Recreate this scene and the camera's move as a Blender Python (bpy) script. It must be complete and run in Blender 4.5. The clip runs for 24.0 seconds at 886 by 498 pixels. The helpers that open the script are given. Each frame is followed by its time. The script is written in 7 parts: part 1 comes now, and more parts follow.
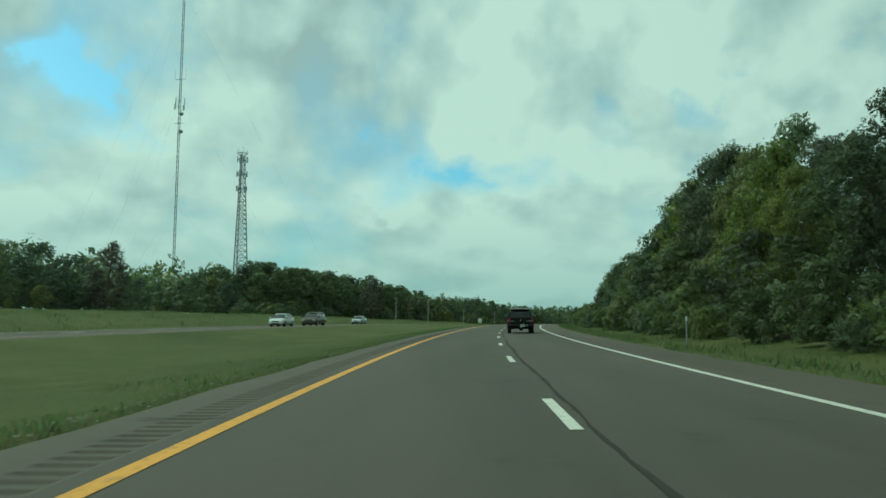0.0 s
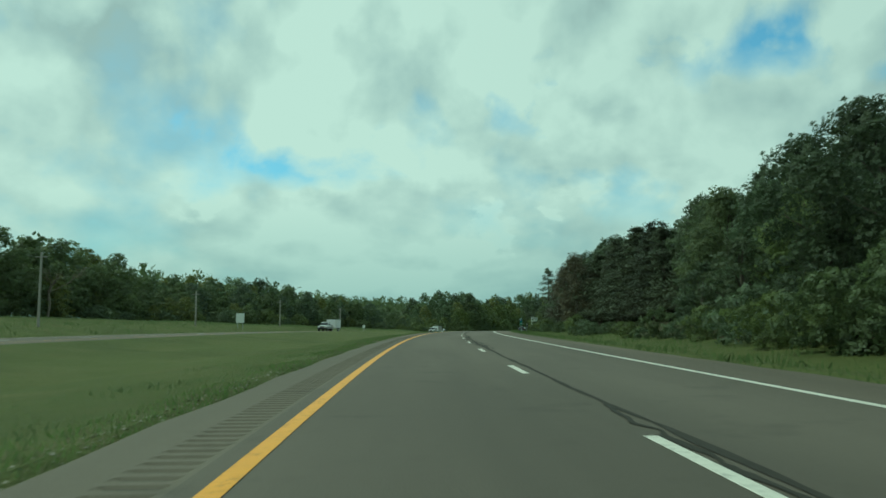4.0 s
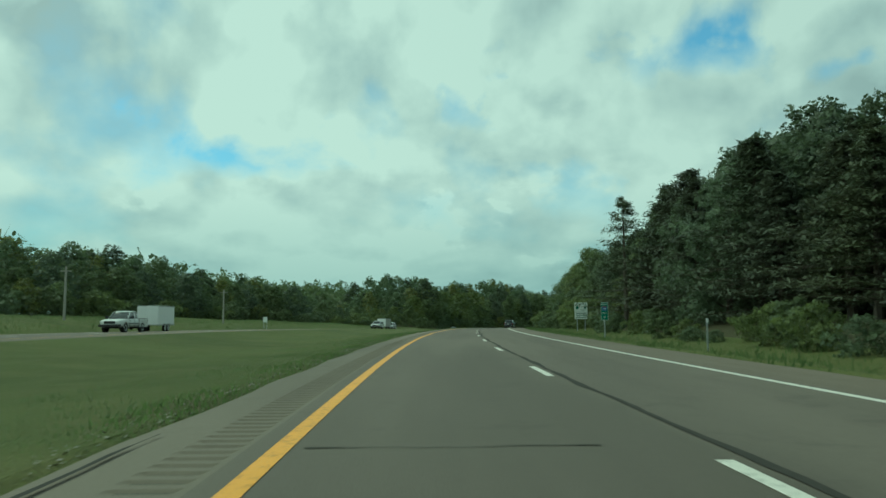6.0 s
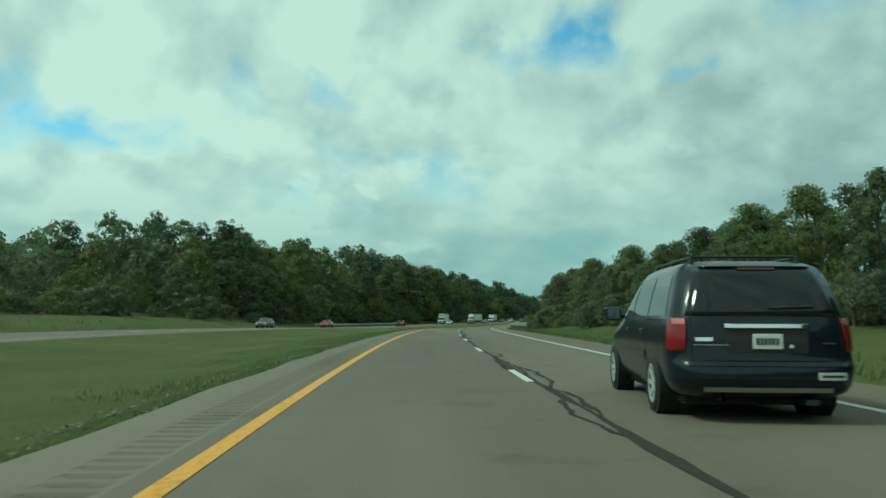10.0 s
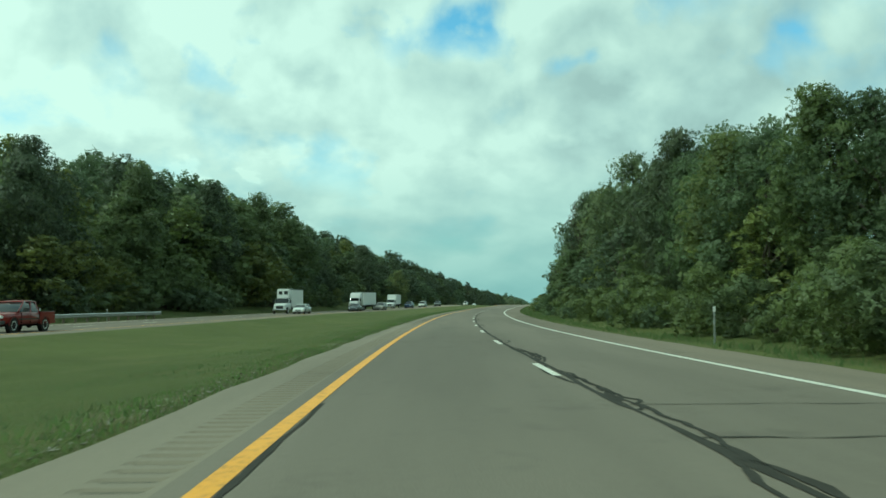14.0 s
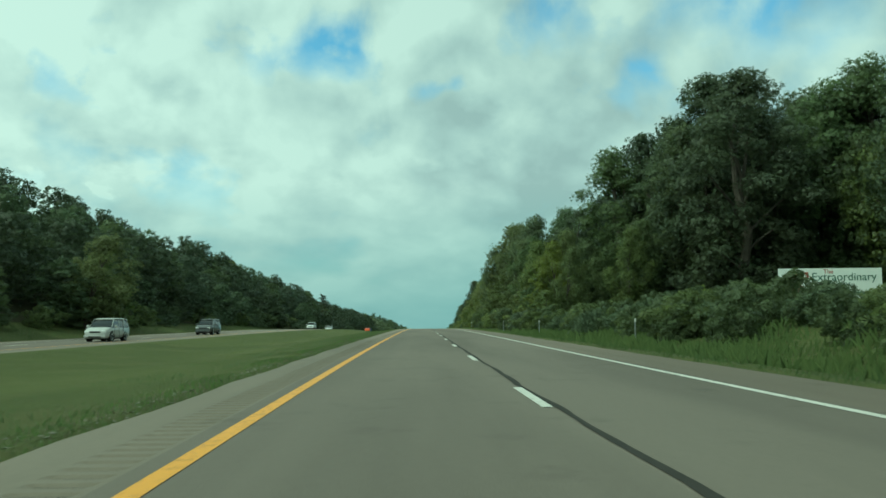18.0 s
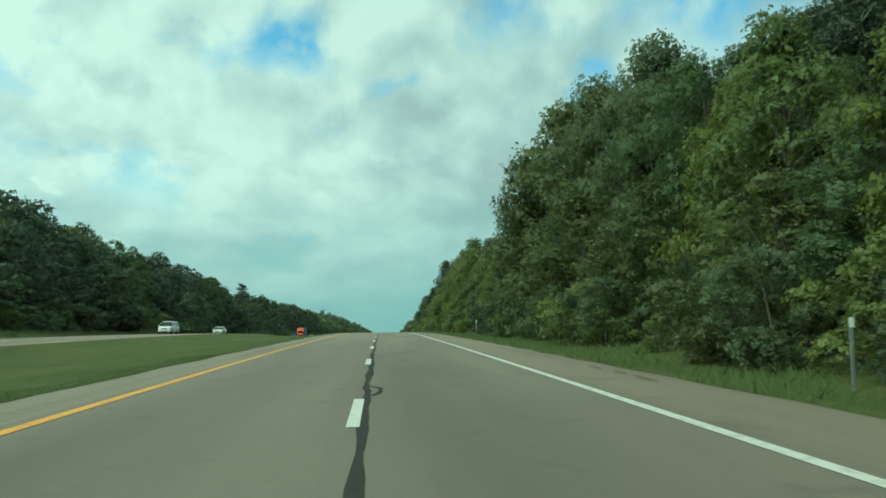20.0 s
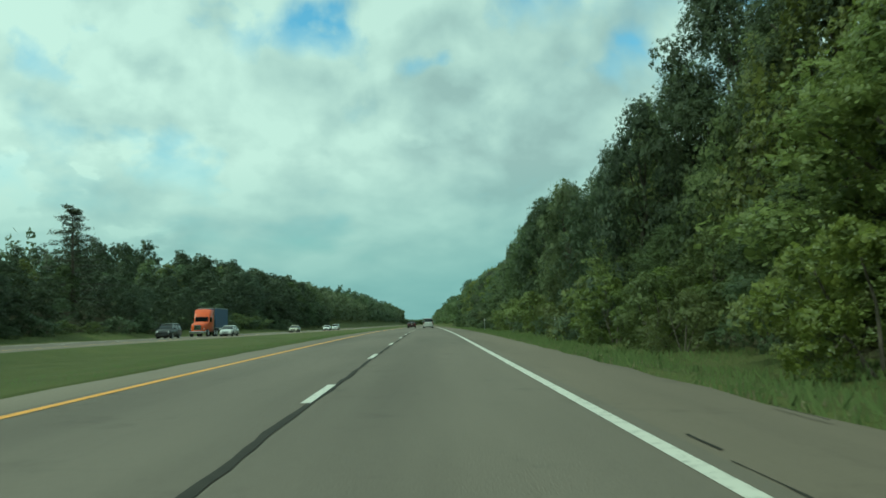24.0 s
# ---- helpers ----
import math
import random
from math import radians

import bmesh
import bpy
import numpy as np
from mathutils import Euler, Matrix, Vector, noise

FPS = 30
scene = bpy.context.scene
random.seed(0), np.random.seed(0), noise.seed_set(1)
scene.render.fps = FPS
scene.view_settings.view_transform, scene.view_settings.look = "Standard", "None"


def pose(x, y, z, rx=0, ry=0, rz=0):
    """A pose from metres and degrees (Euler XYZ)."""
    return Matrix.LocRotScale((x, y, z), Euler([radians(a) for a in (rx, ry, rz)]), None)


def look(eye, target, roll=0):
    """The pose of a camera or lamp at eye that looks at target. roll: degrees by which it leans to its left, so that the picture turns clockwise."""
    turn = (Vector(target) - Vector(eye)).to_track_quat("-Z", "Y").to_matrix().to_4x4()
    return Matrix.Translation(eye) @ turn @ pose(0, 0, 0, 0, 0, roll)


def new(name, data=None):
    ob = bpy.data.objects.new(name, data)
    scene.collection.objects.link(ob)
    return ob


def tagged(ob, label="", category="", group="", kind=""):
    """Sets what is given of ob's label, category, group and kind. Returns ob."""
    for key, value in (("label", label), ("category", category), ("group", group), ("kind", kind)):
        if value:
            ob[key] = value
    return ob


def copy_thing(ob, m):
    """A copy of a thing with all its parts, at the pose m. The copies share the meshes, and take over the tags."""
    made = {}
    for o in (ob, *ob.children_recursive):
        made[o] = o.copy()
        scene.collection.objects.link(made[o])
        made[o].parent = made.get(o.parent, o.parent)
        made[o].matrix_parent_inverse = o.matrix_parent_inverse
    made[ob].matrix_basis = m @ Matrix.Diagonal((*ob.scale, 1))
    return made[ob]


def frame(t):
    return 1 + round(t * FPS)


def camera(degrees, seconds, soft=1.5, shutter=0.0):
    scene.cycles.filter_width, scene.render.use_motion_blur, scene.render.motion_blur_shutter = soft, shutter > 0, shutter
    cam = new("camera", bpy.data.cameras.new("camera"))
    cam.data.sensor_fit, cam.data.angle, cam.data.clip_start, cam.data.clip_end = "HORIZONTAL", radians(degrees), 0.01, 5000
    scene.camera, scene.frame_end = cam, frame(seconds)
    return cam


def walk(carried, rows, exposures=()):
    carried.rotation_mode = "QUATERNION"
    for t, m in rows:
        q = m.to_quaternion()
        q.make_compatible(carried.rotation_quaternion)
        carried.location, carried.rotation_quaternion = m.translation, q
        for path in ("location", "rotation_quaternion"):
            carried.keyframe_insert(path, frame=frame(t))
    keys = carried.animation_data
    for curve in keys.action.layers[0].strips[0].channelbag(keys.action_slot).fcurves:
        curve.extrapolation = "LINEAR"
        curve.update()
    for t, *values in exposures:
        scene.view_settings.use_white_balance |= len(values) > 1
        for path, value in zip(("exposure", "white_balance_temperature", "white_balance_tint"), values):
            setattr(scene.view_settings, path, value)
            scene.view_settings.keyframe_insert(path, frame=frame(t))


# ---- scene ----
cam = camera(57.8, 24.0, soft=1.6, shutter=0.05)
PATH = (
    (0.0, -1.009, 3.523, 1.115, 96.741, -0.031, 0.792),
    (0.5, -1.066, 23.168, 1.762, 96.727, 0.261, -1.290),
    (1.0, -0.593, 42.528, 2.385, 96.788, 0.510, -3.307),
    (1.5, 0.536, 61.686, 3.012, 96.771, 0.723, -5.379),
    (2.0, 2.157, 80.710, 3.639, 96.767, 0.714, -7.387),
    (2.5, 4.134, 99.658, 4.237, 96.957, 0.280, -9.129),
    (3.0, 6.523, 118.549, 4.802, 96.933, 0.111, -10.443),
    (3.5, 9.293, 137.402, 5.327, 96.691, 0.188, -11.399),
    (4.0, 12.441, 156.220, 5.807, 96.382, 0.377, -12.206),
    (4.5, 15.978, 174.993, 6.242, 96.127, 0.546, -13.045),
    (5.0, 19.906, 193.707, 6.633, 95.945, 0.674, -13.956),
    (5.5, 23.992, 212.398, 6.983, 95.830, 0.502, -14.817),
    (6.0, 28.419, 231.015, 7.297, 95.742, 0.271, -15.844),
    (6.5, 33.381, 249.484, 7.578, 95.638, 0.235, -17.216),
    (7.0, 38.771, 267.805, 7.823, 95.514, 0.271, -18.679),
    (7.5, 44.532, 285.974, 8.032, 95.348, 0.398, -20.095),
    (8.0, 50.639, 303.983, 8.207, 95.192, 0.441, -21.387),
    (8.5, 57.042, 321.838, 8.349, 95.085, 0.119, -22.382),
    (9.0, 63.742, 339.532, 8.458, 94.982, -0.224, -23.285),
    (9.5, 70.747, 357.060, 8.529, 94.867, -0.275, -24.357),
    (10.0, 78.057, 374.421, 8.562, 94.753, -0.217, -25.458),
    (10.5, 85.701, 391.604, 8.555, 94.649, -0.092, -26.436),
    (11.0, 93.609, 408.642, 8.505, 94.529, -0.010, -27.323),
    (11.5, 101.711, 425.579, 8.410, 94.336, -0.110, -28.141),
    (12.0, 110.132, 442.366, 8.264, 94.123, -0.121, -29.049),
    (12.5, 118.884, 459.004, 8.072, 93.927, -0.049, -30.069),
    (13.0, 127.998, 475.483, 7.845, 93.748, 0.058, -31.200),
    (13.5, 137.510, 491.788, 7.587, 93.657, 0.155, -32.416),
    (14.0, 147.434, 507.904, 7.356, 93.751, 0.234, -33.669),
    (14.5, 157.688, 523.879, 7.169, 94.036, 0.256, -35.043),
    (15.0, 168.298, 539.691, 7.034, 94.429, 0.282, -36.360),
    (15.5, 179.297, 555.311, 6.959, 94.775, 0.393, -37.554),
    (16.0, 190.631, 570.763, 6.933, 95.005, 0.506, -38.719),
    (16.5, 202.311, 586.025, 6.922, 95.190, 0.573, -39.808),
    (17.0, 214.282, 601.114, 6.925, 95.293, 0.570, -40.911),
    (17.5, 226.466, 616.066, 6.956, 95.221, 0.454, -42.045),
    (18.0, 239.044, 630.692, 7.020, 95.293, 0.255, -43.331),
    (18.5, 251.926, 645.024, 7.092, 95.389, 0.003, -44.613),
    (19.0, 264.994, 659.126, 7.157, 95.471, -0.133, -45.624),
    (19.5, 278.146, 673.061, 7.209, 95.362, 0.019, -46.200),
    (20.0, 291.329, 686.849, 7.240, 95.062, 0.486, -46.459),
    (20.5, 304.349, 700.631, 7.246, 94.758, 0.907, -46.192),
    (21.0, 317.214, 714.374, 7.218, 94.485, 1.283, -45.655),
    (21.5, 329.942, 728.042, 7.153, 94.286, 1.694, -44.947),
    (22.0, 342.503, 741.660, 7.033, 94.082, 1.905, -44.232),
    (22.5, 354.829, 755.302, 6.847, 93.986, 1.543, -43.771),
    (23.0, 367.060, 768.872, 6.594, 93.895, 1.099, -43.541),
    (23.5, 379.369, 782.269, 6.272, 93.719, 1.034, -43.707),
    (24.0, 391.743, 795.602, 5.882, 93.579, 1.066, -44.053),
)
LOOK = [(t, stops - 0.08, 5600, -37) for t, stops in ((0.0, -0.22), (2.0, -0.14), (5.0, -0.17), (9.0, -0.10), (11.0, -0.07), (13.5, 0.20), (16.0, 0.16), (18.0, 0.06), (20.0, 0.16), (22.0, 0.20), (23.2, 0.14), (24.0, 0.06))]
walk(cam, [(r[0], pose(*r[1:])) for r in PATH], LOOK)

# ---- sky and sun ----
SUN_AZ, SUN_EL = -75.0, 48.0      # compass from +y clockwise, height, degrees
world = bpy.data.worlds.new("overcast_sky")
scene.world = world
world.use_nodes = True


class Nodes:
    """Short hand for a node tree."""

    def __init__(self, tree):
        self.tree = tree
        tree.nodes.clear()

    def add(self, kind, **sockets):
        n = self.tree.nodes.new(kind)
        for k, v in sockets.items():
            self.put(n.inputs[int(k[1:])], v)
        return n

    def put(self, socket, v):
        if isinstance(v, bpy.types.NodeSocket):
            self.tree.links.new(v, socket)
        else:
            socket.default_value = v

    def math(self, op, a, b=0.0, c=0.0, clamp=False):
        n = self.add("ShaderNodeMath", i0=a, i1=b, i2=c)
        n.operation, n.use_clamp = op, clamp
        return n.outputs[0]

    def noise(self, vec, scale, detail=4.0, rough=0.55, dist=0.0):
        n = self.add("ShaderNodeTexNoise", i2=scale, i3=detail, i4=rough)
        n.inputs["Distortion"].default_value = dist
        if vec is not None:
            self.put(n.inputs["Vector"], vec)
        return n.outputs[0]

    def ramp(self, fac, *stops):
        n = self.add("ShaderNodeValToRGB", i0=fac)
        e = n.color_ramp.elements
        while len(e) < len(stops):
            e.new(0.5)
        for k, (at, col) in zip(e, stops):
            k.position, k.color = at, (*col, 1) if len(col) == 3 else col
        return n.outputs[0]

    def mix(self, fac, a, b, mode="MIX"):
        n = self.add("ShaderNodeMix")
        n.data_type, n.blend_type = "RGBA", mode
        self.put(n.inputs[0], fac)
        self.put(n.inputs[6], a if isinstance(a, bpy.types.NodeSocket) else (*a, 1))
        self.put(n.inputs[7], b if isinstance(b, bpy.types.NodeSocket) else (*b, 1))
        return n.outputs[2]


def sky():
    n = Nodes(world.node_tree)
    d = n.add("ShaderNodeTexCoord").outputs["Generated"]
    x, y, z = n.add("ShaderNodeSeparateXYZ", i0=d).outputs
    az = n.math("ARCTAN2", x, y)
    el = n.math("ARCSINE", z)
    # cells shrink towards the horizon
    rise = n.math("MULTIPLY", n.math("LOGARITHM", n.math("MAXIMUM", n.math("ADD", el, 0.18), 0.05), math.e), 2.1)
    flat = n.add("ShaderNodeCombineXYZ", i0=n.math("MULTIPLY", az, 4.3), i1=rise, i2=0.4).outputs[0]
    above = n.add("ShaderNodeVectorMath", i0=flat, i1=(-0.06, 0.15, 0.0)).outputs[0]
    big = n.noise(flat, 0.7, 3.0, 0.5, 0.1)
    fine = n.noise(flat, 1.9, 6.0, 0.45, 0.12)
    fine_above = n.noise(above, 1.9, 6.0, 0.45, 0.12)
    curl = n.noise(flat, 6.0, 5.0, 0.5, 0.2)
    curl_above = n.noise(above, 6.0, 5.0, 0.5, 0.2)
    tone = n.noise(flat, 1.1, 3.0, 0.45, 0.2)
    cover = n.math("ADD", n.math("MULTIPLY", big, 0.45), n.math("MULTIPLY", fine, 0.45))
    cover = n.math("ADD", cover, n.math("MULTIPLY", curl, 0.10))
    # heaped cells: pale heads over grey feet
    relief = n.math("ADD", n.math("MULTIPLY", n.math("SUBTRACT", fine, fine_above), 0.55), n.math("MULTIPLY", n.math("SUBTRACT", curl, curl_above), 0.07))
    # ragged edges: places pushed about by the cells
    stir = n.noise(n.add("ShaderNodeVectorMath", i0=flat, i1=(7.0, 3.0, 2.0)).outputs[0], 2.4, 6.0, 0.55, 0.2)
    az_w = n.math("ADD", az, n.math("MULTIPLY_ADD", stir, 0.34, -0.17))
    az_s = n.math("ADD", az, n.math("MULTIPLY_ADD", curl, 0.11, -0.055))
    el_s = n.math("ADD", el, n.math("MULTIPLY_ADD", curl_above, -0.09, 0.045))
    el_w = n.math("ADD", el, n.math("MULTIPLY_ADD", fine, 0.22, -0.11))
    # openings of blue: compass, height, width, height of the gap, depth
    for a, e, w, h, k in ((1.3, 13.3, 6.5, 2.1, 0.31), (32.5, 19.2, 3.9, 2.4, 0.26), (-25.5, 16.2, 3.4, 2.2, 0.25), (50.5, 20.6, 5.0, 2.0, 0.24), (58.0, 15.2, 4.0, 1.5, 0.16),
                          (19.3, 16.6, 3.0, 2.4, 0.22), (40.8, 16.6, 3.2, 1.6, 0.22), (25.0, 8.7, 3.4, 1.6, 0.14), (66.0, 22.0, 6.0, 3.0, 0.26)):
        p = n.math("DIVIDE", n.math("SUBTRACT", az_w, radians(a)), radians(w))
        q = n.math("DIVIDE", n.math("SUBTRACT", el_w, radians(e)), radians(h))
        r2 = n.math("ADD", n.math("MULTIPLY", p, p), n.math("MULTIPLY", q, q))
        cover = n.math("SUBTRACT", cover, n.math("MULTIPLY", n.math("EXPONENT", n.math("MULTIPLY", r2, -1.0)), k))
    veil = n.ramp(cover, (0.25, (0.0,) * 3), (0.34, (0.55,) * 3), (0.47, (1.0,) * 3))
    air = n.add("ShaderNodeTexSky")
    air.sky_type, air.sun_disc, air.dust_density = "NISHITA", False, 2.0
    air.sun_elevation, air.sun_rotation = radians(SUN_EL), radians(SUN_AZ)
    blue = n.mix(1.0, air.outputs[0], (1.45, 1.85, 1.95), "MULTIPLY")
    bright = n.math("ADD", n.math("MULTIPLY_ADD", fine, 0.30, 0.10), n.math("MULTIPLY", tone, 0.50))
    bright = n.math("ADD", bright, relief)
    # cumulus heads: compass, height, width, height of the head, strength
    for a, e, w, h, k in ((15.7, 7.8, 0.8, 1.2, 0.30), (8.0, 17.0, 16.0, 8.0, 0.05), (-14.0, 9.0, 14.0, 5.0, 0.06), (23.5, 11.3, 2.6, 0.9, 0.07), (18.0, 20.0, 4.0, 2.0, 0.06), (3.5, 11.2, 4.0, 1.3, 0.05), (24.5, 12.3, 4.0, 1.4, 0.06), (35.8, 11.0, 3.2, 1.6, 0.06), (8.5, 13.5, 4.0, 2.0, 0.05), (20.3, 8.9, 0.8, 0.7, 0.24), (24.0, 4.6, 1.5, 0.8, 0.14), (-4.5, 9.5, 1.2, 1.0, 0.12), (40.5, 13.0, 2.8, 2.2, 0.07), (48.5, 15.8, 4.0, 2.2, 0.06), (21.5, 13.0, 4.0, 1.6, 0.05), (24.0, 15.6, 2.4, 0.8, -0.05), (6.0, 20.0, 7.0, 1.8, -0.07), (-12.0, 19.5, 7.0, 1.8, -0.08), (14.0, 10.2, 5.0, 1.0, -0.04), (44.0, 11.0, 5.0, 0.8, -0.04)):
        p = n.math("DIVIDE", n.math("SUBTRACT", az_s, radians(a)), radians(w))
        q = n.math("DIVIDE", n.math("SUBTRACT", el_s, radians(e)), radians(h))
        r2 = n.math("ADD", n.math("MULTIPLY", p, p), n.math("MULTIPLY", q, q))
        head = n.math("MULTIPLY", n.math("EXPONENT", n.math("MULTIPLY", r2, -1.0)), k * 1.3)
        bright = n.math("ADD", bright, n.math("MULTIPLY", head, n.math("ADD", fine, 0.5)))
    white = n.ramp(bright, (0.37, (5.1, 5.35, 5.45)), (0.46, (6.25, 6.5, 6.5)), (0.54, (7.4, 7.5, 7.3)), (0.62, (8.6, 8.55, 8.2)))
    white = n.mix(1.0, white, n.ramp(n.math("DIVIDE", az, radians(90)), (0.10, (1.0,) * 3), (0.55, (0.87, 0.88, 0.89))), "MULTIPLY")
    col = n.mix(n.math("MULTIPLY", veil, 0.96), blue, white)
    low = n.ramp(z, (0.02, (1.0,) * 3), (0.17, (0.0,) * 3))
    clear = n.ramp(n.math("DIVIDE", az, radians(90)), (0.30, (0.72,) * 3), (0.62, (1.0,) * 3))
    far_air = n.mix(clear, (4.6, 5.5, 5.7), (2.5, 4.0, 4.3))
    col = n.mix(n.math("MULTIPLY", low, n.math("MULTIPLY", clear, 0.92)), col, far_air)
    bg = n.add("ShaderNodeBackground", i0=col, i1=0.1)
    n.add("ShaderNodeOutputWorld", i0=bg.outputs[0])


sky()
lamp = new("sun", bpy.data.lights.new("sun", "SUN"))
lamp.data.energy, lamp.data.angle, lamp.data.color = 2.4, radians(9), (1.0, 0.92, 0.79)
a, e = radians(SUN_AZ), radians(SUN_EL)
lamp.matrix_world = look((math.sin(a) * math.cos(e) * 100, math.cos(a) * math.cos(e) * 100, math.sin(e) * 100), (0, 0, 0))

# ---- the line of the road: stations (st) along the lane line, offsets (off) to its right ----
UNIT = 0.88         # metres in one unit of station, offset and height
KAPPA = (1.1861, 1.1264, 1.0584, 1.0380, 1.0562, 0.9907, 0.8683, 0.8240, 0.8249, 0.8346, 0.8776, 0.9706, 0.9952, 0.9752, 0.9250, 0.8742, 0.8098, 0.8232, 0.8701, 0.8756, 0.8488, 0.8522, 0.8855, 0.9485, 1.0155, 1.0252, 0.9203, 0.8008, 0.8186, 0.8975, 0.9387, 0.8849, 0.6626, 0.3476, 0.0864, -0.0096, 0.0412, 0.1056, 0.1196, 0.0758, 0.0474, 0.1290, 0.1924, 0.1011, -0.0050, -0.0377, -0.0303, -0.0153, -0.0048, 0.0000, 0.0013, 0.0011, 0.0006, 0.0002, 0.0000, -0.0001, -0.0001)
GRADE = (3.525, 3.206, 3.320, 2.931, 2.380, 1.843, 1.436, 1.006, 0.612, 0.145, -0.377, -1.007, -1.421, -0.857, -0.134, 0.018, 0.400, 0.309, 0.043, -0.413, -1.276, -2.220, -2.482, -3.000, -3.200, -3.200, -3.100, -3.000, -2.800)
ST = np.arange(-400.0, 6001.0, 1.0)
_bend = np.interp(ST, np.arange(-20, 1400, 25.0), KAPPA) * 1e-3
_bend[ST < -20] = KAPPA[0] * 1e-3
_slope = np.interp(ST, np.arange(-20, 1400, 50.0), GRADE) * 1e-2
_slope[ST > 1390] = -0.030


def _sum(v):
    v = np.concatenate([[0], np.cumsum((v[1:] + v[:-1]) / 2)])
    return v - np.interp(0, ST, v)


HEAD = _sum(_bend)
RX, RY, RZ = _sum(np.sin(HEAD)), _sum(np.cos(HEAD)), _sum(_slope)
# rise of the far carriageway over ours
FAR_Z = ((-400, 0, 110, 330, 450, 560, 730, 790, 860, 990, 1080, 1140, 1240, 6000), (0.2, 0.2, 0.15, 0.2, -0.15, -0.1, -0.1, -0.4, -0.35, 0.1, -0.3, -0.45, -0.4, -0.4))


def far_z(st):
    return np.interp(st, *FAR_Z)


def xyz(st, off, h=0.0):
    """World metres of a point at a station, offset and height over our road."""
    a = np.interp(st, ST, HEAD)
    return np.stack(np.broadcast_arrays((np.interp(st, ST, RX) + off * np.cos(a)) * UNIT, (np.interp(st, ST, RY) - off * np.sin(a)) * UNIT, (np.interp(st, ST, RZ) + h) * UNIT), -1)


LEFT_EDGE, RIGHT_EDGE = -5.15, 6.05
FAR_NEAR, FAR_FAR = -22.6, -34.6


def ground_h(st, off):
    """Height of the soil over our road."""
    st, off = np.broadcast_arrays(np.asarray(st, float), np.asarray(off, float))
    f = far_z(st)
    xs = (-3000, -400, -120, -62, -48, -42, -37.5, FAR_FAR - 0.2, FAR_FAR, FAR_NEAR, FAR_NEAR + 0.3, -18, -13, -8.5, LEFT_EDGE - 0.3, LEFT_EDGE, RIGHT_EDGE, RIGHT_EDGE + 0.4, 8.6, 11, 14, 20, 30, 60, 150, 900)
    out = np.empty(st.shape)
    base = np.array((4, 4, 3, 2.2, 1.4, 0.6, -0.25, -0.03, -0.12, -0.12, -0.03, -0.4, -0.6, -0.3, -0.03, -0.12, -0.12, -0.03, -0.22, 0.0, 0.5, 1.2, 2.0, 4, 6, 6.0))
    w = np.array((0, 0, .3, .8, 1, 1, 1, 1, 1, 1, 1, .6, .2, 0, 0, 0, 0, 0, 0, 0, 0, 0, 0, 0, 0, 0.0))
    a, b = np.interp(off, xs, base), np.interp(off, xs, w)
    roll = 0.12 * np.sin(st * 0.11 + off * 0.4) + 0.1 * np.sin(st * 0.043 - off * 0.13)
    wild = np.clip((np.abs(off) - 7) / 12, 0, 1) * np.where((off < FAR_NEAR + 1) & (off > FAR_FAR - 1), 0, 1)
    hill = 6.5 * np.clip((st - 560) / 100, 0, 1) * np.clip((-44 - off) / 26, 0, 1)
    out = a + b * f + roll * wild + hill
    return out


def soil(st, off, h=0.0):
    return xyz(st, off, ground_h(st, off) + h)


def spot(st, off, h=None, turn=0.0, size=1.0):
    """A pose on the soil (or at a height over our road), facing along the road."""
    p = soil(st, off) if h is None else xyz(st, off, h)
    return Matrix.Translation(Vector(p.tolist())) @ Matrix.Rotation(-float(np.interp(st, ST, HEAD)) + radians(turn), 4, "Z") @ Matrix.Diagonal((size, size, size, 1))


# ---- materials ----
def surface(name, build, rough=0.6, metal=0.0, bump=None, spec=0.5):
    """A Principled material; build(n) gives the colour, bump(n) a height in metres."""
    m = bpy.data.materials.new(name)
    m.use_nodes = True
    n = Nodes(m.node_tree)
    b = n.add("ShaderNodeBsdfPrincipled")
    col = build(n) if callable(build) else build
    n.put(b.inputs["Base Color"], col if isinstance(col, bpy.types.NodeSocket) else (*col, 1))
    r = rough(n) if callable(rough) else rough
    n.put(b.inputs["Roughness"], r)
    b.inputs["Metallic"].default_value = metal
    b.inputs["Specular IOR Level"].default_value = spec
    if bump:
        k = n.add("ShaderNodeBump")
        n.put(k.inputs["Height"], bump(n))
        k.inputs["Distance"].default_value = 1.0
        n.tree.links.new(k.outputs[0], b.inputs["Normal"])
    n.add("ShaderNodeOutputMaterial", i0=b.outputs[0])
    return m


def at(n):
    return n.add("ShaderNodeTexCoord").outputs["Object"]


def lane_uv(n, sx=1.0, sy=1.0):
    """Offset and station, stretched."""
    uv = n.add("ShaderNodeUVMap").outputs[0]
    k = n.add("ShaderNodeVectorMath", i0=uv, i1=(sx, sy, 1))
    k.operation = "MULTIPLY"
    return k.outputs[0]


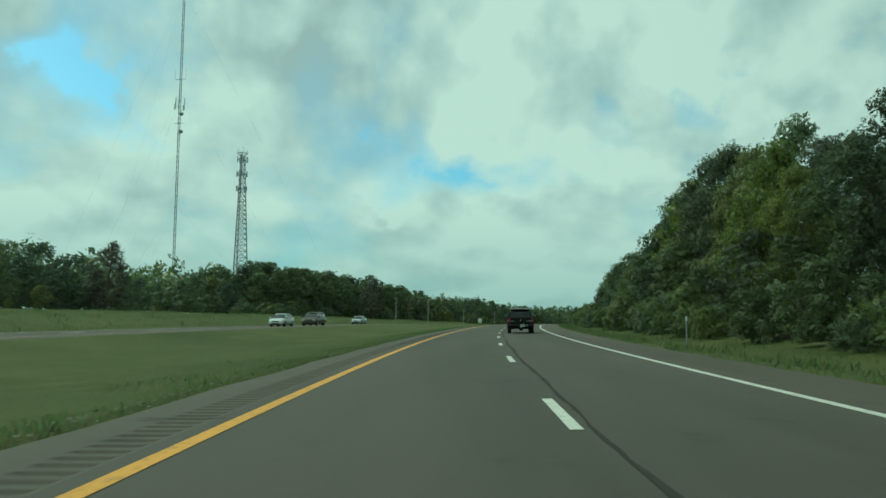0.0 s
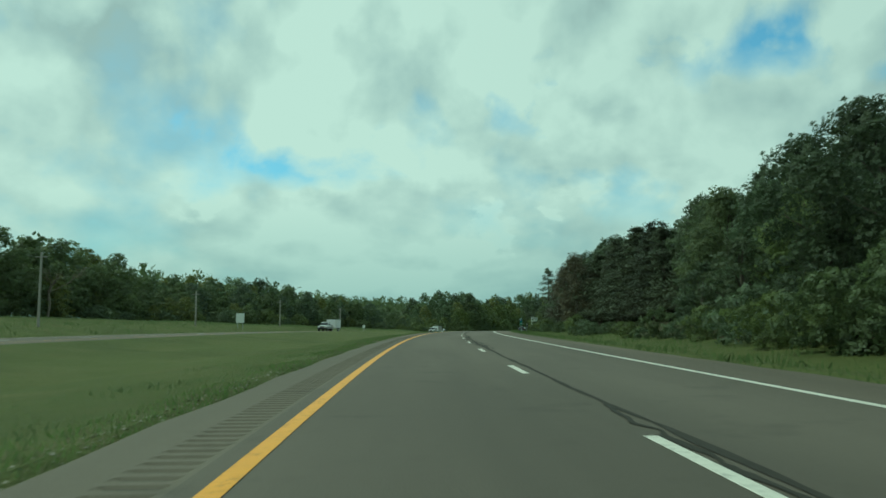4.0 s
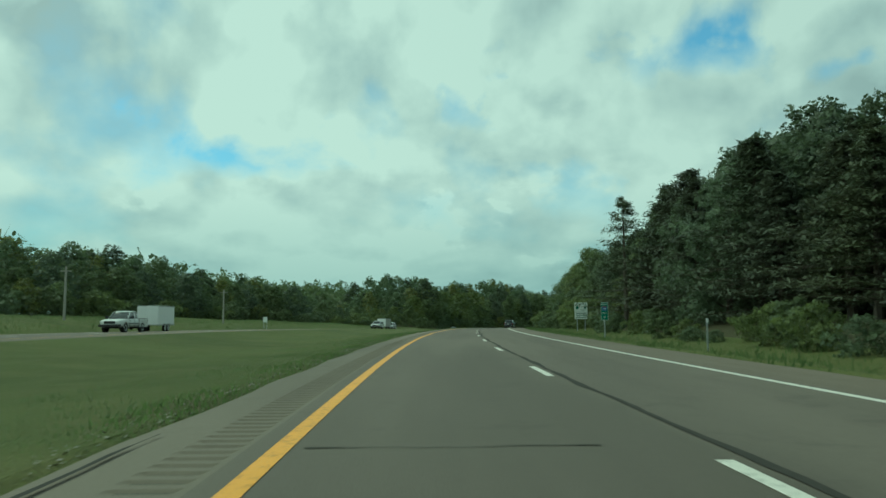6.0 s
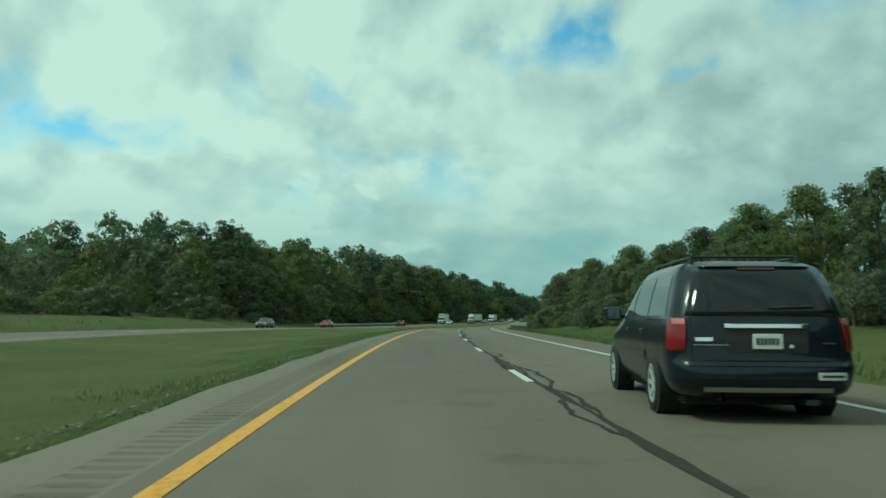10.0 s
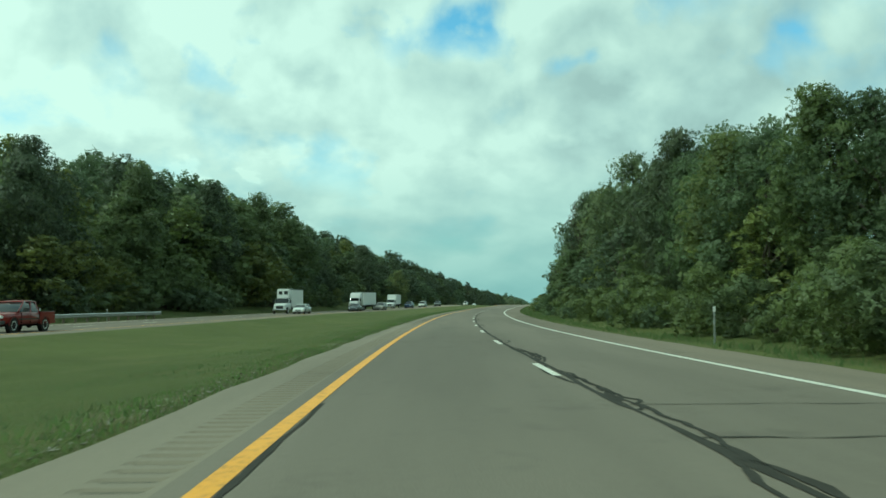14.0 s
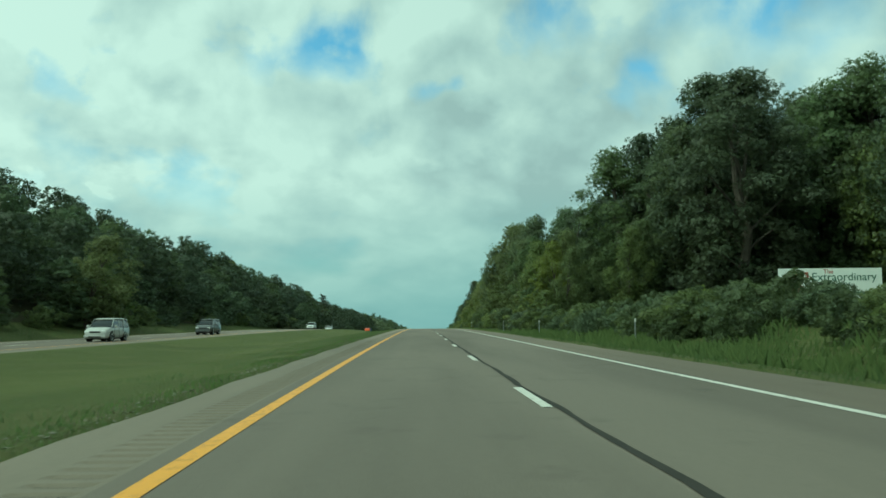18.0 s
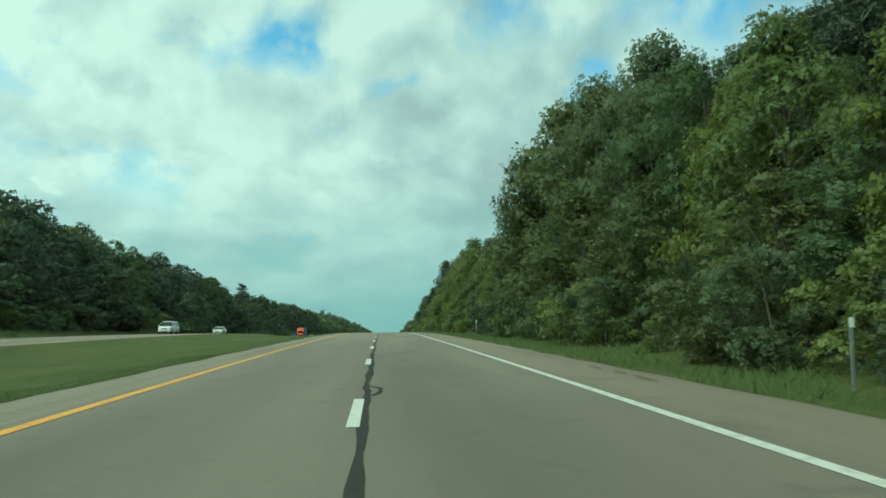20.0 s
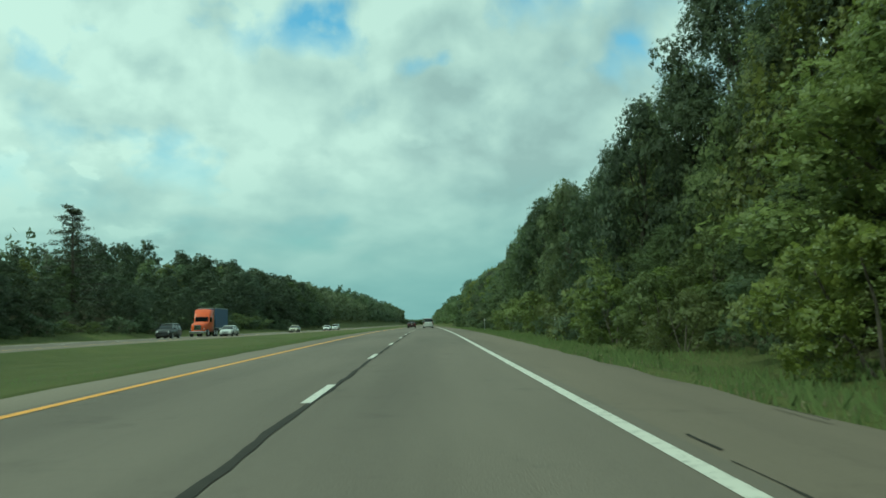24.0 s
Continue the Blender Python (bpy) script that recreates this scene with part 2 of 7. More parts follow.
def asphalt(name, tone):
    def col(n):
        lo = tuple(c * 0.80 for c in tone)
        hi = tuple(c * 1.18 for c in tone)
        c = n.mix(n.noise(lane_uv(n, 1.3, 0.05), 1.0, 5.0, 0.6), lo, hi)
        c = n.mix(n.math("MULTIPLY", n.noise(at(n), 14.0, 3.0, 0.7), 0.5), c, tuple(x * 1.5 for x in tone))
        patch = n.ramp(n.noise(lane_uv(n, 0.35, 0.035), 1.0, 4.0), (0.36, (0.78,) * 3), (0.6, (1.06,) * 3))
        c = n.mix(1.0, c, patch, "MULTIPLY")
        oil = n.ramp(n.noise(at(n), 0.9, 5.0, 0.65), (0.30, (0.72,) * 3), (0.42, (1.0,) * 3))
        c = n.mix(0.7, c, oil, "MULTIPLY")
        # cloud shade at first and sun further on are put into the colour by station
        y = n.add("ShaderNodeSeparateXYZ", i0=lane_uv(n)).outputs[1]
        lit_tone = n.ramp(n.math("DIVIDE", y, 1000.0), (0.0, (0.55,) * 3), (0.12, (0.64,) * 3), (0.3, (0.92,) * 3), (0.5, (1.08,) * 3), (0.68, (1.0,) * 3), (0.76, (1.14,) * 3), (0.82, (1.56,) * 3), (0.88, (1.56,) * 3), (0.92, (1.05,) * 3))
        return n.mix(1.0, c, lit_tone, "MULTIPLY")
    return surface(name, col, 0.82, bump=lambda n: n.math("MULTIPLY", n.noise(at(n), 60.0, 2.0), 0.006), spec=0.35)


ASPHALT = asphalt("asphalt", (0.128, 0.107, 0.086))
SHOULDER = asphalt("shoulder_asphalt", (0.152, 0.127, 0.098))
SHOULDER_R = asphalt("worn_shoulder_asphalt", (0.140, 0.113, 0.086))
# near black: the shade inside the milled grooves is put into the colour
GROOVE = surface("rumble_groove_shade", lambda n: n.mix(n.noise(at(n), 5.0), (0.026, 0.024, 0.020), (0.052, 0.047, 0.040)), 0.9)
SEALANT = surface("crack_sealant", lambda n: n.mix(n.noise(at(n), 6.0), (0.026, 0.024, 0.021), (0.050, 0.045, 0.038)), 0.85, spec=0.15)
RUBBER_MARK = surface("tyre_rubber_mark", lambda n: n.mix(n.noise(at(n), 3.0), (0.074, 0.064, 0.051), (0.100, 0.086, 0.068)), 0.85, spec=0.15)


def paint_line(name, colour):
    def col(n):
        wear = n.ramp(n.noise(at(n), 9.0, 5.0, 0.7), (0.33, (0.5,) * 3), (0.5, (1.0,) * 3))
        c = n.mix(n.noise(at(n), 1.2, 3.0), tuple(c * 0.85 for c in colour), colour)
        return n.mix(0.8, c, wear, "MULTIPLY")
    return surface(name, col, 0.55, bump=lambda n: n.math("MULTIPLY", n.noise(at(n), 50.0), 0.004))


WHITE_LINE = paint_line("white_road_paint", (0.66, 0.625, 0.56))
YELLOW_LINE = paint_line("yellow_road_paint", (0.74, 0.335, 0.018))


def grass_col(n):
    p = at(n)
    c = n.mix(n.ramp(n.noise(p, 0.09, 5.0, 0.6), (0.35, (0.0,) * 3), (0.62, (1.0,) * 3)), (0.078, 0.088, 0.026), (0.112, 0.120, 0.037))
    dry = n.ramp(n.noise(p, 0.35, 6.0, 0.65), (0.48, (0.0,) * 3), (0.68, (1.0,) * 3))
    c = n.mix(n.math("MULTIPLY", dry, 0.45), c, (0.170, 0.145, 0.060))
    return n.mix(n.math("MULTIPLY", n.noise(p, 9.0, 4.0, 0.7), 0.5), c, (0.038, 0.056, 0.016))


GRASS = surface("mown_grass", grass_col, 0.9, bump=lambda n: n.math("MULTIPLY", n.noise(at(n), 7.0, 5.0, 0.7), 0.10), spec=0.2)


def leafy(name, dark, light, turn=0.45, rough=0.48, cells=(3.4, 3.4), gaps=0.46):
    """Foliage: varies from leaf to leaf and from tree to tree, and lets some light through."""
    m = bpy.data.materials.new(name)
    m.use_nodes = True
    n = Nodes(m.node_tree)
    leaf = n.add("ShaderNodeNewGeometry").outputs["Random Per Island"]
    tree = n.add("ShaderNodeObjectInfo").outputs["Random"]
    clump = n.ramp(n.noise(at(n), 0.9, 3.0), (0.32, (0.0,) * 3), (0.68, (1.0,) * 3))
    own = leaf
    if cells:
        # each spray carries many leaves with gaps between them
        uv = n.add("ShaderNodeVectorMath", i0=n.add("ShaderNodeUVMap").outputs[0], i1=(*cells, 1.0))
        uv.operation = "MULTIPLY"
        away = n.add("ShaderNodeCombineXYZ", i0=n.math("MULTIPLY", leaf, 91.0), i1=n.math("MULTIPLY", leaf, 57.0)).outputs[0]
        cell = n.add("ShaderNodeTexVoronoi")
        cell.voronoi_dimensions = "2D"
        n.put(cell.inputs["Vector"], n.add("ShaderNodeVectorMath", i0=uv.outputs[0], i1=away).outputs[0])
        n.put(cell.inputs["Scale"], 1.0)
        n.put(cell.inputs["Randomness"], 0.85)
        own = n.add("ShaderNodeSeparateColor", i0=cell.outputs["Color"]).outputs[0]
        gap = n.math("GREATER_THAN", cell.outputs["Distance"], gaps)
    c = n.mix(n.math("ADD", n.math("MULTIPLY", own, 0.5), n.math("MULTIPLY", clump, 0.5)), dark, light)
    hue = n.add("ShaderNodeHueSaturation")
    n.put(hue.inputs["Color"], c)
    n.put(hue.inputs["Hue"], n.math("MULTIPLY_ADD", tree, -0.028, 0.512))
    n.put(hue.inputs["Value"], n.math("MULTIPLY_ADD", n.math("FRACT", n.math("MULTIPLY", tree, 7.3)), 0.36, 0.80))
    n.put(hue.inputs["Saturation"], n.math("MULTIPLY_ADD", n.math("FRACT", n.math("MULTIPLY", tree, 3.7)), 0.25, 0.85))
    b = n.add("ShaderNodeBsdfPrincipled", i0=hue.outputs[0])
    b.inputs["Roughness"].default_value = rough if cells else 0.85
    b.inputs["Specular IOR Level"].default_value = 0.42 if cells else 0.1
    t = n.add("ShaderNodeBsdfTranslucent", i0=hue.outputs[0])
    if cells:
        # each leaf is domed
        dome = n.add("ShaderNodeBump")
        n.put(dome.inputs["Height"], n.math("MULTIPLY", cell.outputs["Distance"], -1.0))
        dome.inputs["Strength"].default_value, dome.inputs["Distance"].default_value = 0.55, 0.06
        n.tree.links.new(dome.outputs[0], b.inputs["Normal"])
    s = n.add("ShaderNodeMixShader", i0=turn, i1=b.outputs[0], i2=t.outputs[0])
    if cells:
        s = n.add("ShaderNodeMixShader", i0=gap, i1=s.outputs[0], i2=n.add("ShaderNodeBsdfTransparent").outputs[0])
    n.add("ShaderNodeOutputMaterial", i0=s.outputs[0])
    return m


LEAF = leafy("broad_leaves", (0.074, 0.098, 0.046), (0.158, 0.202, 0.088))
LEAF_LIGHT = leafy("light_green_leaves", (0.100, 0.128, 0.048), (0.215, 0.255, 0.088), 0.5)
# brighter leaf copy with sunlight put into its colour
LEAF_VINE = leafy("sunlit_vine_leaves", (0.088, 0.116, 0.034), (0.250, 0.285, 0.082), 0.5, 0.38, (2.5, 2.5), 0.5)
# darker copy of the broad leaves with cloud shade put into its colour
LEAF_DARK = leafy("shaded_broad_leaves", (0.046, 0.062, 0.034), (0.102, 0.130, 0.062), 0.42)
LEAF_BLUISH = leafy("bluish_green_leaves", (0.072, 0.096, 0.054), (0.150, 0.196, 0.104))
NEEDLE = leafy("pine_needles", (0.046, 0.058, 0.034), (0.090, 0.104, 0.056), 0.25, cells=(5.0, 2.2), gaps=0.54)
DRY_LEAF = leafy("dry_brown_leaves", (0.075, 0.070, 0.045), (0.12, 0.10, 0.062), 0.25)
BLADE = leafy("grass_blades", (0.088, 0.132, 0.048), (0.145, 0.192, 0.072), 0.4, cells=None)
BARK = surface("bark", lambda n: n.mix(n.noise(at(n), 5.0, 5.0), (0.045, 0.036, 0.028), (0.13, 0.11, 0.085)), 0.9, bump=lambda n: n.math("MULTIPLY", n.noise(at(n), 12.0), 0.03))
DEAD_WOOD = surface("bare_grey_wood", lambda n: n.mix(n.noise(at(n), 3.0), (0.12, 0.095, 0.075), (0.22, 0.185, 0.15)), 0.9)


# ---- helpers for building ----
def mesh_of(name, verts, faces, mat, smooth=False):
    me = bpy.data.meshes.new(name)
    if isinstance(verts, np.ndarray):
        verts = verts.tolist()
    me.from_pydata(verts, [], faces)
    for m in (mat if isinstance(mat, (list, tuple)) else [mat]):
        me.materials.append(m)
    if smooth:
        me.polygons.foreach_set("use_smooth", [True] * len(me.polygons))
    return me


def thing(name, label, category, group="", kind="", m=None):
    ob = tagged(new(name), label, category, group, kind)
    if m is not None:
        ob.matrix_world = m
    return ob


def part(name, bm, mat, parent, label="", smooth=False, m=None):
    """A bmesh or a mesh as one object under a thing or a part."""
    if isinstance(bm, bmesh.types.BMesh):
        me = bpy.data.meshes.new(name)
        bm.to_mesh(me)
        bm.free()
        me.materials.append(mat)
        if smooth:
            me.polygons.foreach_set("use_smooth", [True] * len(me.polygons))
    else:
        me = bm
    ob = new(name, me)
    ob.parent = parent
    if m is not None:
        ob.matrix_local = m
    return tagged(ob, label) if label else ob


def structure(name, me, label, category):
    return tagged(new(name, me), label, category, kind="structure")


def strip(name, st, lines, mat):
    """A long sheet: lines are (offset, height) pairs, numbers or arrays along the stations. UV holds offset and station in metres."""
    cols = [xyz(st, o, h) for o, h in lines]
    k, n = len(cols), len(st)
    v = np.stack(cols, 1).reshape(-1, 3)
    faces = [(i * k + j, i * k + j + 1, (i + 1) * k + j + 1, (i + 1) * k + j) for i in range(n - 1) for j in range(k - 1)]
    me = mesh_of(name, v, faces, mat)
    uv = np.stack([np.stack([np.broadcast_to(np.asarray(o, float), (n,)) * UNIT, st * UNIT], -1) for o, h in lines], 1).reshape(-1, 2)
    lay = me.uv_layers.new(name="lane")
    idx = np.empty(len(me.loops), np.int32)
    me.loops.foreach_get("vertex_index", idx)
    lay.data.foreach_set("uv", uv[idx].astype(np.float32).ravel())
    return me


rng = np.random.default_rng(7)

# ---- ground and carriageways ----
G_ST = np.concatenate([np.arange(-390, -60, 30.0), np.arange(-60, 1420, 5.0), np.arange(1420, 1900, 40.0), np.arange(1900, 5900, 400.0)])
G_OFF = (-2600, -1200, -600, -300, -200, -150, -120, -90, -72, -62, -54, -48, -44, -41, -39, -37.5, -36, FAR_FAR - 0.2, FAR_FAR, FAR_NEAR, FAR_NEAR + 0.3, -20, -18, -16, -13, -11, -9.5, -8, -6.8, -6, LEFT_EDGE - 0.3,
         LEFT_EDGE, RIGHT_EDGE, RIGHT_EDGE + 0.4, 7, 7.8, 8.6, 9.6, 11, 12.5, 14, 16, 20, 25, 30, 40, 60, 90, 150, 300, 700)
structure("ground", strip("ground", G_ST, [(o, ground_h(G_ST, o)) for o in G_OFF], GRASS), "rolling mown grass verge and median beside the highway", "ground")

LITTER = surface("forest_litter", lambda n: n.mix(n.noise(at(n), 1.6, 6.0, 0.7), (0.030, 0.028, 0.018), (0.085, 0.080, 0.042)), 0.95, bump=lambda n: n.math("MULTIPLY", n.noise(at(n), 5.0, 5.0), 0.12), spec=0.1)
R_ST = np.concatenate([np.arange(-80, 1420, 2.5), np.arange(1420, 2600, 30.0)])
fz = far_z(R_ST)
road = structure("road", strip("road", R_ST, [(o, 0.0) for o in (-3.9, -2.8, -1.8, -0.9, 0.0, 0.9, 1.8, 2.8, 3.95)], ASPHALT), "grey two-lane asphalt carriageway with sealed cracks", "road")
structure("shoulder_left", strip("shoulder_left", R_ST, [(LEFT_EDGE - 0.12 + 0.13 * np.sin(R_ST * 1.7) * np.sin(R_ST * 0.37), -0.13), (LEFT_EDGE + 0.06 * np.sin(R_ST * 1.7), -0.03), (-4.49, -0.012)], SHOULDER), "narrow paved inner shoulder with crumbling edge", "shoulder")
structure("shoulder_left_inner", strip("shoulder_left_inner", R_ST, [(-3.96, -0.006), (-3.9, 0.0)], SHOULDER), "strip of pavement between rumble strip and yellow line", "shoulder")
structure("shoulder_right", strip("shoulder_right", R_ST, [(3.95, 0.0), (5.0, -0.02), (RIGHT_EDGE + 0.08 * np.sin(R_ST * 1.3), -0.05), (RIGHT_EDGE + 0.12, -0.15)], SHOULDER_R), "wide worn brownish-grey paved shoulder", "shoulder")
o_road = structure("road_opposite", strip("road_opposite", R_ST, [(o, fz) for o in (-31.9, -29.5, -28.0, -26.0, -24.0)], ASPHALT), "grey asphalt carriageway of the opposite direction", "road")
structure("shoulder_opposite", strip("shoulder_opposite", R_ST, [(-24.0, fz), (-23.2, fz - 0.02), (FAR_NEAR + 0.1, fz - 0.15)], SHOULDER), "paved median shoulder of the opposite carriageway", "shoulder")
structure("shoulder_opposite_outer", strip("shoulder_opposite_outer", R_ST, [(FAR_FAR - 0.1, fz - 0.15), (FAR_FAR + 0.3, fz - 0.03), (-31.9, fz)], SHOULDER_R), "paved outer shoulder of the opposite carriageway", "shoulder")
structure("edge_line_yellow", strip("edge_line_yellow", R_ST, [(-3.69, 0.006), (-3.51, 0.006)], YELLOW_LINE), "solid yellow painted edge line", "road marking")
structure("edge_line_white", strip("edge_line_white", R_ST, [(3.58, 0.006), (3.75, 0.006)], WHITE_LINE), "solid white painted edge line", "road marking")
structure("edge_line_yellow_opposite", strip("edge_line_yellow_opposite", R_ST, [(-24.35, fz + 0.008), (-24.2, fz + 0.008)], YELLOW_LINE), "solid yellow edge line of the opposite carriageway", "road marking")
structure("edge_line_white_opposite", strip("edge_line_white_opposite", R_ST, [(-31.7, fz + 0.008), (-31.55, fz + 0.008)], WHITE_LINE), "solid white edge line of the opposite carriageway", "road marking")


def rumble():
    """Milled grooves: the strip dips by 2 cm every 0.3 m."""
    st = (np.arange(-10, 930, 0.31)[:, None] + np.array((0.0, 0.025, 0.14, 0.17))).ravel()
    n = len(st)
    h = np.tile((-0.008, -0.032, -0.032, -0.008), n // 4)
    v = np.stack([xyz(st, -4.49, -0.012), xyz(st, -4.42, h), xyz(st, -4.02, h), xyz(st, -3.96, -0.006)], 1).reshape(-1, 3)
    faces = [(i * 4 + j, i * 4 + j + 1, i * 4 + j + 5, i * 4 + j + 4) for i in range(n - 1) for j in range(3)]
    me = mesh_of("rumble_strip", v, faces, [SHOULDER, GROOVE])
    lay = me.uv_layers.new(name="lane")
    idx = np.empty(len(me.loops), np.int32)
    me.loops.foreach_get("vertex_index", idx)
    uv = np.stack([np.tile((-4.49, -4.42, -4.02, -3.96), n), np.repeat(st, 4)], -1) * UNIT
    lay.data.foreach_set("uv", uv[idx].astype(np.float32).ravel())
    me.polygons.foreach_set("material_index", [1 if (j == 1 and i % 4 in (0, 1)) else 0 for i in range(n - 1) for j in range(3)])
    structure("rumble_strip", me, "milled rumble strip with dark grooves in the shoulder", "rumble strip")
    far = np.arange(930, 1420, 4.0)
    structure("rumble_strip_far", strip("rumble_strip_far", far, [(-4.49, -0.012), (-3.96, -0.006)], SHOULDER), "paved shoulder band beside the yellow line", "rumble strip")


rumble()


# ---- trees ----
def leaf_cards(centres, outward, size, seed, droop=0.0, flat=0.5, slim=0.85):
    """Bent four-cornered leaf sprays at the given centres, two triangles each."""
    r = np.random.default_rng(seed)
    n = len(centres)
    nor = outward * flat + r.normal(0, 0.55, (n, 3)) + (0, 0, 0.25)
    nor *= np.where(np.sum(nor * outward, 1, keepdims=True) < 0, -1.0, 1.0)
    nor /= np.linalg.norm(nor, axis=1, keepdims=True) + 1e-6
    t = np.cross(nor, r.normal(0, 1, (n, 3)))
    t /= np.linalg.norm(t, axis=1, keepdims=True) + 1e-6
    b = np.cross(nor, t)
    s = (size * r.uniform(0.6, 1.35, (n, 1)))
    tip = nor * s * r.uniform(-0.35, 0.15, (n, 1)) - np.array((0, 0, droop)) * s
    v = np.stack([centres - t * s, centres - b * s * slim, centres + t * s + tip, centres + b * s * slim], 1).reshape(-1, 3)
    soft = outward * 0.6 + nor * 0.5 + (0, 0, 0.12)
    soft = np.repeat(soft / (np.linalg.norm(soft, axis=1, keepdims=True) + 1e-6), 4, 0)
    return np.concatenate([v, soft], 1)


def cards_mesh(name, v, mat):
    """v holds a place and a soft normal, that of the clump, for each corner."""
    n = len(v) // 4
    v, soft = v[:, :3], np.ascontiguousarray(v[:, 3:], dtype=np.float32)
    me = bpy.data.meshes.new(name)
    me.vertices.add(n * 4)
    me.vertices.foreach_set("co", v.astype(np.float32).ravel())
    me.loops.add(n * 4)
    me.loops.foreach_set("vertex_index", np.arange(n * 4, dtype=np.int32))
    me.polygons.add(n)
    me.polygons.foreach_set("loop_start", np.arange(0, n * 4, 4, dtype=np.int32))
    me.materials.append(mat)
    me.update(calc_edges=True)
    me.uv_layers.new(name="spray").data.foreach_set("uv", np.tile(np.array((0, .5, .5, 0, 1, .5, .5, 1), np.float32), n))
    me.normals_split_custom_set_from_vertices(soft)
    return me


def limb(bm, a, b, ra, rb, sides=7):
    """A tapered limb from a to b."""
    a, b = Vector(a), Vector(b)
    d = (b - a).normalized()
    x = d.orthogonal().normalized()
    y = d.cross(x)
    ring = lambda c, r: [bm.verts.new(c + (x * math.cos(2 * math.pi * i / sides) + y * math.sin(2 * math.pi * i / sides)) * r) for i in range(sides)]
    p, q = ring(a, ra), ring(b, rb)
    for i in range(sides):
        bm.faces.new((p[i], p[(i + 1) % sides], q[(i + 1) % sides], q[i]))


def bent_limb(bm, r, a, b, ra, rb, n=3, sway=0.12):
    a, b = Vector(a), Vector(b)
    last, lr = a, ra
    for i in range(1, n + 1):
        f = i / n
        p = a.lerp(b, f)
        if i < n:
            p += Vector(r.normal(0, sway * (b - a).length / n, 3).tolist())
        nr = ra + (rb - ra) * f
        limb(bm, last, p, lr, nr)
        last, lr = p, nr


def broad_crown(seed, h, rad, low, clumps, leaves, size, inner=0):
    """Leaf sprays on many uneven clumps between low * h and h. Returns cards and the clump centres."""
    r = np.random.default_rng(seed)
    cs, rs = [], []
    lean = r.normal(0, 0.06, 2)
    for i in range(clumps):
        z = low + (1 - low) * (i + 0.5) / clumps
        f = (z - low) / (1 - low)
        wide = rad * math.sqrt(max(0.12, 1 - ((f - 0.45) / 0.64) ** 2)) * r.uniform(0.8, 1.15) * (1 - 0.6 * max(0.0, (f - 0.7) / 0.3))
        a = i * 2.4 + r.uniform(-0.6, 0.6)
        cr = rad * r.uniform(0.22, 0.44) * (1.0 - 0.15 * f)
        k = max(0.0, wide - cr * 0.7) * math.sqrt(r.uniform(0.25, 1.0))
        cs.append((math.cos(a) * k + lean[0] * z * h, math.sin(a) * k + lean[1] * z * h, z * h - cr * 0.3))
        rs.append(cr)
    cs, rs = np.array(cs), np.array(rs)
    w = rs ** 2 / np.sum(rs ** 2)
    idx = r.choice(clumps, leaves, p=w)
    d = r.normal(0, 1, (leaves, 3))
    d[:, 2] = d[:, 2] * 0.85 + 0.40
    d /= np.linalg.norm(d, axis=1, keepdims=True)
    shell = r.uniform(0.5, 1.08, (leaves, 1)) ** 0.5
    bump = 1 + 0.22 * np.sin(d[:, :1] * 5 + idx[:, None]) * np.sin(d[:, 1:2] * 6 + 2 * idx[:, None])
    c = cs[idx] + d * rs[idx][:, None] * shell * bump * (1, 1, 0.68)
    fit = h / c[:, 2].max()
    c[:, 2] *= fit
    cs[:, 2] *= fit
    v = leaf_cards(c, d, size, seed + 1, droop=0.12)
    if inner:
        j = r.choice(clumps, inner, p=w)
        e = r.normal(0, 1, (inner, 3))
        e /= np.linalg.norm(e, axis=1, keepdims=True)
        v = np.concatenate([v, leaf_cards(cs[j] + e * rs[j][:, None] * r.uniform(0.1, 0.6, (inner, 1)), e, size * 1.9, seed + 2)])
    return v, cs


def broad_tree(seed, h, rad, low, leaves, size, mat, label):
    r = np.random.default_rng(seed + 50)
    ob = thing("tree", label, "tree", "roadside trees")
    v, cs = broad_crown(seed, h, rad, low, 46 if leaves > 5000 else 34 if leaves > 1500 else 24, leaves, size, leaves // 6 if leaves > 2000 else 0)
    bm = bmesh.new()
    top = (cs[-1][0] * 0.8, cs[-1][1] * 0.8, h * 0.9)
    bent_limb(bm, r, (0, 0, -0.4), top, 0.022 * h, 0.004 * h, 5, 0.1)
    for c in cs[2::4]:
        z = max(h * 0.08, c[2] * 0.62)
        bent_limb(bm, r, (top[0] * z / h, top[1] * z / h, z), c, 0.008 * h, 0.002 * h, 3)
    part("trunk", bm, BARK, ob)
    part("crown", cards_mesh("crown", v, mat), mat, ob)
    return ob


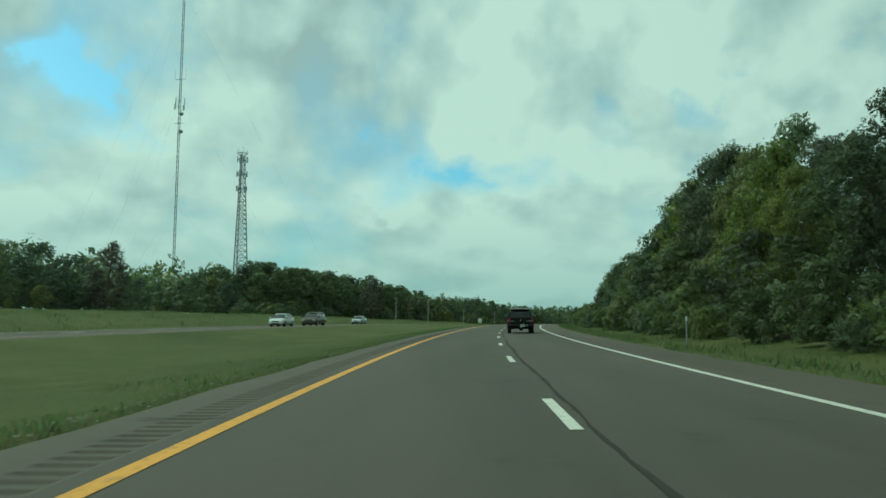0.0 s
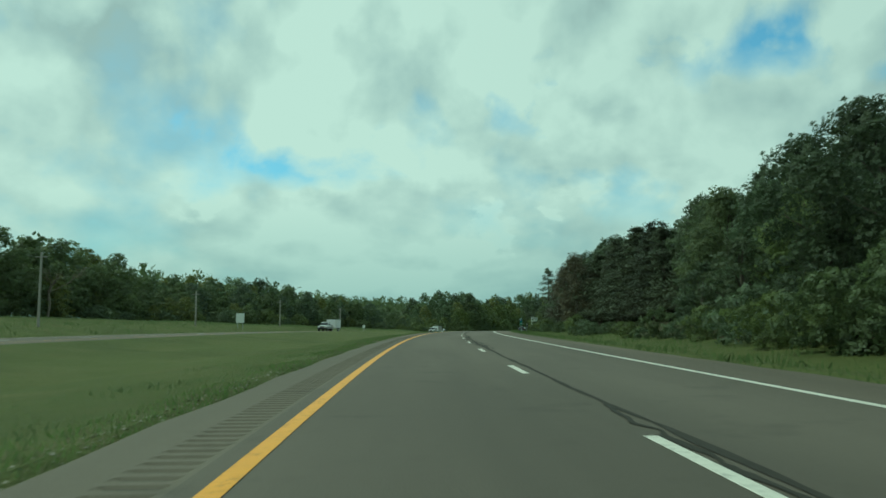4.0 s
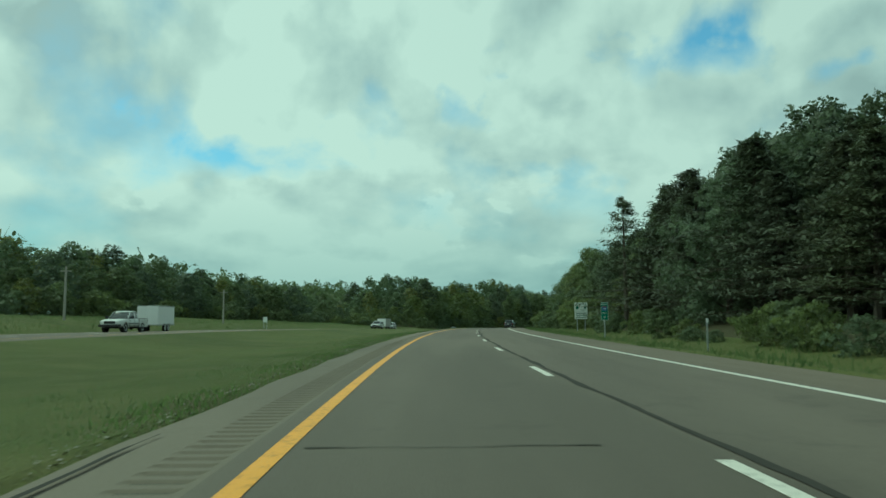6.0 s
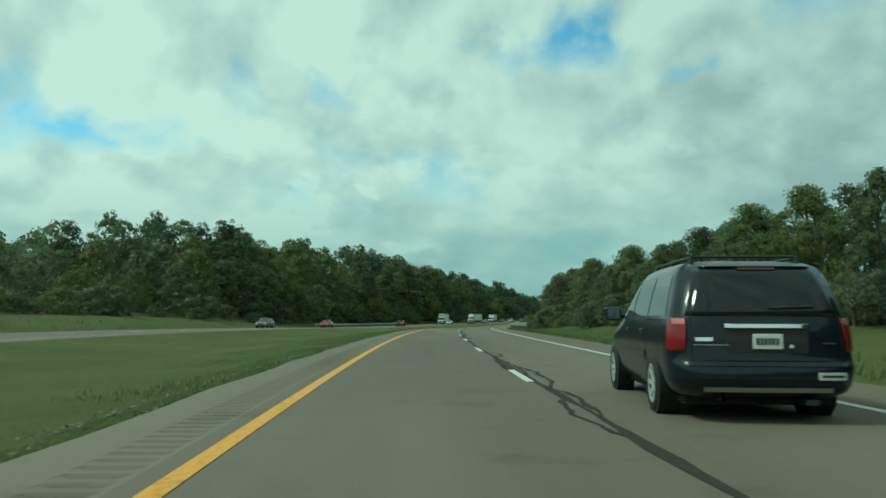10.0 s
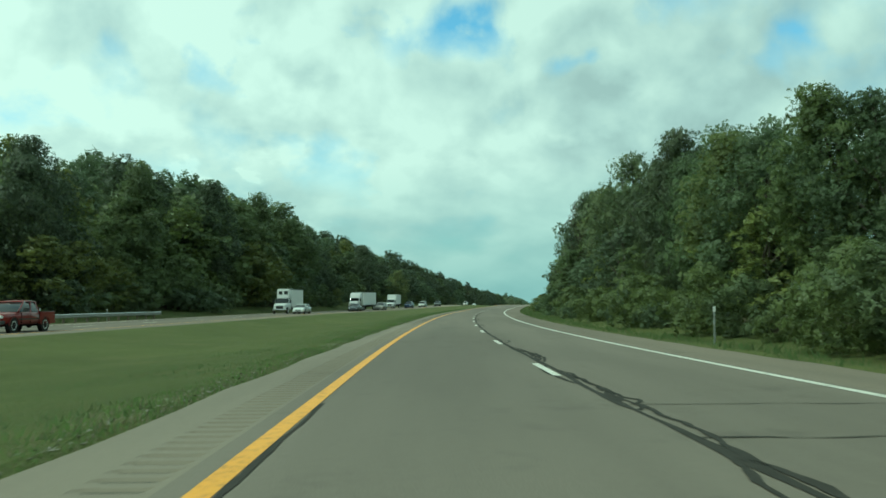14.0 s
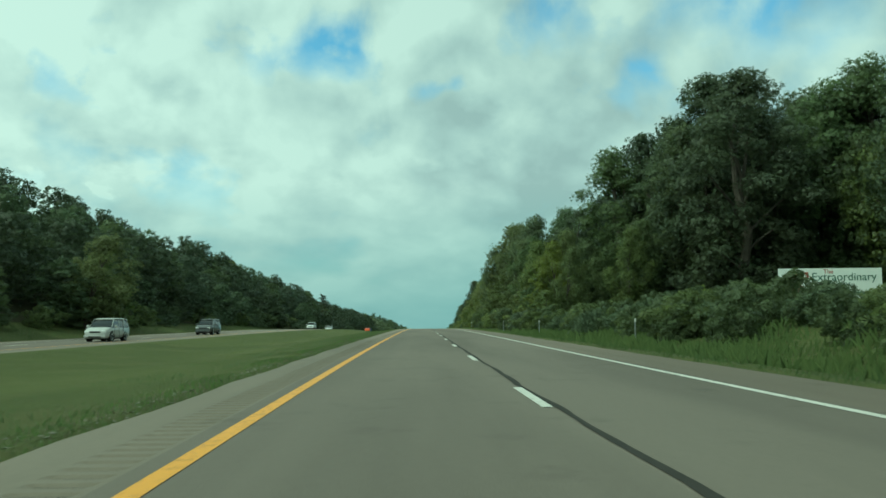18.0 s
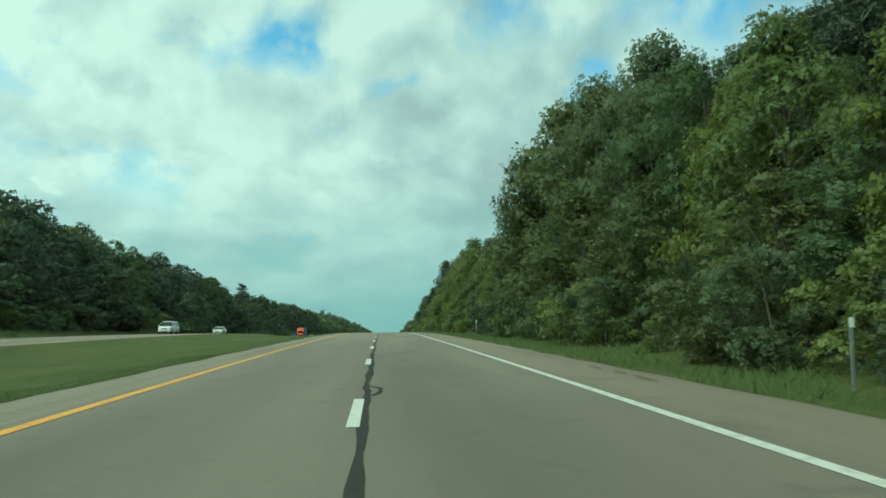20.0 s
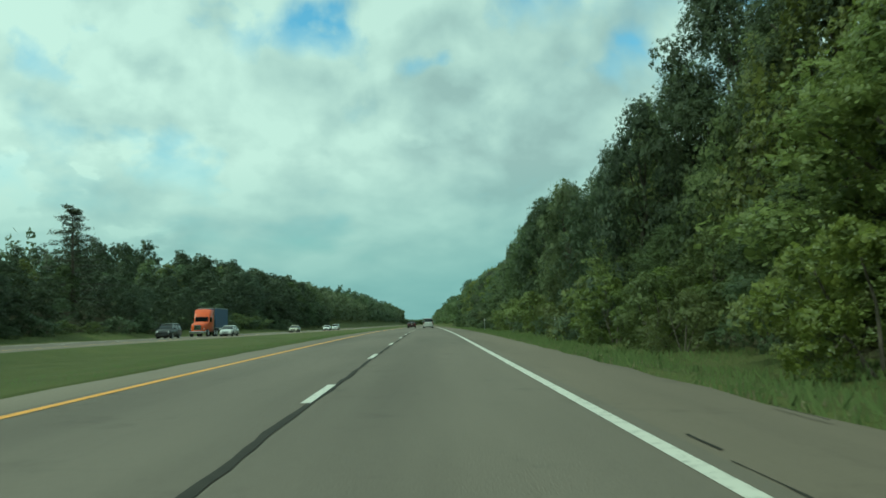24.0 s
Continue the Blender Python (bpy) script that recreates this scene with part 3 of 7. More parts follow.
def pine_tree(seed, h, rad, leaves, size, label, whorls=21):
    """A conifer: whorls of drooping boughs, with sprays of needles along each."""
    r = np.random.default_rng(seed)
    ob = thing("conifer", label, "tree", "roadside trees")
    bm = bmesh.new()
    limb(bm, (0, 0, -0.3), (0, 0, h * 0.97), 0.016 * h, 0.002 * h)
    cs, ds = [], []
    per = max(1, leaves // (whorls * 6))
    for i in range(whorls):
        f = (i + 0.5) / whorls
        z = h * (0.1 + 0.9 * f)
        reach = rad * (1 - f) ** 0.8 * r.uniform(0.8, 1.15) + 0.15
        for j in range(6):
            if r.random() < 0.08:
                continue
            a = j * 1.047 + i * 0.5 + r.normal(0, 0.15)
            ln = reach * r.uniform(0.7, 1.15)
            tip = np.array((math.cos(a) * ln, math.sin(a) * ln, z + ln * r.uniform(-0.15, 0.12)))
            z2 = z + r.normal(0, 0.018) * h
            tip[2] += z2 - z
            limb(bm, (0, 0, z2), tip.tolist(), 0.005 * h * (1 - f) + 0.01, 0.004, 4)
            k = r.uniform(0.12, 1.03, (per, 1))
            base = np.array((0, 0, z2)) * (1 - k) + tip * k
            side = np.array((-math.sin(a), math.cos(a), 0)) * r.normal(0, 0.22, (per, 1)) * ln * (1.1 - 0.6 * k)
            cs.append(base + side + r.normal(0, 0.12, (per, 3)))
            ds.append(np.tile((math.cos(a) * 0.5, math.sin(a) * 0.5, 0.8), (per, 1)))
    v = leaf_cards(np.concatenate(cs), np.concatenate(ds), size, seed + 3, droop=0.3, flat=0.55, slim=0.34)
    part("trunk", bm, BARK, ob)
    part("crown", cards_mesh("crown", v, NEEDLE), NEEDLE, ob)
    return ob


def bare_tree(seed, h, label):
    """A leafless tree: limbs that fork three times."""
    r = np.random.default_rng(seed)
    ob = thing("bare_tree", label, "tree", "roadside trees")
    bm = bmesh.new()

    def fork(a, d, ln, rad, depth):
        b = a + d * ln
        bent_limb(bm, r, a, b, rad, rad * 0.6, 2, 0.1)
        if depth:
            for _ in range(4 if depth == 3 else 3):
                nd = (d + Vector(r.normal(0, 0.42, 3).tolist()) + Vector((0, 0, 0.15))).normalized()
                fork(a.lerp(b, r.uniform(0.55, 1.0)), nd, ln * r.uniform(0.5, 0.75), rad * 0.5, depth - 1)
    fork(Vector((0, 0, -0.3)), Vector((0, 0, 1)), h * 0.42, 0.014 * h, 4)
    part("trunk", bm, DEAD_WOOD, ob)
    return ob


def shrub(seed, h, rad, leaves, size, mat, label):
    """A bush: a few stems from the soil under one mass of foliage."""
    r = np.random.default_rng(seed + 9)
    v, cs = broad_crown(seed, h, rad, 0.05, 12, leaves, size)
    v[:, 2] = np.maximum(v[:, 2], -0.1)
    ob = thing("shrub", label, "shrub", "roadside shrubs")
    part("foliage", cards_mesh("foliage", v, mat), mat, ob)
    bm = bmesh.new()
    for q in cs[3::2]:
        bent_limb(bm, r, (q[0] * 0.15, q[1] * 0.15, -0.1), q, 0.035, 0.01, 2)
    part("stem", bm, BARK, ob)
    return ob


L_OAK = "tall dark green broadleaf tree with a dense crown"
L_DARK = "broadleaf tree with a dense crown coloured blackish green as in shade"
L_ASH = "light green broadleaf tree with an airy crown"
L_VINE = "leafy tree overgrown to the ground with vines"
PROTO = {
    "fine": [broad_tree(61, 10, 3.6, 0.06, 9500, 0.115, LEAF_VINE, L_VINE), broad_tree(62, 10, 3.9, 0.10, 9800, 0.115, LEAF, L_OAK), broad_tree(63, 10, 3.4, 0.05, 9000, 0.115, LEAF_LIGHT, L_ASH), broad_tree(64, 10, 3.8, 0.04, 9500, 0.115, LEAF_VINE, L_VINE), broad_tree(65, 10, 3.3, 0.2, 8500, 0.115, LEAF, L_OAK), broad_tree(66, 10, 3.7, 0.08, 9000, 0.115, LEAF_DARK, L_DARK)],
    "near": [broad_tree(11, 10, 3.6, 0.10, 6600, 0.136, LEAF, L_OAK), broad_tree(12, 10, 3.9, 0.06, 6600, 0.136, LEAF, L_VINE), broad_tree(13, 10, 3.3, 0.12, 6300, 0.136, LEAF_LIGHT, L_ASH),
             broad_tree(14, 10, 3.7, 0.05, 6600, 0.136, LEAF_BLUISH, L_VINE), broad_tree(15, 10, 3.0, 0.10, 6000, 0.136, LEAF, L_OAK), broad_tree(16, 10, 4.1, 0.08, 6600, 0.136, LEAF, L_OAK), broad_tree(26, 10, 3.9, 0.10, 6600, 0.136, LEAF_DARK, L_DARK)],
    "tall": [broad_tree(81, 10, 2.7, 0.10, 12500, 0.088, LEAF, L_OAK), broad_tree(82, 10, 2.9, 0.08, 12500, 0.088, LEAF_DARK, L_DARK)],
    "back": [broad_tree(17, 10, 3.6, 0.10, 2300, 0.2, LEAF, L_OAK), broad_tree(18, 10, 3.9, 0.06, 2300, 0.2, LEAF, L_VINE), broad_tree(19, 10, 3.4, 0.08, 2200, 0.2, LEAF_BLUISH, L_OAK), broad_tree(27, 10, 3.7, 0.08, 2300, 0.2, LEAF_DARK, L_DARK)],
    "mid": [broad_tree(21, 10, 3.7, 0.10, 2000, 0.255, LEAF, L_OAK), broad_tree(22, 10, 3.2, 0.10, 1900, 0.255, LEAF, L_OAK), broad_tree(23, 10, 3.6, 0.08, 2000, 0.255, LEAF_BLUISH, L_OAK), broad_tree(24, 10, 3.2, 0.12, 1900, 0.255, LEAF_LIGHT, L_ASH), broad_tree(25, 10, 2.9, 0.1, 1900, 0.255, LEAF, L_OAK), broad_tree(28, 10, 3.6, 0.1, 2000, 0.255, LEAF_DARK, L_DARK), broad_tree(29, 10, 3.6, 0.06, 2000, 0.255, LEAF_VINE, L_VINE)],
    "far": [broad_tree(71, 10, 3.7, 0.10, 1050, 0.315, LEAF, L_OAK), broad_tree(72, 10, 3.2, 0.10, 1000, 0.315, LEAF, L_OAK), broad_tree(73, 10, 3.6, 0.08, 1050, 0.315, LEAF_BLUISH, L_OAK), broad_tree(74, 10, 3.3, 0.12, 1000, 0.315, LEAF_LIGHT, L_ASH), broad_tree(75, 10, 3.2, 0.1, 1000, 0.315, LEAF, L_OAK), broad_tree(76, 10, 3.6, 0.1, 1050, 0.315, LEAF_DARK, L_DARK), broad_tree(77, 10, 3.6, 0.06, 1050, 0.315, LEAF_VINE, L_VINE)],
    "lone_pine": [pine_tree(35, 10, 3.2, 5200, 0.13, "tall white pine with wide separate tiers of boughs", 12)],
    "pine": [pine_tree(31, 10, 2.5, 9400, 0.13, "tall dark pine with layered drooping boughs"), pine_tree(32, 10, 2.1, 8600, 0.13, "dark spruce with a pointed top"), pine_tree(33, 10, 2.9, 9800, 0.14, "broad dark pine with ragged boughs")],
    "dry": [broad_tree(41, 10, 3.2, 0.1, 4200, 0.12, DRY_LEAF, "half-dead brownish tree with sparse leaves"), bare_tree(42, 10, "bare leafless grey tree by the roadside")],
    "low": [shrub(55, 2.0, 1.5, 900, 0.13, LEAF, "dense dark green roadside shrub"), shrub(56, 2.0, 1.7, 900, 0.13, LEAF_LIGHT, "light green leafy roadside bush"), shrub(57, 1.6, 1.8, 850, 0.13, LEAF_BLUISH, "low bluish-green bush in the grass")],
    "bush": [shrub(58, 2.0, 1.5, 1900, 0.085, LEAF, "dense dark green roadside shrub"), shrub(59, 2.0, 1.7, 1900, 0.085, LEAF_VINE, "light green leafy roadside bush"), shrub(60, 1.8, 1.8, 1800, 0.085, LEAF_BLUISH, "low bluish-green bush in the grass"), shrub(66, 2.2, 1.8, 1900, 0.085, LEAF_VINE, "light green leafy roadside bush")],
    "shrub": [shrub(51, 2.0, 1.5, 1700, 0.1, LEAF, "dense dark green roadside shrub"), shrub(52, 2.0, 1.7, 1700, 0.1, LEAF_LIGHT, "light green leafy roadside bush"), shrub(53, 1.6, 1.8, 1500, 0.1, LEAF_BLUISH, "low bluish-green bush in the grass"), shrub(54, 2.6, 1.4, 1700, 0.1, LEAF, "tall leafy shrub at the wood's edge")],
}
used = set()


BACK = {}      # trees too many to count, joined: name of the wood -> list of (kind, which, pose)


def plant(kind, st, off, h, which=None, wide=1.0, wood=""):
    """Puts a tree of a kind (built 10 m high) with its top h units over our road, alone or into a wood."""
    if wood:
        kind = kind if wood == "woods_edge" else {"mid": "far", "near": "back", "shrub": "low", "bush": "low"}.get(kind, kind)
    pick = PROTO[kind]
    i = int(rng.integers(len(pick))) if which is None else which
    ob = pick[i]
    p = soil(st, off)
    tall = 2.0 if kind in ("shrub", "low", "bush") else 10.0
    k = max(0.1, (h - float(ground_h(st, off))) * UNIT / tall)
    m = Matrix.Translation(Vector(p.tolist())) @ Matrix.Rotation(rng.uniform(0, 6.28), 4, "Z") @ Matrix.Rotation(rng.normal(0, 0.03), 4, "X")
    w = k * wide * rng.uniform(0.92, 1.1)
    full = m @ Matrix.Diagonal((w, w, k, 1))
    if wood:
        BACK.setdefault(wood, []).append((kind, i, full))
        return
    if (kind, i) in used:
        ob = copy_thing(ob, m)
    used.add((kind, i))
    ob.matrix_basis = full


def join_woods():
    for wood, trees in BACK.items():
        for mat in (LEAF, LEAF_DARK, LEAF_LIGHT, LEAF_VINE, LEAF_BLUISH, NEEDLE):
            cards = []
            for kind, i, m in trees:
                crown = [c for c in PROTO[kind][i].children if c.name.split(".")[0] in ("crown", "foliage")][0].data
                if crown.materials[0] != mat:
                    continue
                co = np.empty(len(crown.vertices) * 3, np.float32)
                crown.vertices.foreach_get("co", co)
                no = np.empty(len(crown.loops) * 3, np.float32)
                crown.corner_normals.foreach_get("vector", no)
                a = np.array(m, np.float32)
                turned = no.reshape(-1, 3) @ np.array(m.to_3x3().normalized(), np.float32).T
                cards.append(np.concatenate([co.reshape(-1, 3) @ a[:3, :3].T + a[:3, 3], turned], 1))
            if cards:
                tagged(new(wood, cards_mesh(wood, np.concatenate(cards), mat)), "dense mass of trees deep in the roadside wood", "wood", kind="stuff")


# tops of the wood on the right, over the road: station, height
RIGHT_FIRST = ((-30, 8), (45, 8.5), (57, 11.5), (66, 12.4), (78, 12.6), (86, 10.6), (94, 8), (102, 7.6), (112, 7.8), (120, 8.6), (134, 9.0), (142, 7.6), (150, 7.7), (158, 8.4), (166, 9.3), (180, 9.6), (198, 9.5), (208, 8.4), (235, 8.8), (250, 8.6), (262, 8.1), (275, 8.7), (290, 8.4), (300, 8.6), (310, 9.2), (318, 10.4), (345, 10.9), (352, 10.4), (357, 8.2), (366, 8.8), (374, 9.2), (382, 10.5), (390, 10.8), (398, 10), (410, 9.8), (420, 10.3), (430, 11.3), (440, 11.2), (446, 8), (460, 6.8), (478, 6.5), (500, 6.6), (520, 6.8), (540, 7.2))
RIGHT_LAST = ((563, 8.6), (600, 9.4), (628, 9), (640, 9.3), (650, 10), (664, 11.9), (672, 13.3), (680, 13.9), (696, 14.3), (708, 14), (714, 13), (720, 15.6), (730, 16), (737, 15.3), (741, 10), (756, 9.6), (762, 7.5), (775, 5.6), (798, 5.6), (800, 7.3), (868, 7.3), (874, 7.6), (880, 10), (895, 11.4), (903, 11.4), (907, 13), (911, 14), (919, 16.2), (927, 17), (935, 18.2), (940, 18.4), (944, 15), (950, 11), (957, 9.4), (967, 8.4), (975, 8.6), (983, 9.9), (991, 11.4), (999, 12.6), (1007, 13.4), (1023, 13.7), (1031, 14), (1039, 14.8), (1047, 15.4), (1055, 15), (1063, 13.8), (1071, 13.4), (1080, 12.8), (1090, 12.0), (1140, 12.4), (1160, 12), (1180, 10.6), (1200, 10.7), (1240, 11.5), (1280, 12.8), (1420, 15))
RIGHT_TOP = RIGHT_FIRST + RIGHT_LAST
# front of the wood on the right, offset
RIGHT_OFF = ((-30, 15), (100, 14), (240, 14.5), (330, 14.5), (352, 16), (415, 13), (442, 13), (449, 18), (460, 20), (540, 16), (600, 15), (640, 14), (756, 14), (762, 20), (775, 27), (798, 31), (800, 50), (868, 50), (874, 22), (880, 14), (1420, 13.5))
LEFT_TOP = ((-30, 8), (70, 8.5), (105, 10), (122, 13), (132, 10), (150, 9.2), (176, 9.6), (190, 12.3), (205, 15.3), (218, 17.3), (246, 17.5), (270, 16.6), (300, 17.4), (330, 16.2), (344, 14.3), (358, 12.6), (386, 13.6), (412, 15.4), (442, 15.1), (456, 12.2), (466, 14.4), (484, 14.4), (498, 13.8), (512, 14.2), (526, 10), (540, 10.2), (554, 10), (566, 10.5), (580, 13.5), (592, 20), (617, 24.5), (645, 24.5), (660, 25.6), (697, 23.4), (716, 23.4), (722, 26), (736, 26), (742, 24.5), (752, 27.5),
            (759, 29), (781, 28.5), (822, 29), (856, 27.5), (890, 27), (928, 26), (960, 26), (1010, 24.5), (1060, 27), (1087, 25), (1112, 22), (1130, 17), (1162, 15.5), (1200, 16.5), (1240, 22), (1260, 22), (1310, 24), (1420, 27))
LEFT_FRONT = ((-150, 5), (520, 8), (533, 8.5), (545, 7.5), (559, 7.5), (571, 9), (583, 14.6), (597, 16.3), (608, 18), (618, 16.6), (636, 18), (663, 20), (680, 15.5), (688, 15.8), (708, 16.2), (725, 18.6), (755, 22), (764, 23), (779, 22.3), (788, 19.2), (796, 17.4), (809, 15.8), (823, 15.6), (832, 14.5), (845, 15.9), (858, 16.3), (871, 14.6), (903, 14.3),
              (950, 15), (962, 16), (1000, 17), (1016, 15.2), (1043, 15.2), (1060, 16.6), (1087, 16.4), (1112, 15.4), (1128, 13.5), (1133, 9.6), (1155, 9), (1184, 10), (1211, 10.5), (1259, 15.7), (1315, 16.5), (1420, 17.5))
LEFT_OFF = ((-150, -72), (150, -72), (300, -70), (450, -70), (520, -66), (570, -54), (600, -48), (800, -47), (840, -50), (900, -48), (1420, -47))


def lookup(table, st):
    return float(np.interp(st, [p[0] for p in table], [p[1] for p in table]))


def right_top(st, off):
    """Height that a tree at an offset needs to reach the skyline, which the table gives for offset 13."""
    eye = -2.0 if st < 850 else 1.2
    return 1.1 + (lookup(RIGHT_TOP, st) - 1.1) * (off - eye) / (13 - eye)


def left_top(st, off):
    """The same on the left, where one table holds for offset -44 and one for -70."""
    if off > -58 and st > 560:
        return 1.1 + (lookup(LEFT_FRONT, st) - 1.1) * (off + 1) / -43
    return 1.1 + (lookup(LEFT_TOP, st) - 1.1) * (off + 1) / -69


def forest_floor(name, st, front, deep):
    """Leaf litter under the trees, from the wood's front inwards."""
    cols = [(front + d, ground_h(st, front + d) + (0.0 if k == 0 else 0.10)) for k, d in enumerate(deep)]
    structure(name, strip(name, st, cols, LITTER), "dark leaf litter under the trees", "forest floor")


W_ST = np.arange(20, 1350, 5.0)
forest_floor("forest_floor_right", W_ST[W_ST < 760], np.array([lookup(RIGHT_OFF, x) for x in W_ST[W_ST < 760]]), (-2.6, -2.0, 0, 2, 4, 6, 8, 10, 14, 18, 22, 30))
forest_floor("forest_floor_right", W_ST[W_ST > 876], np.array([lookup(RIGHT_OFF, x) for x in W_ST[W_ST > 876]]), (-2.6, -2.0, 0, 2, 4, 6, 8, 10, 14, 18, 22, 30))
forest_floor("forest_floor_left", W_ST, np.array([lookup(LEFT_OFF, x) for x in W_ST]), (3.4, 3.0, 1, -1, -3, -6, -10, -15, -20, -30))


def woods():
    # some stretches take the darker or brighter leaves to imitate cloud shade and sun
    st = -150.0
    while st < 1330:
        off = lookup(RIGHT_OFF, st) + rng.uniform(-0.8, 1.4)
        top = right_top(st, off) * 1.09
        off += 2.3
        if st < 2:
            plant("mid", st, off, top * rng.uniform(0.9, 1.0), None, 1.1, "woods_behind")
        elif 232 < st < 345 and rng.random() < 0.8:
            plant("pine", st, off, top * rng.uniform(0.84, 1.08), None, 1.7)
        elif 860 < st < 1130 or 40 < st < 112:
            plant("fine", st, off, top * rng.uniform(0.86, 1.0), int(rng.choice((2, 0, 3, 0, 4, 3) if 930 < st < 1062 else (5, 5, 5, 0, 3) if st < 112 else (0, 1, 2, 3, 4, 2))), 0.82)
        else:
            light = rng.random() < (0.4 if 610 < st < 660 or 440 < st < 560 or 760 < st < 800 else 0.16)
            plant("near" if st < 1130 else "mid", st, off, top * rng.uniform(0.84, 1.0), (2 if light else int(rng.choice((6, 6, 6, 0, 3) if st < 400 else (0, 1, 3, 4, 5, 6)))) if st < 1130 else None, 1.05 if top < 13 else 0.85)
        st += rng.uniform(3.6, 5.6) * (0.8 + top / 40)
    # lower, paler trees that lean out before the tall ones
    st = 30.0
    while st < 1150:
        off = lookup(RIGHT_OFF, st) + rng.uniform(-1.0, 0.8)
        if not (232 < st < 345 or 445 < st < 470 or 757 < st < 878):
            near = 900 < st < 1110
            plant("fine" if near else "mid", st, off, right_top(st, off) * rng.uniform(0.34, 0.62), int(rng.choice((0, 1, 2, 3, 3, 0, 4) if near else (0, 5, 2, 5, 5, 1, 5) if st < 232 else (0, 1, 2, 3, 3, 6, 4))), 1.35)
        st += rng.uniform(5.0, 11.0)
    for row, gap in ((8.5, 7.0), (15, 11.0)):
        st = -150.0
        while st < 1380:
            off = lookup(RIGHT_OFF, st) + row + rng.uniform(-1.5, 1.5)
            top = right_top(st, off - 2.5)
            if not (756 < st < 806 or (row > 10 and (40 < st < 440 or 560 < st < 756 or 880 < st < 1110))):
                plant("pine" if 232 < st < 345 and rng.random() < 0.55 else "near" if row < 10 and 40 < st < 1110 else "mid", st, off, top * rng.uniform(0.74, 0.97) * (0.74 if 880 < st < 965 else 1.0 if row < 10 else 0.9), None, 1.0 if top < 15 else 0.8, "woods_edge" if row < 10 and 868 < st < 1110 else "woods_behind")
            st += gap * rng.uniform(0.8, 1.25)
    # dark broadleaf trees close the ranks behind the pines
    st = 222.0
    while st < 350:
        for back in (6.5, 11.0):
            off = lookup(RIGHT_OFF, st) + back
            plant("mid", st, off, right_top(st, off - 3) * rng.uniform(0.82, 1.02), 5, 1.2, "woods_edge")
        st += rng.uniform(3.5, 5.0)
    for st in range(876, 944, 5):
        plant("tall", st, rng.uniform(25, 34), (28.0 if st < 902 else 23.0) * rng.uniform(0.9, 1.04), None, 1.1)
    for _ in range(20):
        st = rng.uniform(872, 930)
        plant("tall", st, rng.uniform(34, 56), (33 if st < 905 else 29) * rng.uniform(0.88, 1.02), None, 1.15)
    # crowns that lean out over the verge, and a cluster of dark ones above the rest
    for st, off, h, kind, i, wide in ((936, 13.2, 15.4, "fine", 1, 0.65), (942, 13.6, 14.4, "fine", 0, 0.65), (1078, 12.8, 12.6, "fine", 5, 0.75), (1087, 12.5, 12.0, "near", 6, 0.8), (1096, 12.3, 11.2, "near", 0, 0.8), (1108, 12.3, 11.6, "near", 6, 0.8), (1122, 12.3, 11.2, "near", 5, 0.8), (1073, 16.6, 19.0, "tall", 1, 0.75), (1065, 16.4, 17.6, "tall", 1, 0.75), (1057, 15.6, 16.2, "tall", 1, 0.6)):
        plant(kind, st, off, h, i, wide)
    for _ in range(26):
        st, off = rng.uniform(946, 985), rng.uniform(9.6, 12.2)
        plant("bush", st, off, float(ground_h(st, off)) + rng.uniform(0.9, 2.4), int(rng.choice((1, 3, 3, 0))), 1.1)
    st = -150.0
    while st < 1400:
        off = lookup(LEFT_OFF, st)
        a, b, d = off + rng.uniform(-2, 1.5), off - rng.uniform(5, 9), off - rng.uniform(11, 16)
        plant("mid", st, a - 2.5, left_top(st, a) * rng.uniform(0.70, 1.04), int(rng.choice((0, 1, 2, 4) if st < 540 else (0, 6, 6, 3, 3, 6) if st < 800 else (5, 5, 5, 2, 4))), 1.35, "woods_edge")
        plant("mid", st + 2, b - 3, left_top(st + 2, b) * rng.uniform(0.88, 1.06), 5 if st > 860 else None, 1.15, "woods_left")
        plant("mid", st + 4, d, left_top(st + 4, d) * rng.uniform(0.80, 0.97), None, 1.15, "woods_left")
        if rng.random() < 0.9:
            plant("mid", st + 1, off + rng.uniform(2.0, 4.5), left_top(st, off) * rng.uniform(0.3, 0.6), int(rng.choice((0, 1, 6, 3, 3, 6) if st < 880 else (5, 5, 2))), 1.45, "woods_left")
        st += rng.uniform(6.0, 9.0)
    st = 500.0
    while st < 1400:
        d = rng.uniform(-82, -68)
        plant("mid", st, d - 3, left_top(st, d) * rng.uniform(0.92, 1.07), 5 if st > 860 else None, 1.05, "woods_left")
        st += rng.uniform(4.5, 7)
    # scrub along the foot of both woods
    st = 2.0
    while st < 1260:
        off = min(lookup(RIGHT_OFF, st), 30) - rng.uniform(2.2, 4.2)
        plant("bush" if 860 < st < 1130 or 40 < st < 112 else "shrub", st, off, float(ground_h(st, off)) + rng.uniform(1.2, 3.4) * (0.35 if 816 < st < 856 else 0.55 if 225 < st < 345 else 1.0), None, 1.0, "" if st > 700 or 430 < st < 560 else "scrub")
        st += rng.uniform(2.2, 4.0) if st < 1150 else 6.0
    for _ in range(420):
        st, off = rng.uniform(758, 876), rng.uniform(10.2, 29)
        plant("shrub", st, off, float(ground_h(st, off)) + rng.uniform(0.6, 1.9) * (0.5 if -5 < off - 11 - (st - 775) * 0.3 < 3 else 1.35), None, 1.0, "scrub")
    for _ in range(60):
        st = rng.uniform(764, 812)
        off = rng.uniform(max(13, 15.5 + (st - 775) * 0.3), 27)
        plant("shrub", st, off, float(ground_h(st, off)) + rng.uniform(0.7, 1.6), None, 1.0, "scrub")
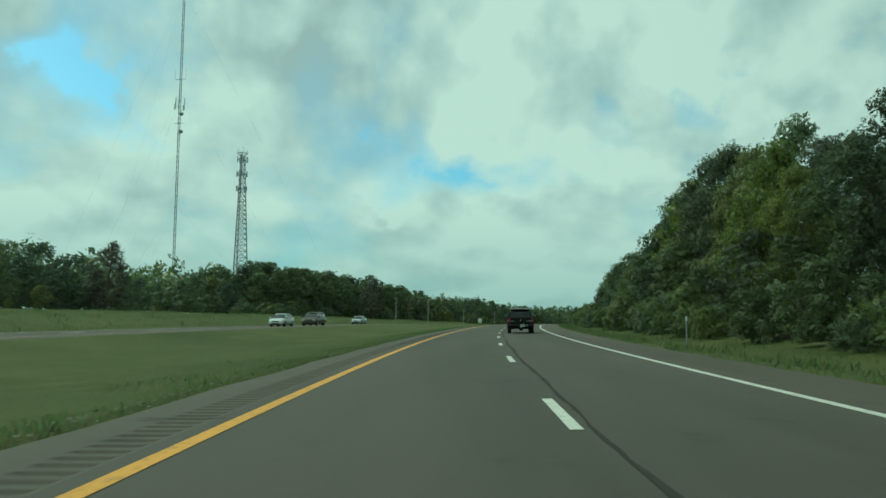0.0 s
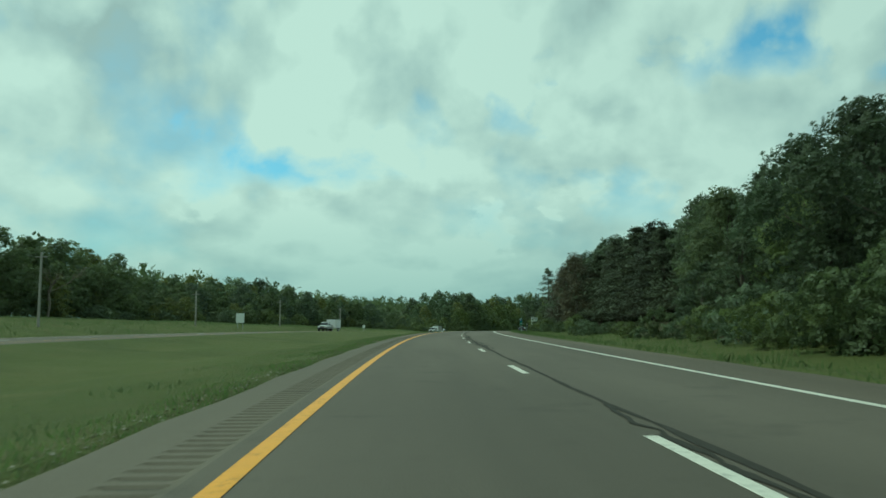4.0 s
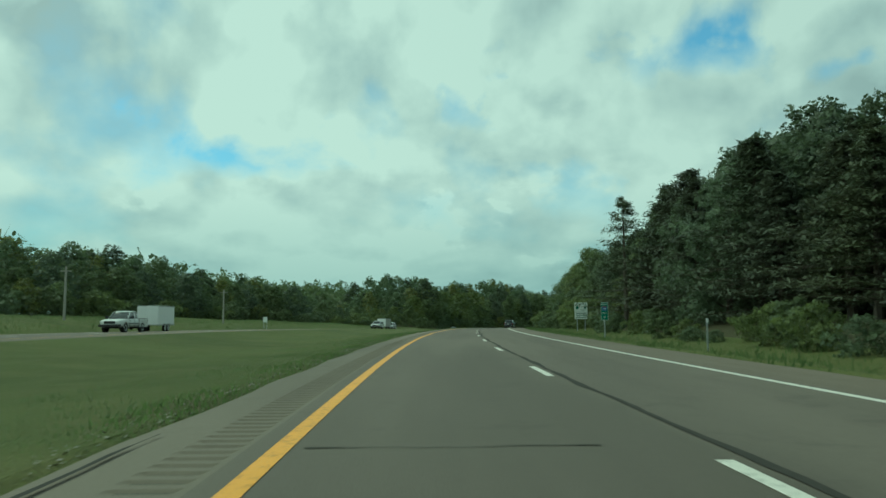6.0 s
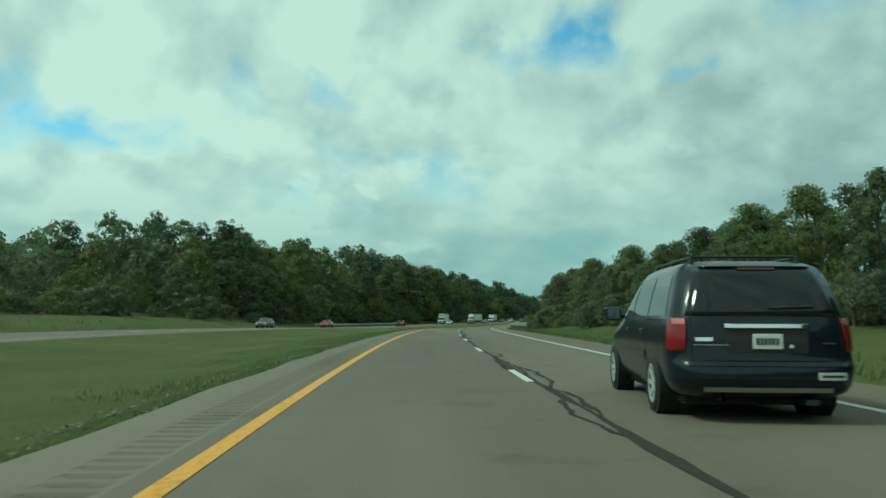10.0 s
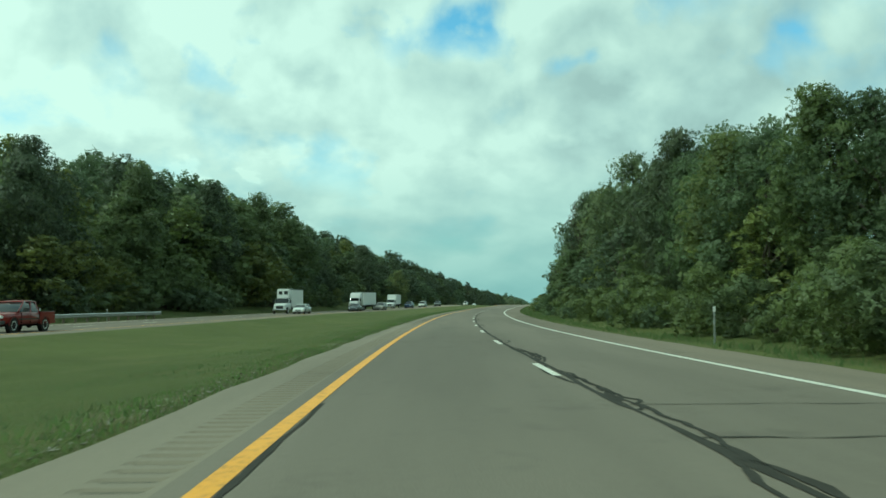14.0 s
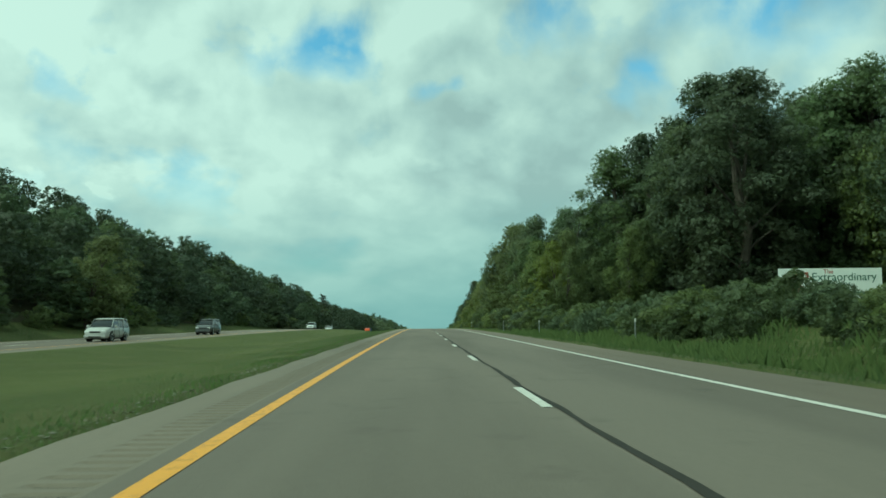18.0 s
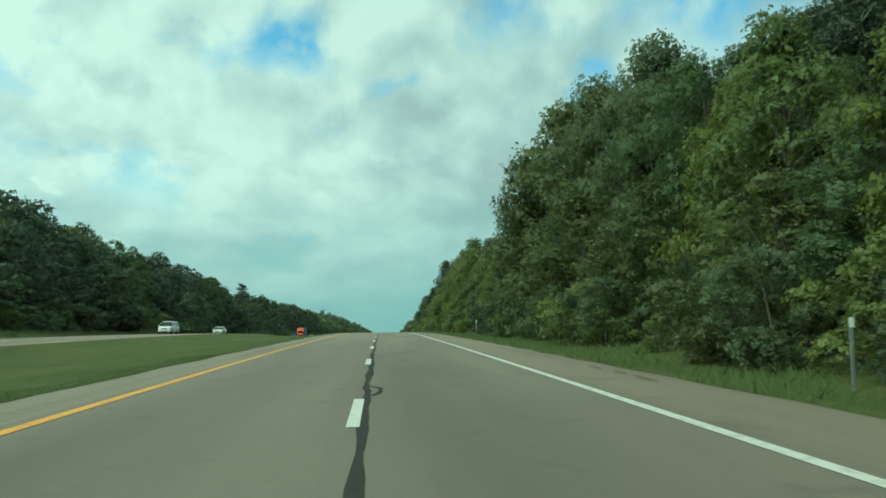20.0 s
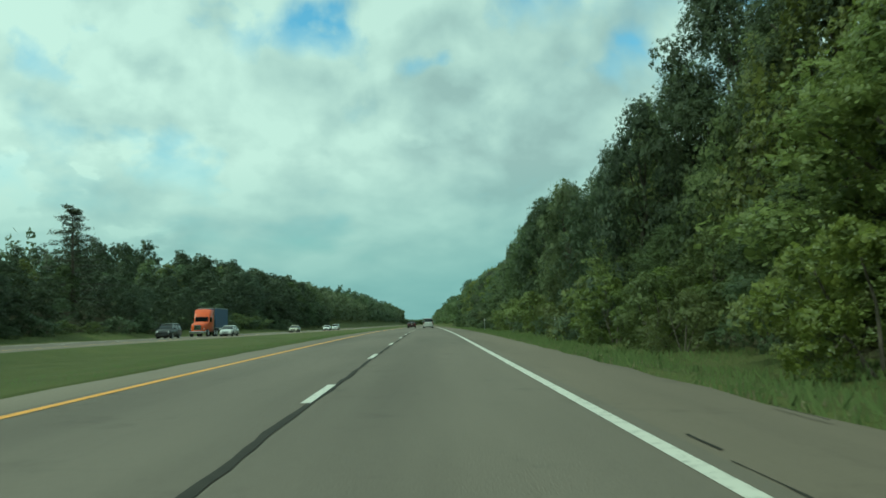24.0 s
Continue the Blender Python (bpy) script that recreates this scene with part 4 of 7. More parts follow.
    for _ in range(90):
        st, off = rng.uniform(742, 790), rng.uniform(9.8, 16)
        plant("shrub", st, off, float(ground_h(st, off)) + rng.uniform(0.4, 1.1), None, 1.1, "scrub")
    st = 150.0
    while st < 1300:
        off = lookup(LEFT_OFF, st) + rng.uniform(2.5, 6)
        if not 806 < st < 862:
            plant("shrub", st, off, float(ground_h(st, off)) + rng.uniform(1.5, 4.5), None, 1.3, "scrub")
        st += rng.uniform(6, 11)
    # trees that stand out
    plant("lone_pine", 1158, -51, 19.4, 0, 1.5)
    for st, h, i, wide in ((690, 17.0, 6, 0.9), (698, 21.2, 6, 0.85), (716, 21.4, 0, 0.8), (741, 22.9, 6, 0.85), (764, 24.3, 0, 0.9), (786, 20.9, 5, 0.9), (812, 19.6, 6, 0.9), (854, 18.8, 6, 0.9)):
        plant("near", st, -47.5, h, i, wide, "woods_edge")
    plant("near", 804, 27, 11.9, 2, 0.85)
    plant("near", 883, -43, 12.4, 2, 1.25)
    plant("near", 892, -43.5, 10.4, 2, 1.2)
    plant("lone_pine", 338, 13.5, 12.2, 0, 1.3)
    plant("pine", 424, 14.5, 9.0, 0, 1.3)
    plant("dry", 574, 14.2, 9.2, 1, 1.5)
    plant("dry", 579, 14.6, 8.6, 1, 1.5)
    plant("dry", 569, 15, 8.4, 0, 1.2)
    plant("dry", 722, 14.5, 16.5, 0, 0.8)
    plant("dry", 249, -60, 15.5, 0, 1.1)
    plant("dry", 296, -64, 13.5, 1, 1.2)
    plant("dry", 124, -66, 13.8, 0, 1.1)
    plant("dry", 276, 14, 9.6, 0, 1.0)
    plant("dry", 284, 13.5, 8.6, 0, 1.0)


woods()
join_woods()


def far_woods(name, offs, st0, st1, top, n=16000, size=1.4):
    """Distant wood too far off to count its trees."""
    st = rng.uniform(st0, st1, n)
    off = rng.uniform(offs[0], offs[1], n)
    lump = 0.75 + 0.25 * np.sin(st * 0.21) * np.sin(off * 0.3 + st * 0.05)
    h = top * lump * np.sqrt(rng.uniform(0.02, 1, n))
    c = soil(st, off, h)
    up = rng.normal(0, 0.5, (n, 3)) + (0, -0.4, 0.5)
    v = leaf_cards(c, up / np.linalg.norm(up, axis=1, keepdims=True), size, 5)
    tagged(new(name, cards_mesh(name, v, LEAF)), "distant continuous dark green wood", "wood", kind="stuff")


far_woods("far_woods", (12, 60), 1380, 1900, 14)
far_woods("far_woods", (12, 70), 1900, 2700, 15, 12000, 2.2)
far_woods("far_woods", (-90, -47), 1410, 1700, 18)
far_woods("far_woods", (-100, -49), 1700, 2300, 25, 16000, 2.2)
far_woods("far_woods", (-110, -52), 2300, 3000, 30, 14000, 3.0)
far_woods("far_woods", (-60, 200), 2880, 2960, 11, 9000, 3.0)
far_woods("far_woods", (-190, -95), 60, 300, 17, 8000)
far_woods("far_woods", (-170, -90), 300, 640, 18, 16000)
far_woods("far_woods", (-190, -95), 640, 1300, 17, 12000)
for o in [o for o in scene.objects if o.parent is None and o.name.split(".")[0] in ("tree", "conifer", "bare_tree", "shrub") and o.location.length == 0.0]:
    for c in (*o.children_recursive, o):
        bpy.data.objects.remove(c)


# ---- paint, seals and marks on the road ----
def ribbon(name, st, off, width, mat, label, category, h=0.007, parent=None):
    """A thin band lying on the road along stations and offsets."""
    st, off, width = np.asarray(st, float), np.asarray(off, float), np.broadcast_to(np.asarray(width, float), np.shape(st))
    ds, do = np.gradient(st), np.gradient(off)
    ln = np.sqrt(ds * ds + do * do) + 1e-6
    a = xyz(st - do / ln * width, off + ds / ln * width, h)
    b = xyz(st + do / ln * width, off - ds / ln * width, h)
    v = np.stack([a, b], 1).reshape(-1, 3)
    me = mesh_of(name, v, [(2 * i, 2 * i + 1, 2 * i + 3, 2 * i + 2) for i in range(len(st) - 1)], mat)
    ob = new(name, me)
    if parent:
        ob.parent = parent
        return ob
    return tagged(ob, label, category, kind="structure")


def dashes():
    long = 3.05 * UNIT
    v = [(-0.065, 0, 0), (0.065, 0, 0), (0.065, long, 0), (-0.065, long, 0), (-0.06, 0, 0.003), (0.06, 0, 0.003), (0.06, long, 0.003), (-0.06, long, 0.003)]
    me = mesh_of("lane_dash", v, [(4, 5, 6, 7), (0, 1, 5, 4), (1, 2, 6, 5), (2, 3, 7, 6), (3, 0, 4, 7)], WHITE_LINE)
    for base, off, n in ((road, 0.0, 110), (o_road, -27.9, 108)):
        for i in range(n):
            st = (i + (0 if base is road else 0.4)) * 12.19
            up = 0.006 + (float(far_z(st)) if base is o_road else 0.0)
            slope = float(np.interp(st + 1.5, ST, _slope))
            ob = new("lane_dash", me)
            ob.parent = base
            ob.matrix_world = Matrix.Translation(Vector(xyz(st, off, up).tolist())) @ Matrix.Rotation(-float(np.interp(st + 1.5, ST, HEAD)), 4, "Z") @ Matrix.Rotation(math.atan(slope), 4, "X")


# the joint between the lanes wanders: station, offset
JOINT = ((0, 40, 60, 105, 120, 210, 235, 275, 360, 405, 445, 485, 510, 595, 657, 702, 748, 770, 855, 885, 920, 1000, 1120), (0.15, 0.35, 0.27, 0.42, 0.2, 0.33, 0.37, 0.24, 0.17, 0.15, 0.1, 0.08, 0.22, 0.15, 0.16, 0.25, 0.3, 0.14, 0.1, 0.09, 0.08, 0.09, 0.08))


def seals():
    r = np.random.default_rng(3)
    smooth = lambda n, k, amp: np.convolve(r.normal(0, amp, n + k), np.ones(k) / math.sqrt(k), "same")[:n]
    # along the joint of the lanes, in runs
    for a, b in ((9, 118), (120, 1110)):
        st = np.arange(a, b, 0.5)
        n = len(st)
        drift = np.interp(st, *JOINT)
        wave = smooth(n, 4, 0.014) + 0.02 * np.sin(st * 0.5 + r.uniform(0, 6))
        w = np.clip((0.034 if a < 100 else 0.05) + smooth(n, 3, 0.013), 0.016, 0.085)
        ribbon("crack_seal", st, drift + wave, w, SEALANT, "black tar seal along the joint between lanes", "crack seal")
    # loops and side runs
    for _ in range(95):
        s0 = r.uniform(120, 725) if r.random() < 0.35 else r.choice((218, 232, 590, 402, 360, 402, 414, 440, 452, 480, 500, 590, 604, 612, 620, 655, 700)) + r.uniform(-6, 10)
        ln = r.uniform(1.5, 7)
        st = np.linspace(s0, s0 + ln, int(ln / 0.16) + 4)
        x = np.linspace(0, 1, len(st))
        side = r.choice((-1, 1, 1))
        off = np.interp(st, *JOINT) + side * np.sin(x * math.pi) ** 0.6 * r.uniform(0.12, 0.34) + smooth(len(st), 3, 0.025)
        ribbon("crack_seal", st, off, np.clip(0.036 + smooth(len(st), 3, 0.01), 0.018, 0.06), SEALANT, "looping black tar crack seal on the lane", "crack seal", 0.009)
    st = np.linspace(881.2, 883.0, 14)
    ribbon("crack_seal", st, np.interp(st, *JOINT) + 0.22 * np.sin(np.linspace(0, math.pi, 14)) ** 0.6 + smooth(14, 3, 0.015), np.full(14, 0.034), SEALANT, "looping black tar crack seal on the lane", "crack seal", 0.009)
    # across the lanes and shoulders
    for st0, o0, o1 in ((13, -4.8, -3.7), (272, -3.4, -0.7), (302, 0.3, 3.5), (406.5, -5.0, 0.3), (490, -4.7, -1.6), (615, 0.2, 3.6), (617.5, 0.2, 3.6), (632, -5.0, -1.2), (636, -3.5, 1.0), (747, 0.3, 3.3), (856.5, -4.4, -1.5), (857, 0.1, 2.0), (935, 0.1, 1.0),
                        (964, 4.5, 5.7), (961.5, 5.2, 5.95), (1005, 4.2, 5.9), (1010, 4.0, 5.6), (960.2, 4.3, 5.9), (883.7, 4.1, 5.4), (230, 4.2, 5.9), (238, 4.4, 6.0), (700, 4.5, 6.0), (772, 4.4, 5.9), (985, -3.4, 0.0)):
        off = np.arange(o0, o1, 0.2)
        ribbon("transverse_crack", st0 + smooth(len(off), 4, 0.03), off, np.clip(0.015 + smooth(len(off), 3, 0.007), 0.006, 0.034), SEALANT, "thin dark crack running across the pavement", "crack")
    for a, b, o in ((484, 494.5, -4.85), (269, 273, -4.95), (912, 924, 5.35), (998, 1004, 3.95), (1045.5, 1047.3, 5.8), (1041.6, 1043.6, 3.96), (1043.9, 1045.0, 4.08), (598, 618, -3.47), (961.2, 968, 5.74), (883.4, 884.8, 5.3), (885.3, 886.3, 5.36), (887.0, 888.2, 5.3)):
        st = np.arange(a, b, 0.3)
        ribbon("edge_crack", st, o + smooth(len(st), 5, 0.009), np.clip((0.025 if a < 900 else 0.014) + smooth(len(st), 3, 0.006), 0.006, 0.05), SEALANT, "ragged dark crack along the pavement edge", "crack")
    # skid marks
    for o, a, b in ((-2.92, 352, 372), (-2.62, 350, 376), (-2.5, 350, 376), (-1.02, 350, 383), (-1.15, 350, 383), (-0.7, 356, 372)):
        st = np.arange(a, b, 0.8)
        ribbon("skid_mark", st, o + 0.004 * (st - a) * (-0.3), 0.036 + 0.0 * st, RUBBER_MARK, "faint dark tyre skid mark on the lane", "skid mark", 0.004)
    # oil drops and chips
    for st0, o in ((657, -0.05), (640, -2.3), (766, -2.1)):
        a = np.linspace(0, 2 * math.pi, 12)
        ring = np.stack([xyz(st0 + 0.12 * math.sin(x) * r.uniform(0.6, 1.2), o + 0.09 * math.cos(x), 0.005) for x in a[:-1]])
        structure("oil_spot", mesh_of("oil_spot", ring, [tuple(range(11))], SEALANT), "small dark oil spot on the asphalt", "stain")


dashes()
seals()


# ---- grass that stands up along the edges ----
def tufts(name, st0, st1, o0, o1, n, tall, mat=BLADE):
    st, off = rng.uniform(st0, st1, n), o0 + (o1 - o0) * rng.uniform(0, 1, n) ** 1.6
    lump = np.clip(0.62 + 0.38 * np.sin(st * 0.7) * np.sin(st * 0.13 + off), 0.2, 1)
    c = soil(st, off)
    lean = rng.normal(0, 0.35, (n, 2))
    h = (tall * lump * rng.uniform(0.5, 1.3, n))[:, None]
    a = rng.uniform(-1.1, 1.1, n) - np.interp(st, ST, HEAD)
    side = np.stack([np.cos(a), np.sin(a), np.zeros(n)], -1) * h * 0.13
    top = c + np.concatenate([lean * h, h], 1)
    v = np.stack([c - side, c + side, top + side * 0.25, top - side * 0.25], 1).reshape(-1, 3)
    up = np.concatenate([lean * 0.5 - (0, 0.25), np.ones((n, 1))], 1)
    up = np.repeat(up / np.linalg.norm(up, axis=1, keepdims=True), 4, 0)
    v = np.concatenate([v, up], 1)
    tagged(new(name, cards_mesh(name, v, mat)), "tufts of long green grass along the verge" if mat == BLADE else "pale dry grass at the broken pavement edge", "grass", kind="stuff")


tufts("grass_tufts", -5, 900, LEFT_EDGE - 0.05, LEFT_EDGE - 4.5, 120000, 0.075)
tufts("grass_tufts", -5, 900, LEFT_EDGE - 0.12, LEFT_EDGE - 1.1, 70000, 0.085)
tufts("grass_tufts", 900, 1250, LEFT_EDGE - 0.1, LEFT_EDGE - 5.5, 14000, 0.08)
tufts("grass_tufts", -5, 860, RIGHT_EDGE + 0.1, RIGHT_EDGE + 5.5, 30000, 0.2)
tufts("grass_tufts", 860, 1200, RIGHT_EDGE + 0.1, RIGHT_EDGE + 5.5, 42000, 0.2)
tufts("grass_tufts", 790, 870, RIGHT_EDGE + 2, 30, 22000, 0.45)
tufts("grass_tufts", 20, 1250, -38, -47, 26000, 0.36)
tufts("grass_tufts", 20, 520, -46, -66, 26000, 0.32)
STRAW = leafy("dry_grass_blades", (0.115, 0.105, 0.060), (0.26, 0.235, 0.140), 0.3, cells=None)
tufts("dry_grass", -5, 900, LEFT_EDGE - 0.1, LEFT_EDGE - 0.85, 60000, 0.07, STRAW)
tufts("dry_grass", 900, 1250, RIGHT_EDGE + 0.1, RIGHT_EDGE + 1.2, 6000, 0.10, STRAW)
GRAVEL = surface("pale_gravel", lambda n: n.mix(n.noise(at(n), 4.0, 4.0), (0.13, 0.12, 0.10), (0.26, 0.24, 0.20)), 0.95)


def gravel():
    """Crumbs of stone where pavement meets grass."""
    n = 22000
    st = rng.uniform(-5, 900, n)
    off = LEFT_EDGE - 0.28 + rng.normal(0, 0.17, n) + 0.12 * np.sin(st * 0.9) * np.sin(st * 0.23)
    v = leaf_cards(soil(st, off, 0.014), np.tile((0, 0, 4.0), (n, 1)), 0.02, 77)
    tagged(new("gravel", cards_mesh("gravel", v, GRAVEL)), "crumbled pale gravel at the pavement edge", "gravel", kind="stuff")


gravel()

# ---- plain materials of made things ----
def plain(name, colour, rough=0.5, metal=0.0, vary=0.12, scale=3.0, spec=0.5):
    return surface(name, lambda n: n.mix(n.noise(at(n), scale, 4.0), tuple(c * (1 - vary) for c in colour), tuple(min(1, c * (1 + vary)) for c in colour)), rough, metal, spec=spec)


GALV = plain("galvanised_steel", (0.42, 0.43, 0.43), 0.45, 0.75, 0.2)
POST_WOOD = plain("weathered_wood", (0.17, 0.135, 0.10), 0.9, 0, 0.3, 6)
POLE_WOOD = plain("grey_pole_wood", (0.30, 0.28, 0.25), 0.9, 0, 0.2, 4)
STEEL = plain("dull_steel", (0.30, 0.31, 0.31), 0.55, 0.4, 0.15)
SIGN_WHITE = plain("sign_white", (0.72, 0.74, 0.71), 0.5, 0, 0.05)
SIGN_GREEN = plain("sign_green", (0.012, 0.16, 0.095), 0.45, 0, 0.08)
SIGN_BLUE = plain("sign_blue", (0.05, 0.13, 0.30), 0.45, 0, 0.08)
SIGN_RED = plain("sign_red", (0.35, 0.06, 0.05), 0.5, 0, 0.1)
SIGN_DARK = plain("sign_dark_green", (0.03, 0.10, 0.065), 0.5)
BRICK_RED = plain("faded_red_panel", (0.24, 0.085, 0.06), 0.6, 0, 0.15)
BERRY_DARK = plain("berry_navy", (0.03, 0.05, 0.07), 0.5)
BERRY_BLUE = plain("berry_blue", (0.09, 0.20, 0.26), 0.5)
BERRY_RED = plain("berry_red", (0.40, 0.12, 0.08), 0.5)
REFLECT = plain("reflector_white", (0.7, 0.7, 0.68), 0.3)


def box(bm, x0, x1, y0, y1, z0, z1, bevel=0.0, segments=2):
    """Adds a box to a bmesh, its edges rounded."""
    g = bmesh.ops.create_cube(bm, size=1.0, matrix=Matrix.Translation(((x0 + x1) / 2, (y0 + y1) / 2, (z0 + z1) / 2)) @ Matrix.Diagonal((x1 - x0, y1 - y0, z1 - z0, 1)))
    if bevel:
        e = list({e for v in g["verts"] for e in v.link_edges})
        bmesh.ops.bevel(bm, geom=e, offset=bevel, segments=segments, affect="EDGES", profile=0.6)
    return bm


def boxed(*a, **k):
    return box(bmesh.new(), *a, **k)


def rod(a, b, ra, rb=None, sides=8, bm=None):
    bm = bm or bmesh.new()
    limb(bm, a, b, ra, ra if rb is None else rb, sides)
    return bm


def disc_y(bm, x, y, z, r0, r1, x1, sides=20):
    """A ring or disc about the x axis, from x to x1, radii r0 (inner) to r1."""
    rings = []
    for xx, rr in ((x, r1), (x1, r1), (x1, r0), (x, r0)):
        rings.append([bm.verts.new((xx, y + math.cos(2 * math.pi * i / sides) * rr, z + math.sin(2 * math.pi * i / sides) * rr)) for i in range(sides)])
    for k in range(4):
        p, q = rings[k], rings[(k + 1) % 4]
        for i in range(sides):
            bm.faces.new((p[i], p[(i + 1) % sides], q[(i + 1) % sides], q[i]))
    return bm


def letters(name, text, size, mat, parent, x, y, z, align="CENTER", depth=0.004):
    """Raised letters on a board that faces -y."""
    cu = bpy.data.curves.new(name, "FONT")
    cu.body, cu.size, cu.align_x, cu.extrude = text, size, align, depth
    cu.materials.append(mat)
    ob = new(name, cu)
    ob.parent = parent
    ob.matrix_local = pose(x, y, z, 90, 0, 0)
    return ob


# ---- guard rails ----
def guard_rail(st0, st1, off, label, post_off):
    """A W-beam rail on posts, with a blunt end."""
    ob = thing("guard_rail", label, "guard rail")
    st = np.arange(st0, st1 + 0.01, 1.0)
    base = (lambda s: far_z(s)) if off < -20 else (lambda s: 0.0 * np.asarray(s, float))
    prof = ((0.0, 0.80), (0.03, 0.77), (0.085, 0.74), (0.085, 0.69), (0.0, 0.645), (0.0, 0.60), (0.085, 0.555), (0.085, 0.505), (0.03, 0.475), (0.0, 0.445))
    side = -1 if post_off > 0 else 1
    me = strip("rail", st, [(off + side * d, base(st) + h - 0.05) for d, h in prof], GALV)
    part("rail", me, GALV, ob)
    post = boxed(-0.07, 0.07, -0.08, 0.08, -0.75, 0.0, 0.012)
    pm = bpy.data.meshes.new("post")
    post.to_mesh(pm)
    post.free()
    pm.materials.append(POST_WOOD)
    for s in np.arange(st0 + 0.4, st1, 2.1):
        o = new("post", pm)
        o.parent = ob
        o.matrix_world = spot(float(s), off + post_off, float(base(s)) + 0.74)
    cap = boxed(-0.10, 0.06, -0.02, 0.05, -0.19, 0.19, 0.015)
    o = part("end_cap", cap, GALV, ob)
    o.matrix_world = spot(float(st0), off, float(base(st0)) + 0.58)
    o2 = part("end_cap", boxed(-0.10, 0.06, -0.02, 0.05, -0.19, 0.19, 0.015), GALV, ob)
    o2.matrix_world = spot(float(st1), off, float(base(st1)) + 0.58)
    return ob


guard_rail(517, 622, 6.6, "galvanised steel guard rail on wooden posts beside the shoulder", 0.16)
guard_rail(604, 696, -35.0, "galvanised steel guard rail along the opposite carriageway", -0.16)


# ---- posts, poles and signs ----
def delineator():
    ob = thing("delineator", "thin steel roadside post with a white reflector", "post", "delineator posts")
    part("post", boxed(-0.03, 0.03, -0.015, 0.015, -0.2, 1.15, 0.006), GALV, ob)
    part("reflector", boxed(-0.045, 0.045, -0.024, -0.016, 1.0, 1.16, 0.004), REFLECT, ob)
    return ob


first = delineator()
for i, (s, o) in enumerate(((297, 8.5), (850, 8.5), (883, 8.8), (930, 7.6), (981, 8.7), (1026, 7.9), (1081, 8.6), (1130, 8.2), (584, 7.9), (600, 7.9), (636, 7.6), (823, 9.5), (130, 8.3), (180, 8.3), (674, -36.2), (686, -36.2), (40, 8.2))):
    m = spot(s, o)
    ob = first if i == 0 else copy_thing(first, m)
    ob.matrix_basis = m


def utility_pole(st, off, top):
    ob = thing("utility_pole", "plain grey wooden utility pole in the field", "pole", "utility poles", m=spot(st, off))
    h = (top - float(ground_h(st, off))) * UNIT
    part("pole", rod((0, 0, -0.5), (0, 0, h), 0.14, 0.10, 10), POLE_WOOD, ob)
    part("crossarm", boxed(-0.55, 0.55, -0.05, 0.05, h - 0.5, h - 0.4, 0.01), POLE_WOOD, ob)


for s, o, t in ((228, -45, 8.2), (262, -45, 9.0), (306, -45, 6.9), (350, -45, 7.2), (398, -45, 6.8)):
    utility_pole(s, o, t)


def mile_sign():
    ob = thing("mile_marker", "tall narrow green highway mile sign on a post", "sign", m=spot(316.5, 8.0))
    part("post", boxed(-0.035, 0.035, 0.0, 0.05, -0.3, 2.0, 0.008), GALV, ob)
    board = part("board", boxed(-0.2, 0.2, -0.025, -0.005, 1.02, 2.02, 0.02), SIGN_GREEN, ob)
    for x0, x1, z0, z1 in ((-0.2, 0.2, 2.0, 2.015), (-0.2, 0.2, 1.025, 1.04), (-0.198, -0.185, 1.04, 2.0), (0.185, 0.198, 1.04, 2.0)):
        part("border", boxed(x0, x1, -0.032, -0.024, z0, z1), SIGN_WHITE, board)
    letters("lettering", "SOUTH", 0.125, SIGN_WHITE, board, 0, -0.03, 1.86)
    part("shield", boxed(-0.13, 0.13, -0.032, -0.024, 1.56, 1.80, 0.03), SIGN_BLUE, board)
    part("shield_band", boxed(-0.12, 0.12, -0.036, -0.03, 1.75, 1.79, 0.004), SIGN_RED, board)
    letters("lettering", "196", 0.13, SIGN_WHITE, board, 0, -0.037, 1.62)
    letters("lettering", "MILE", 0.135, SIGN_WHITE, board, 0, -0.03, 1.37)
    letters("lettering", "9", 0.18, SIGN_WHITE, board, 0, -0.03, 1.12)


mile_sign()


def cone_tree(bm, x, z, w, h):
    """A flat fir drawn on a sign."""
    for i in range(4):
        a = w * (1 - i * 0.2) / 2
        v = [bm.verts.new(p) for p in ((x - a, -0.03, z + h * i * 0.2), (x + a, -0.03, z + h * i * 0.2), (x, -0.03, z + h * (i * 0.2 + 0.4)))]
        bm.faces.new(v)
    box(bm, x - 0.015, x + 0.015, -0.031, -0.029, z - h * 0.2, z)


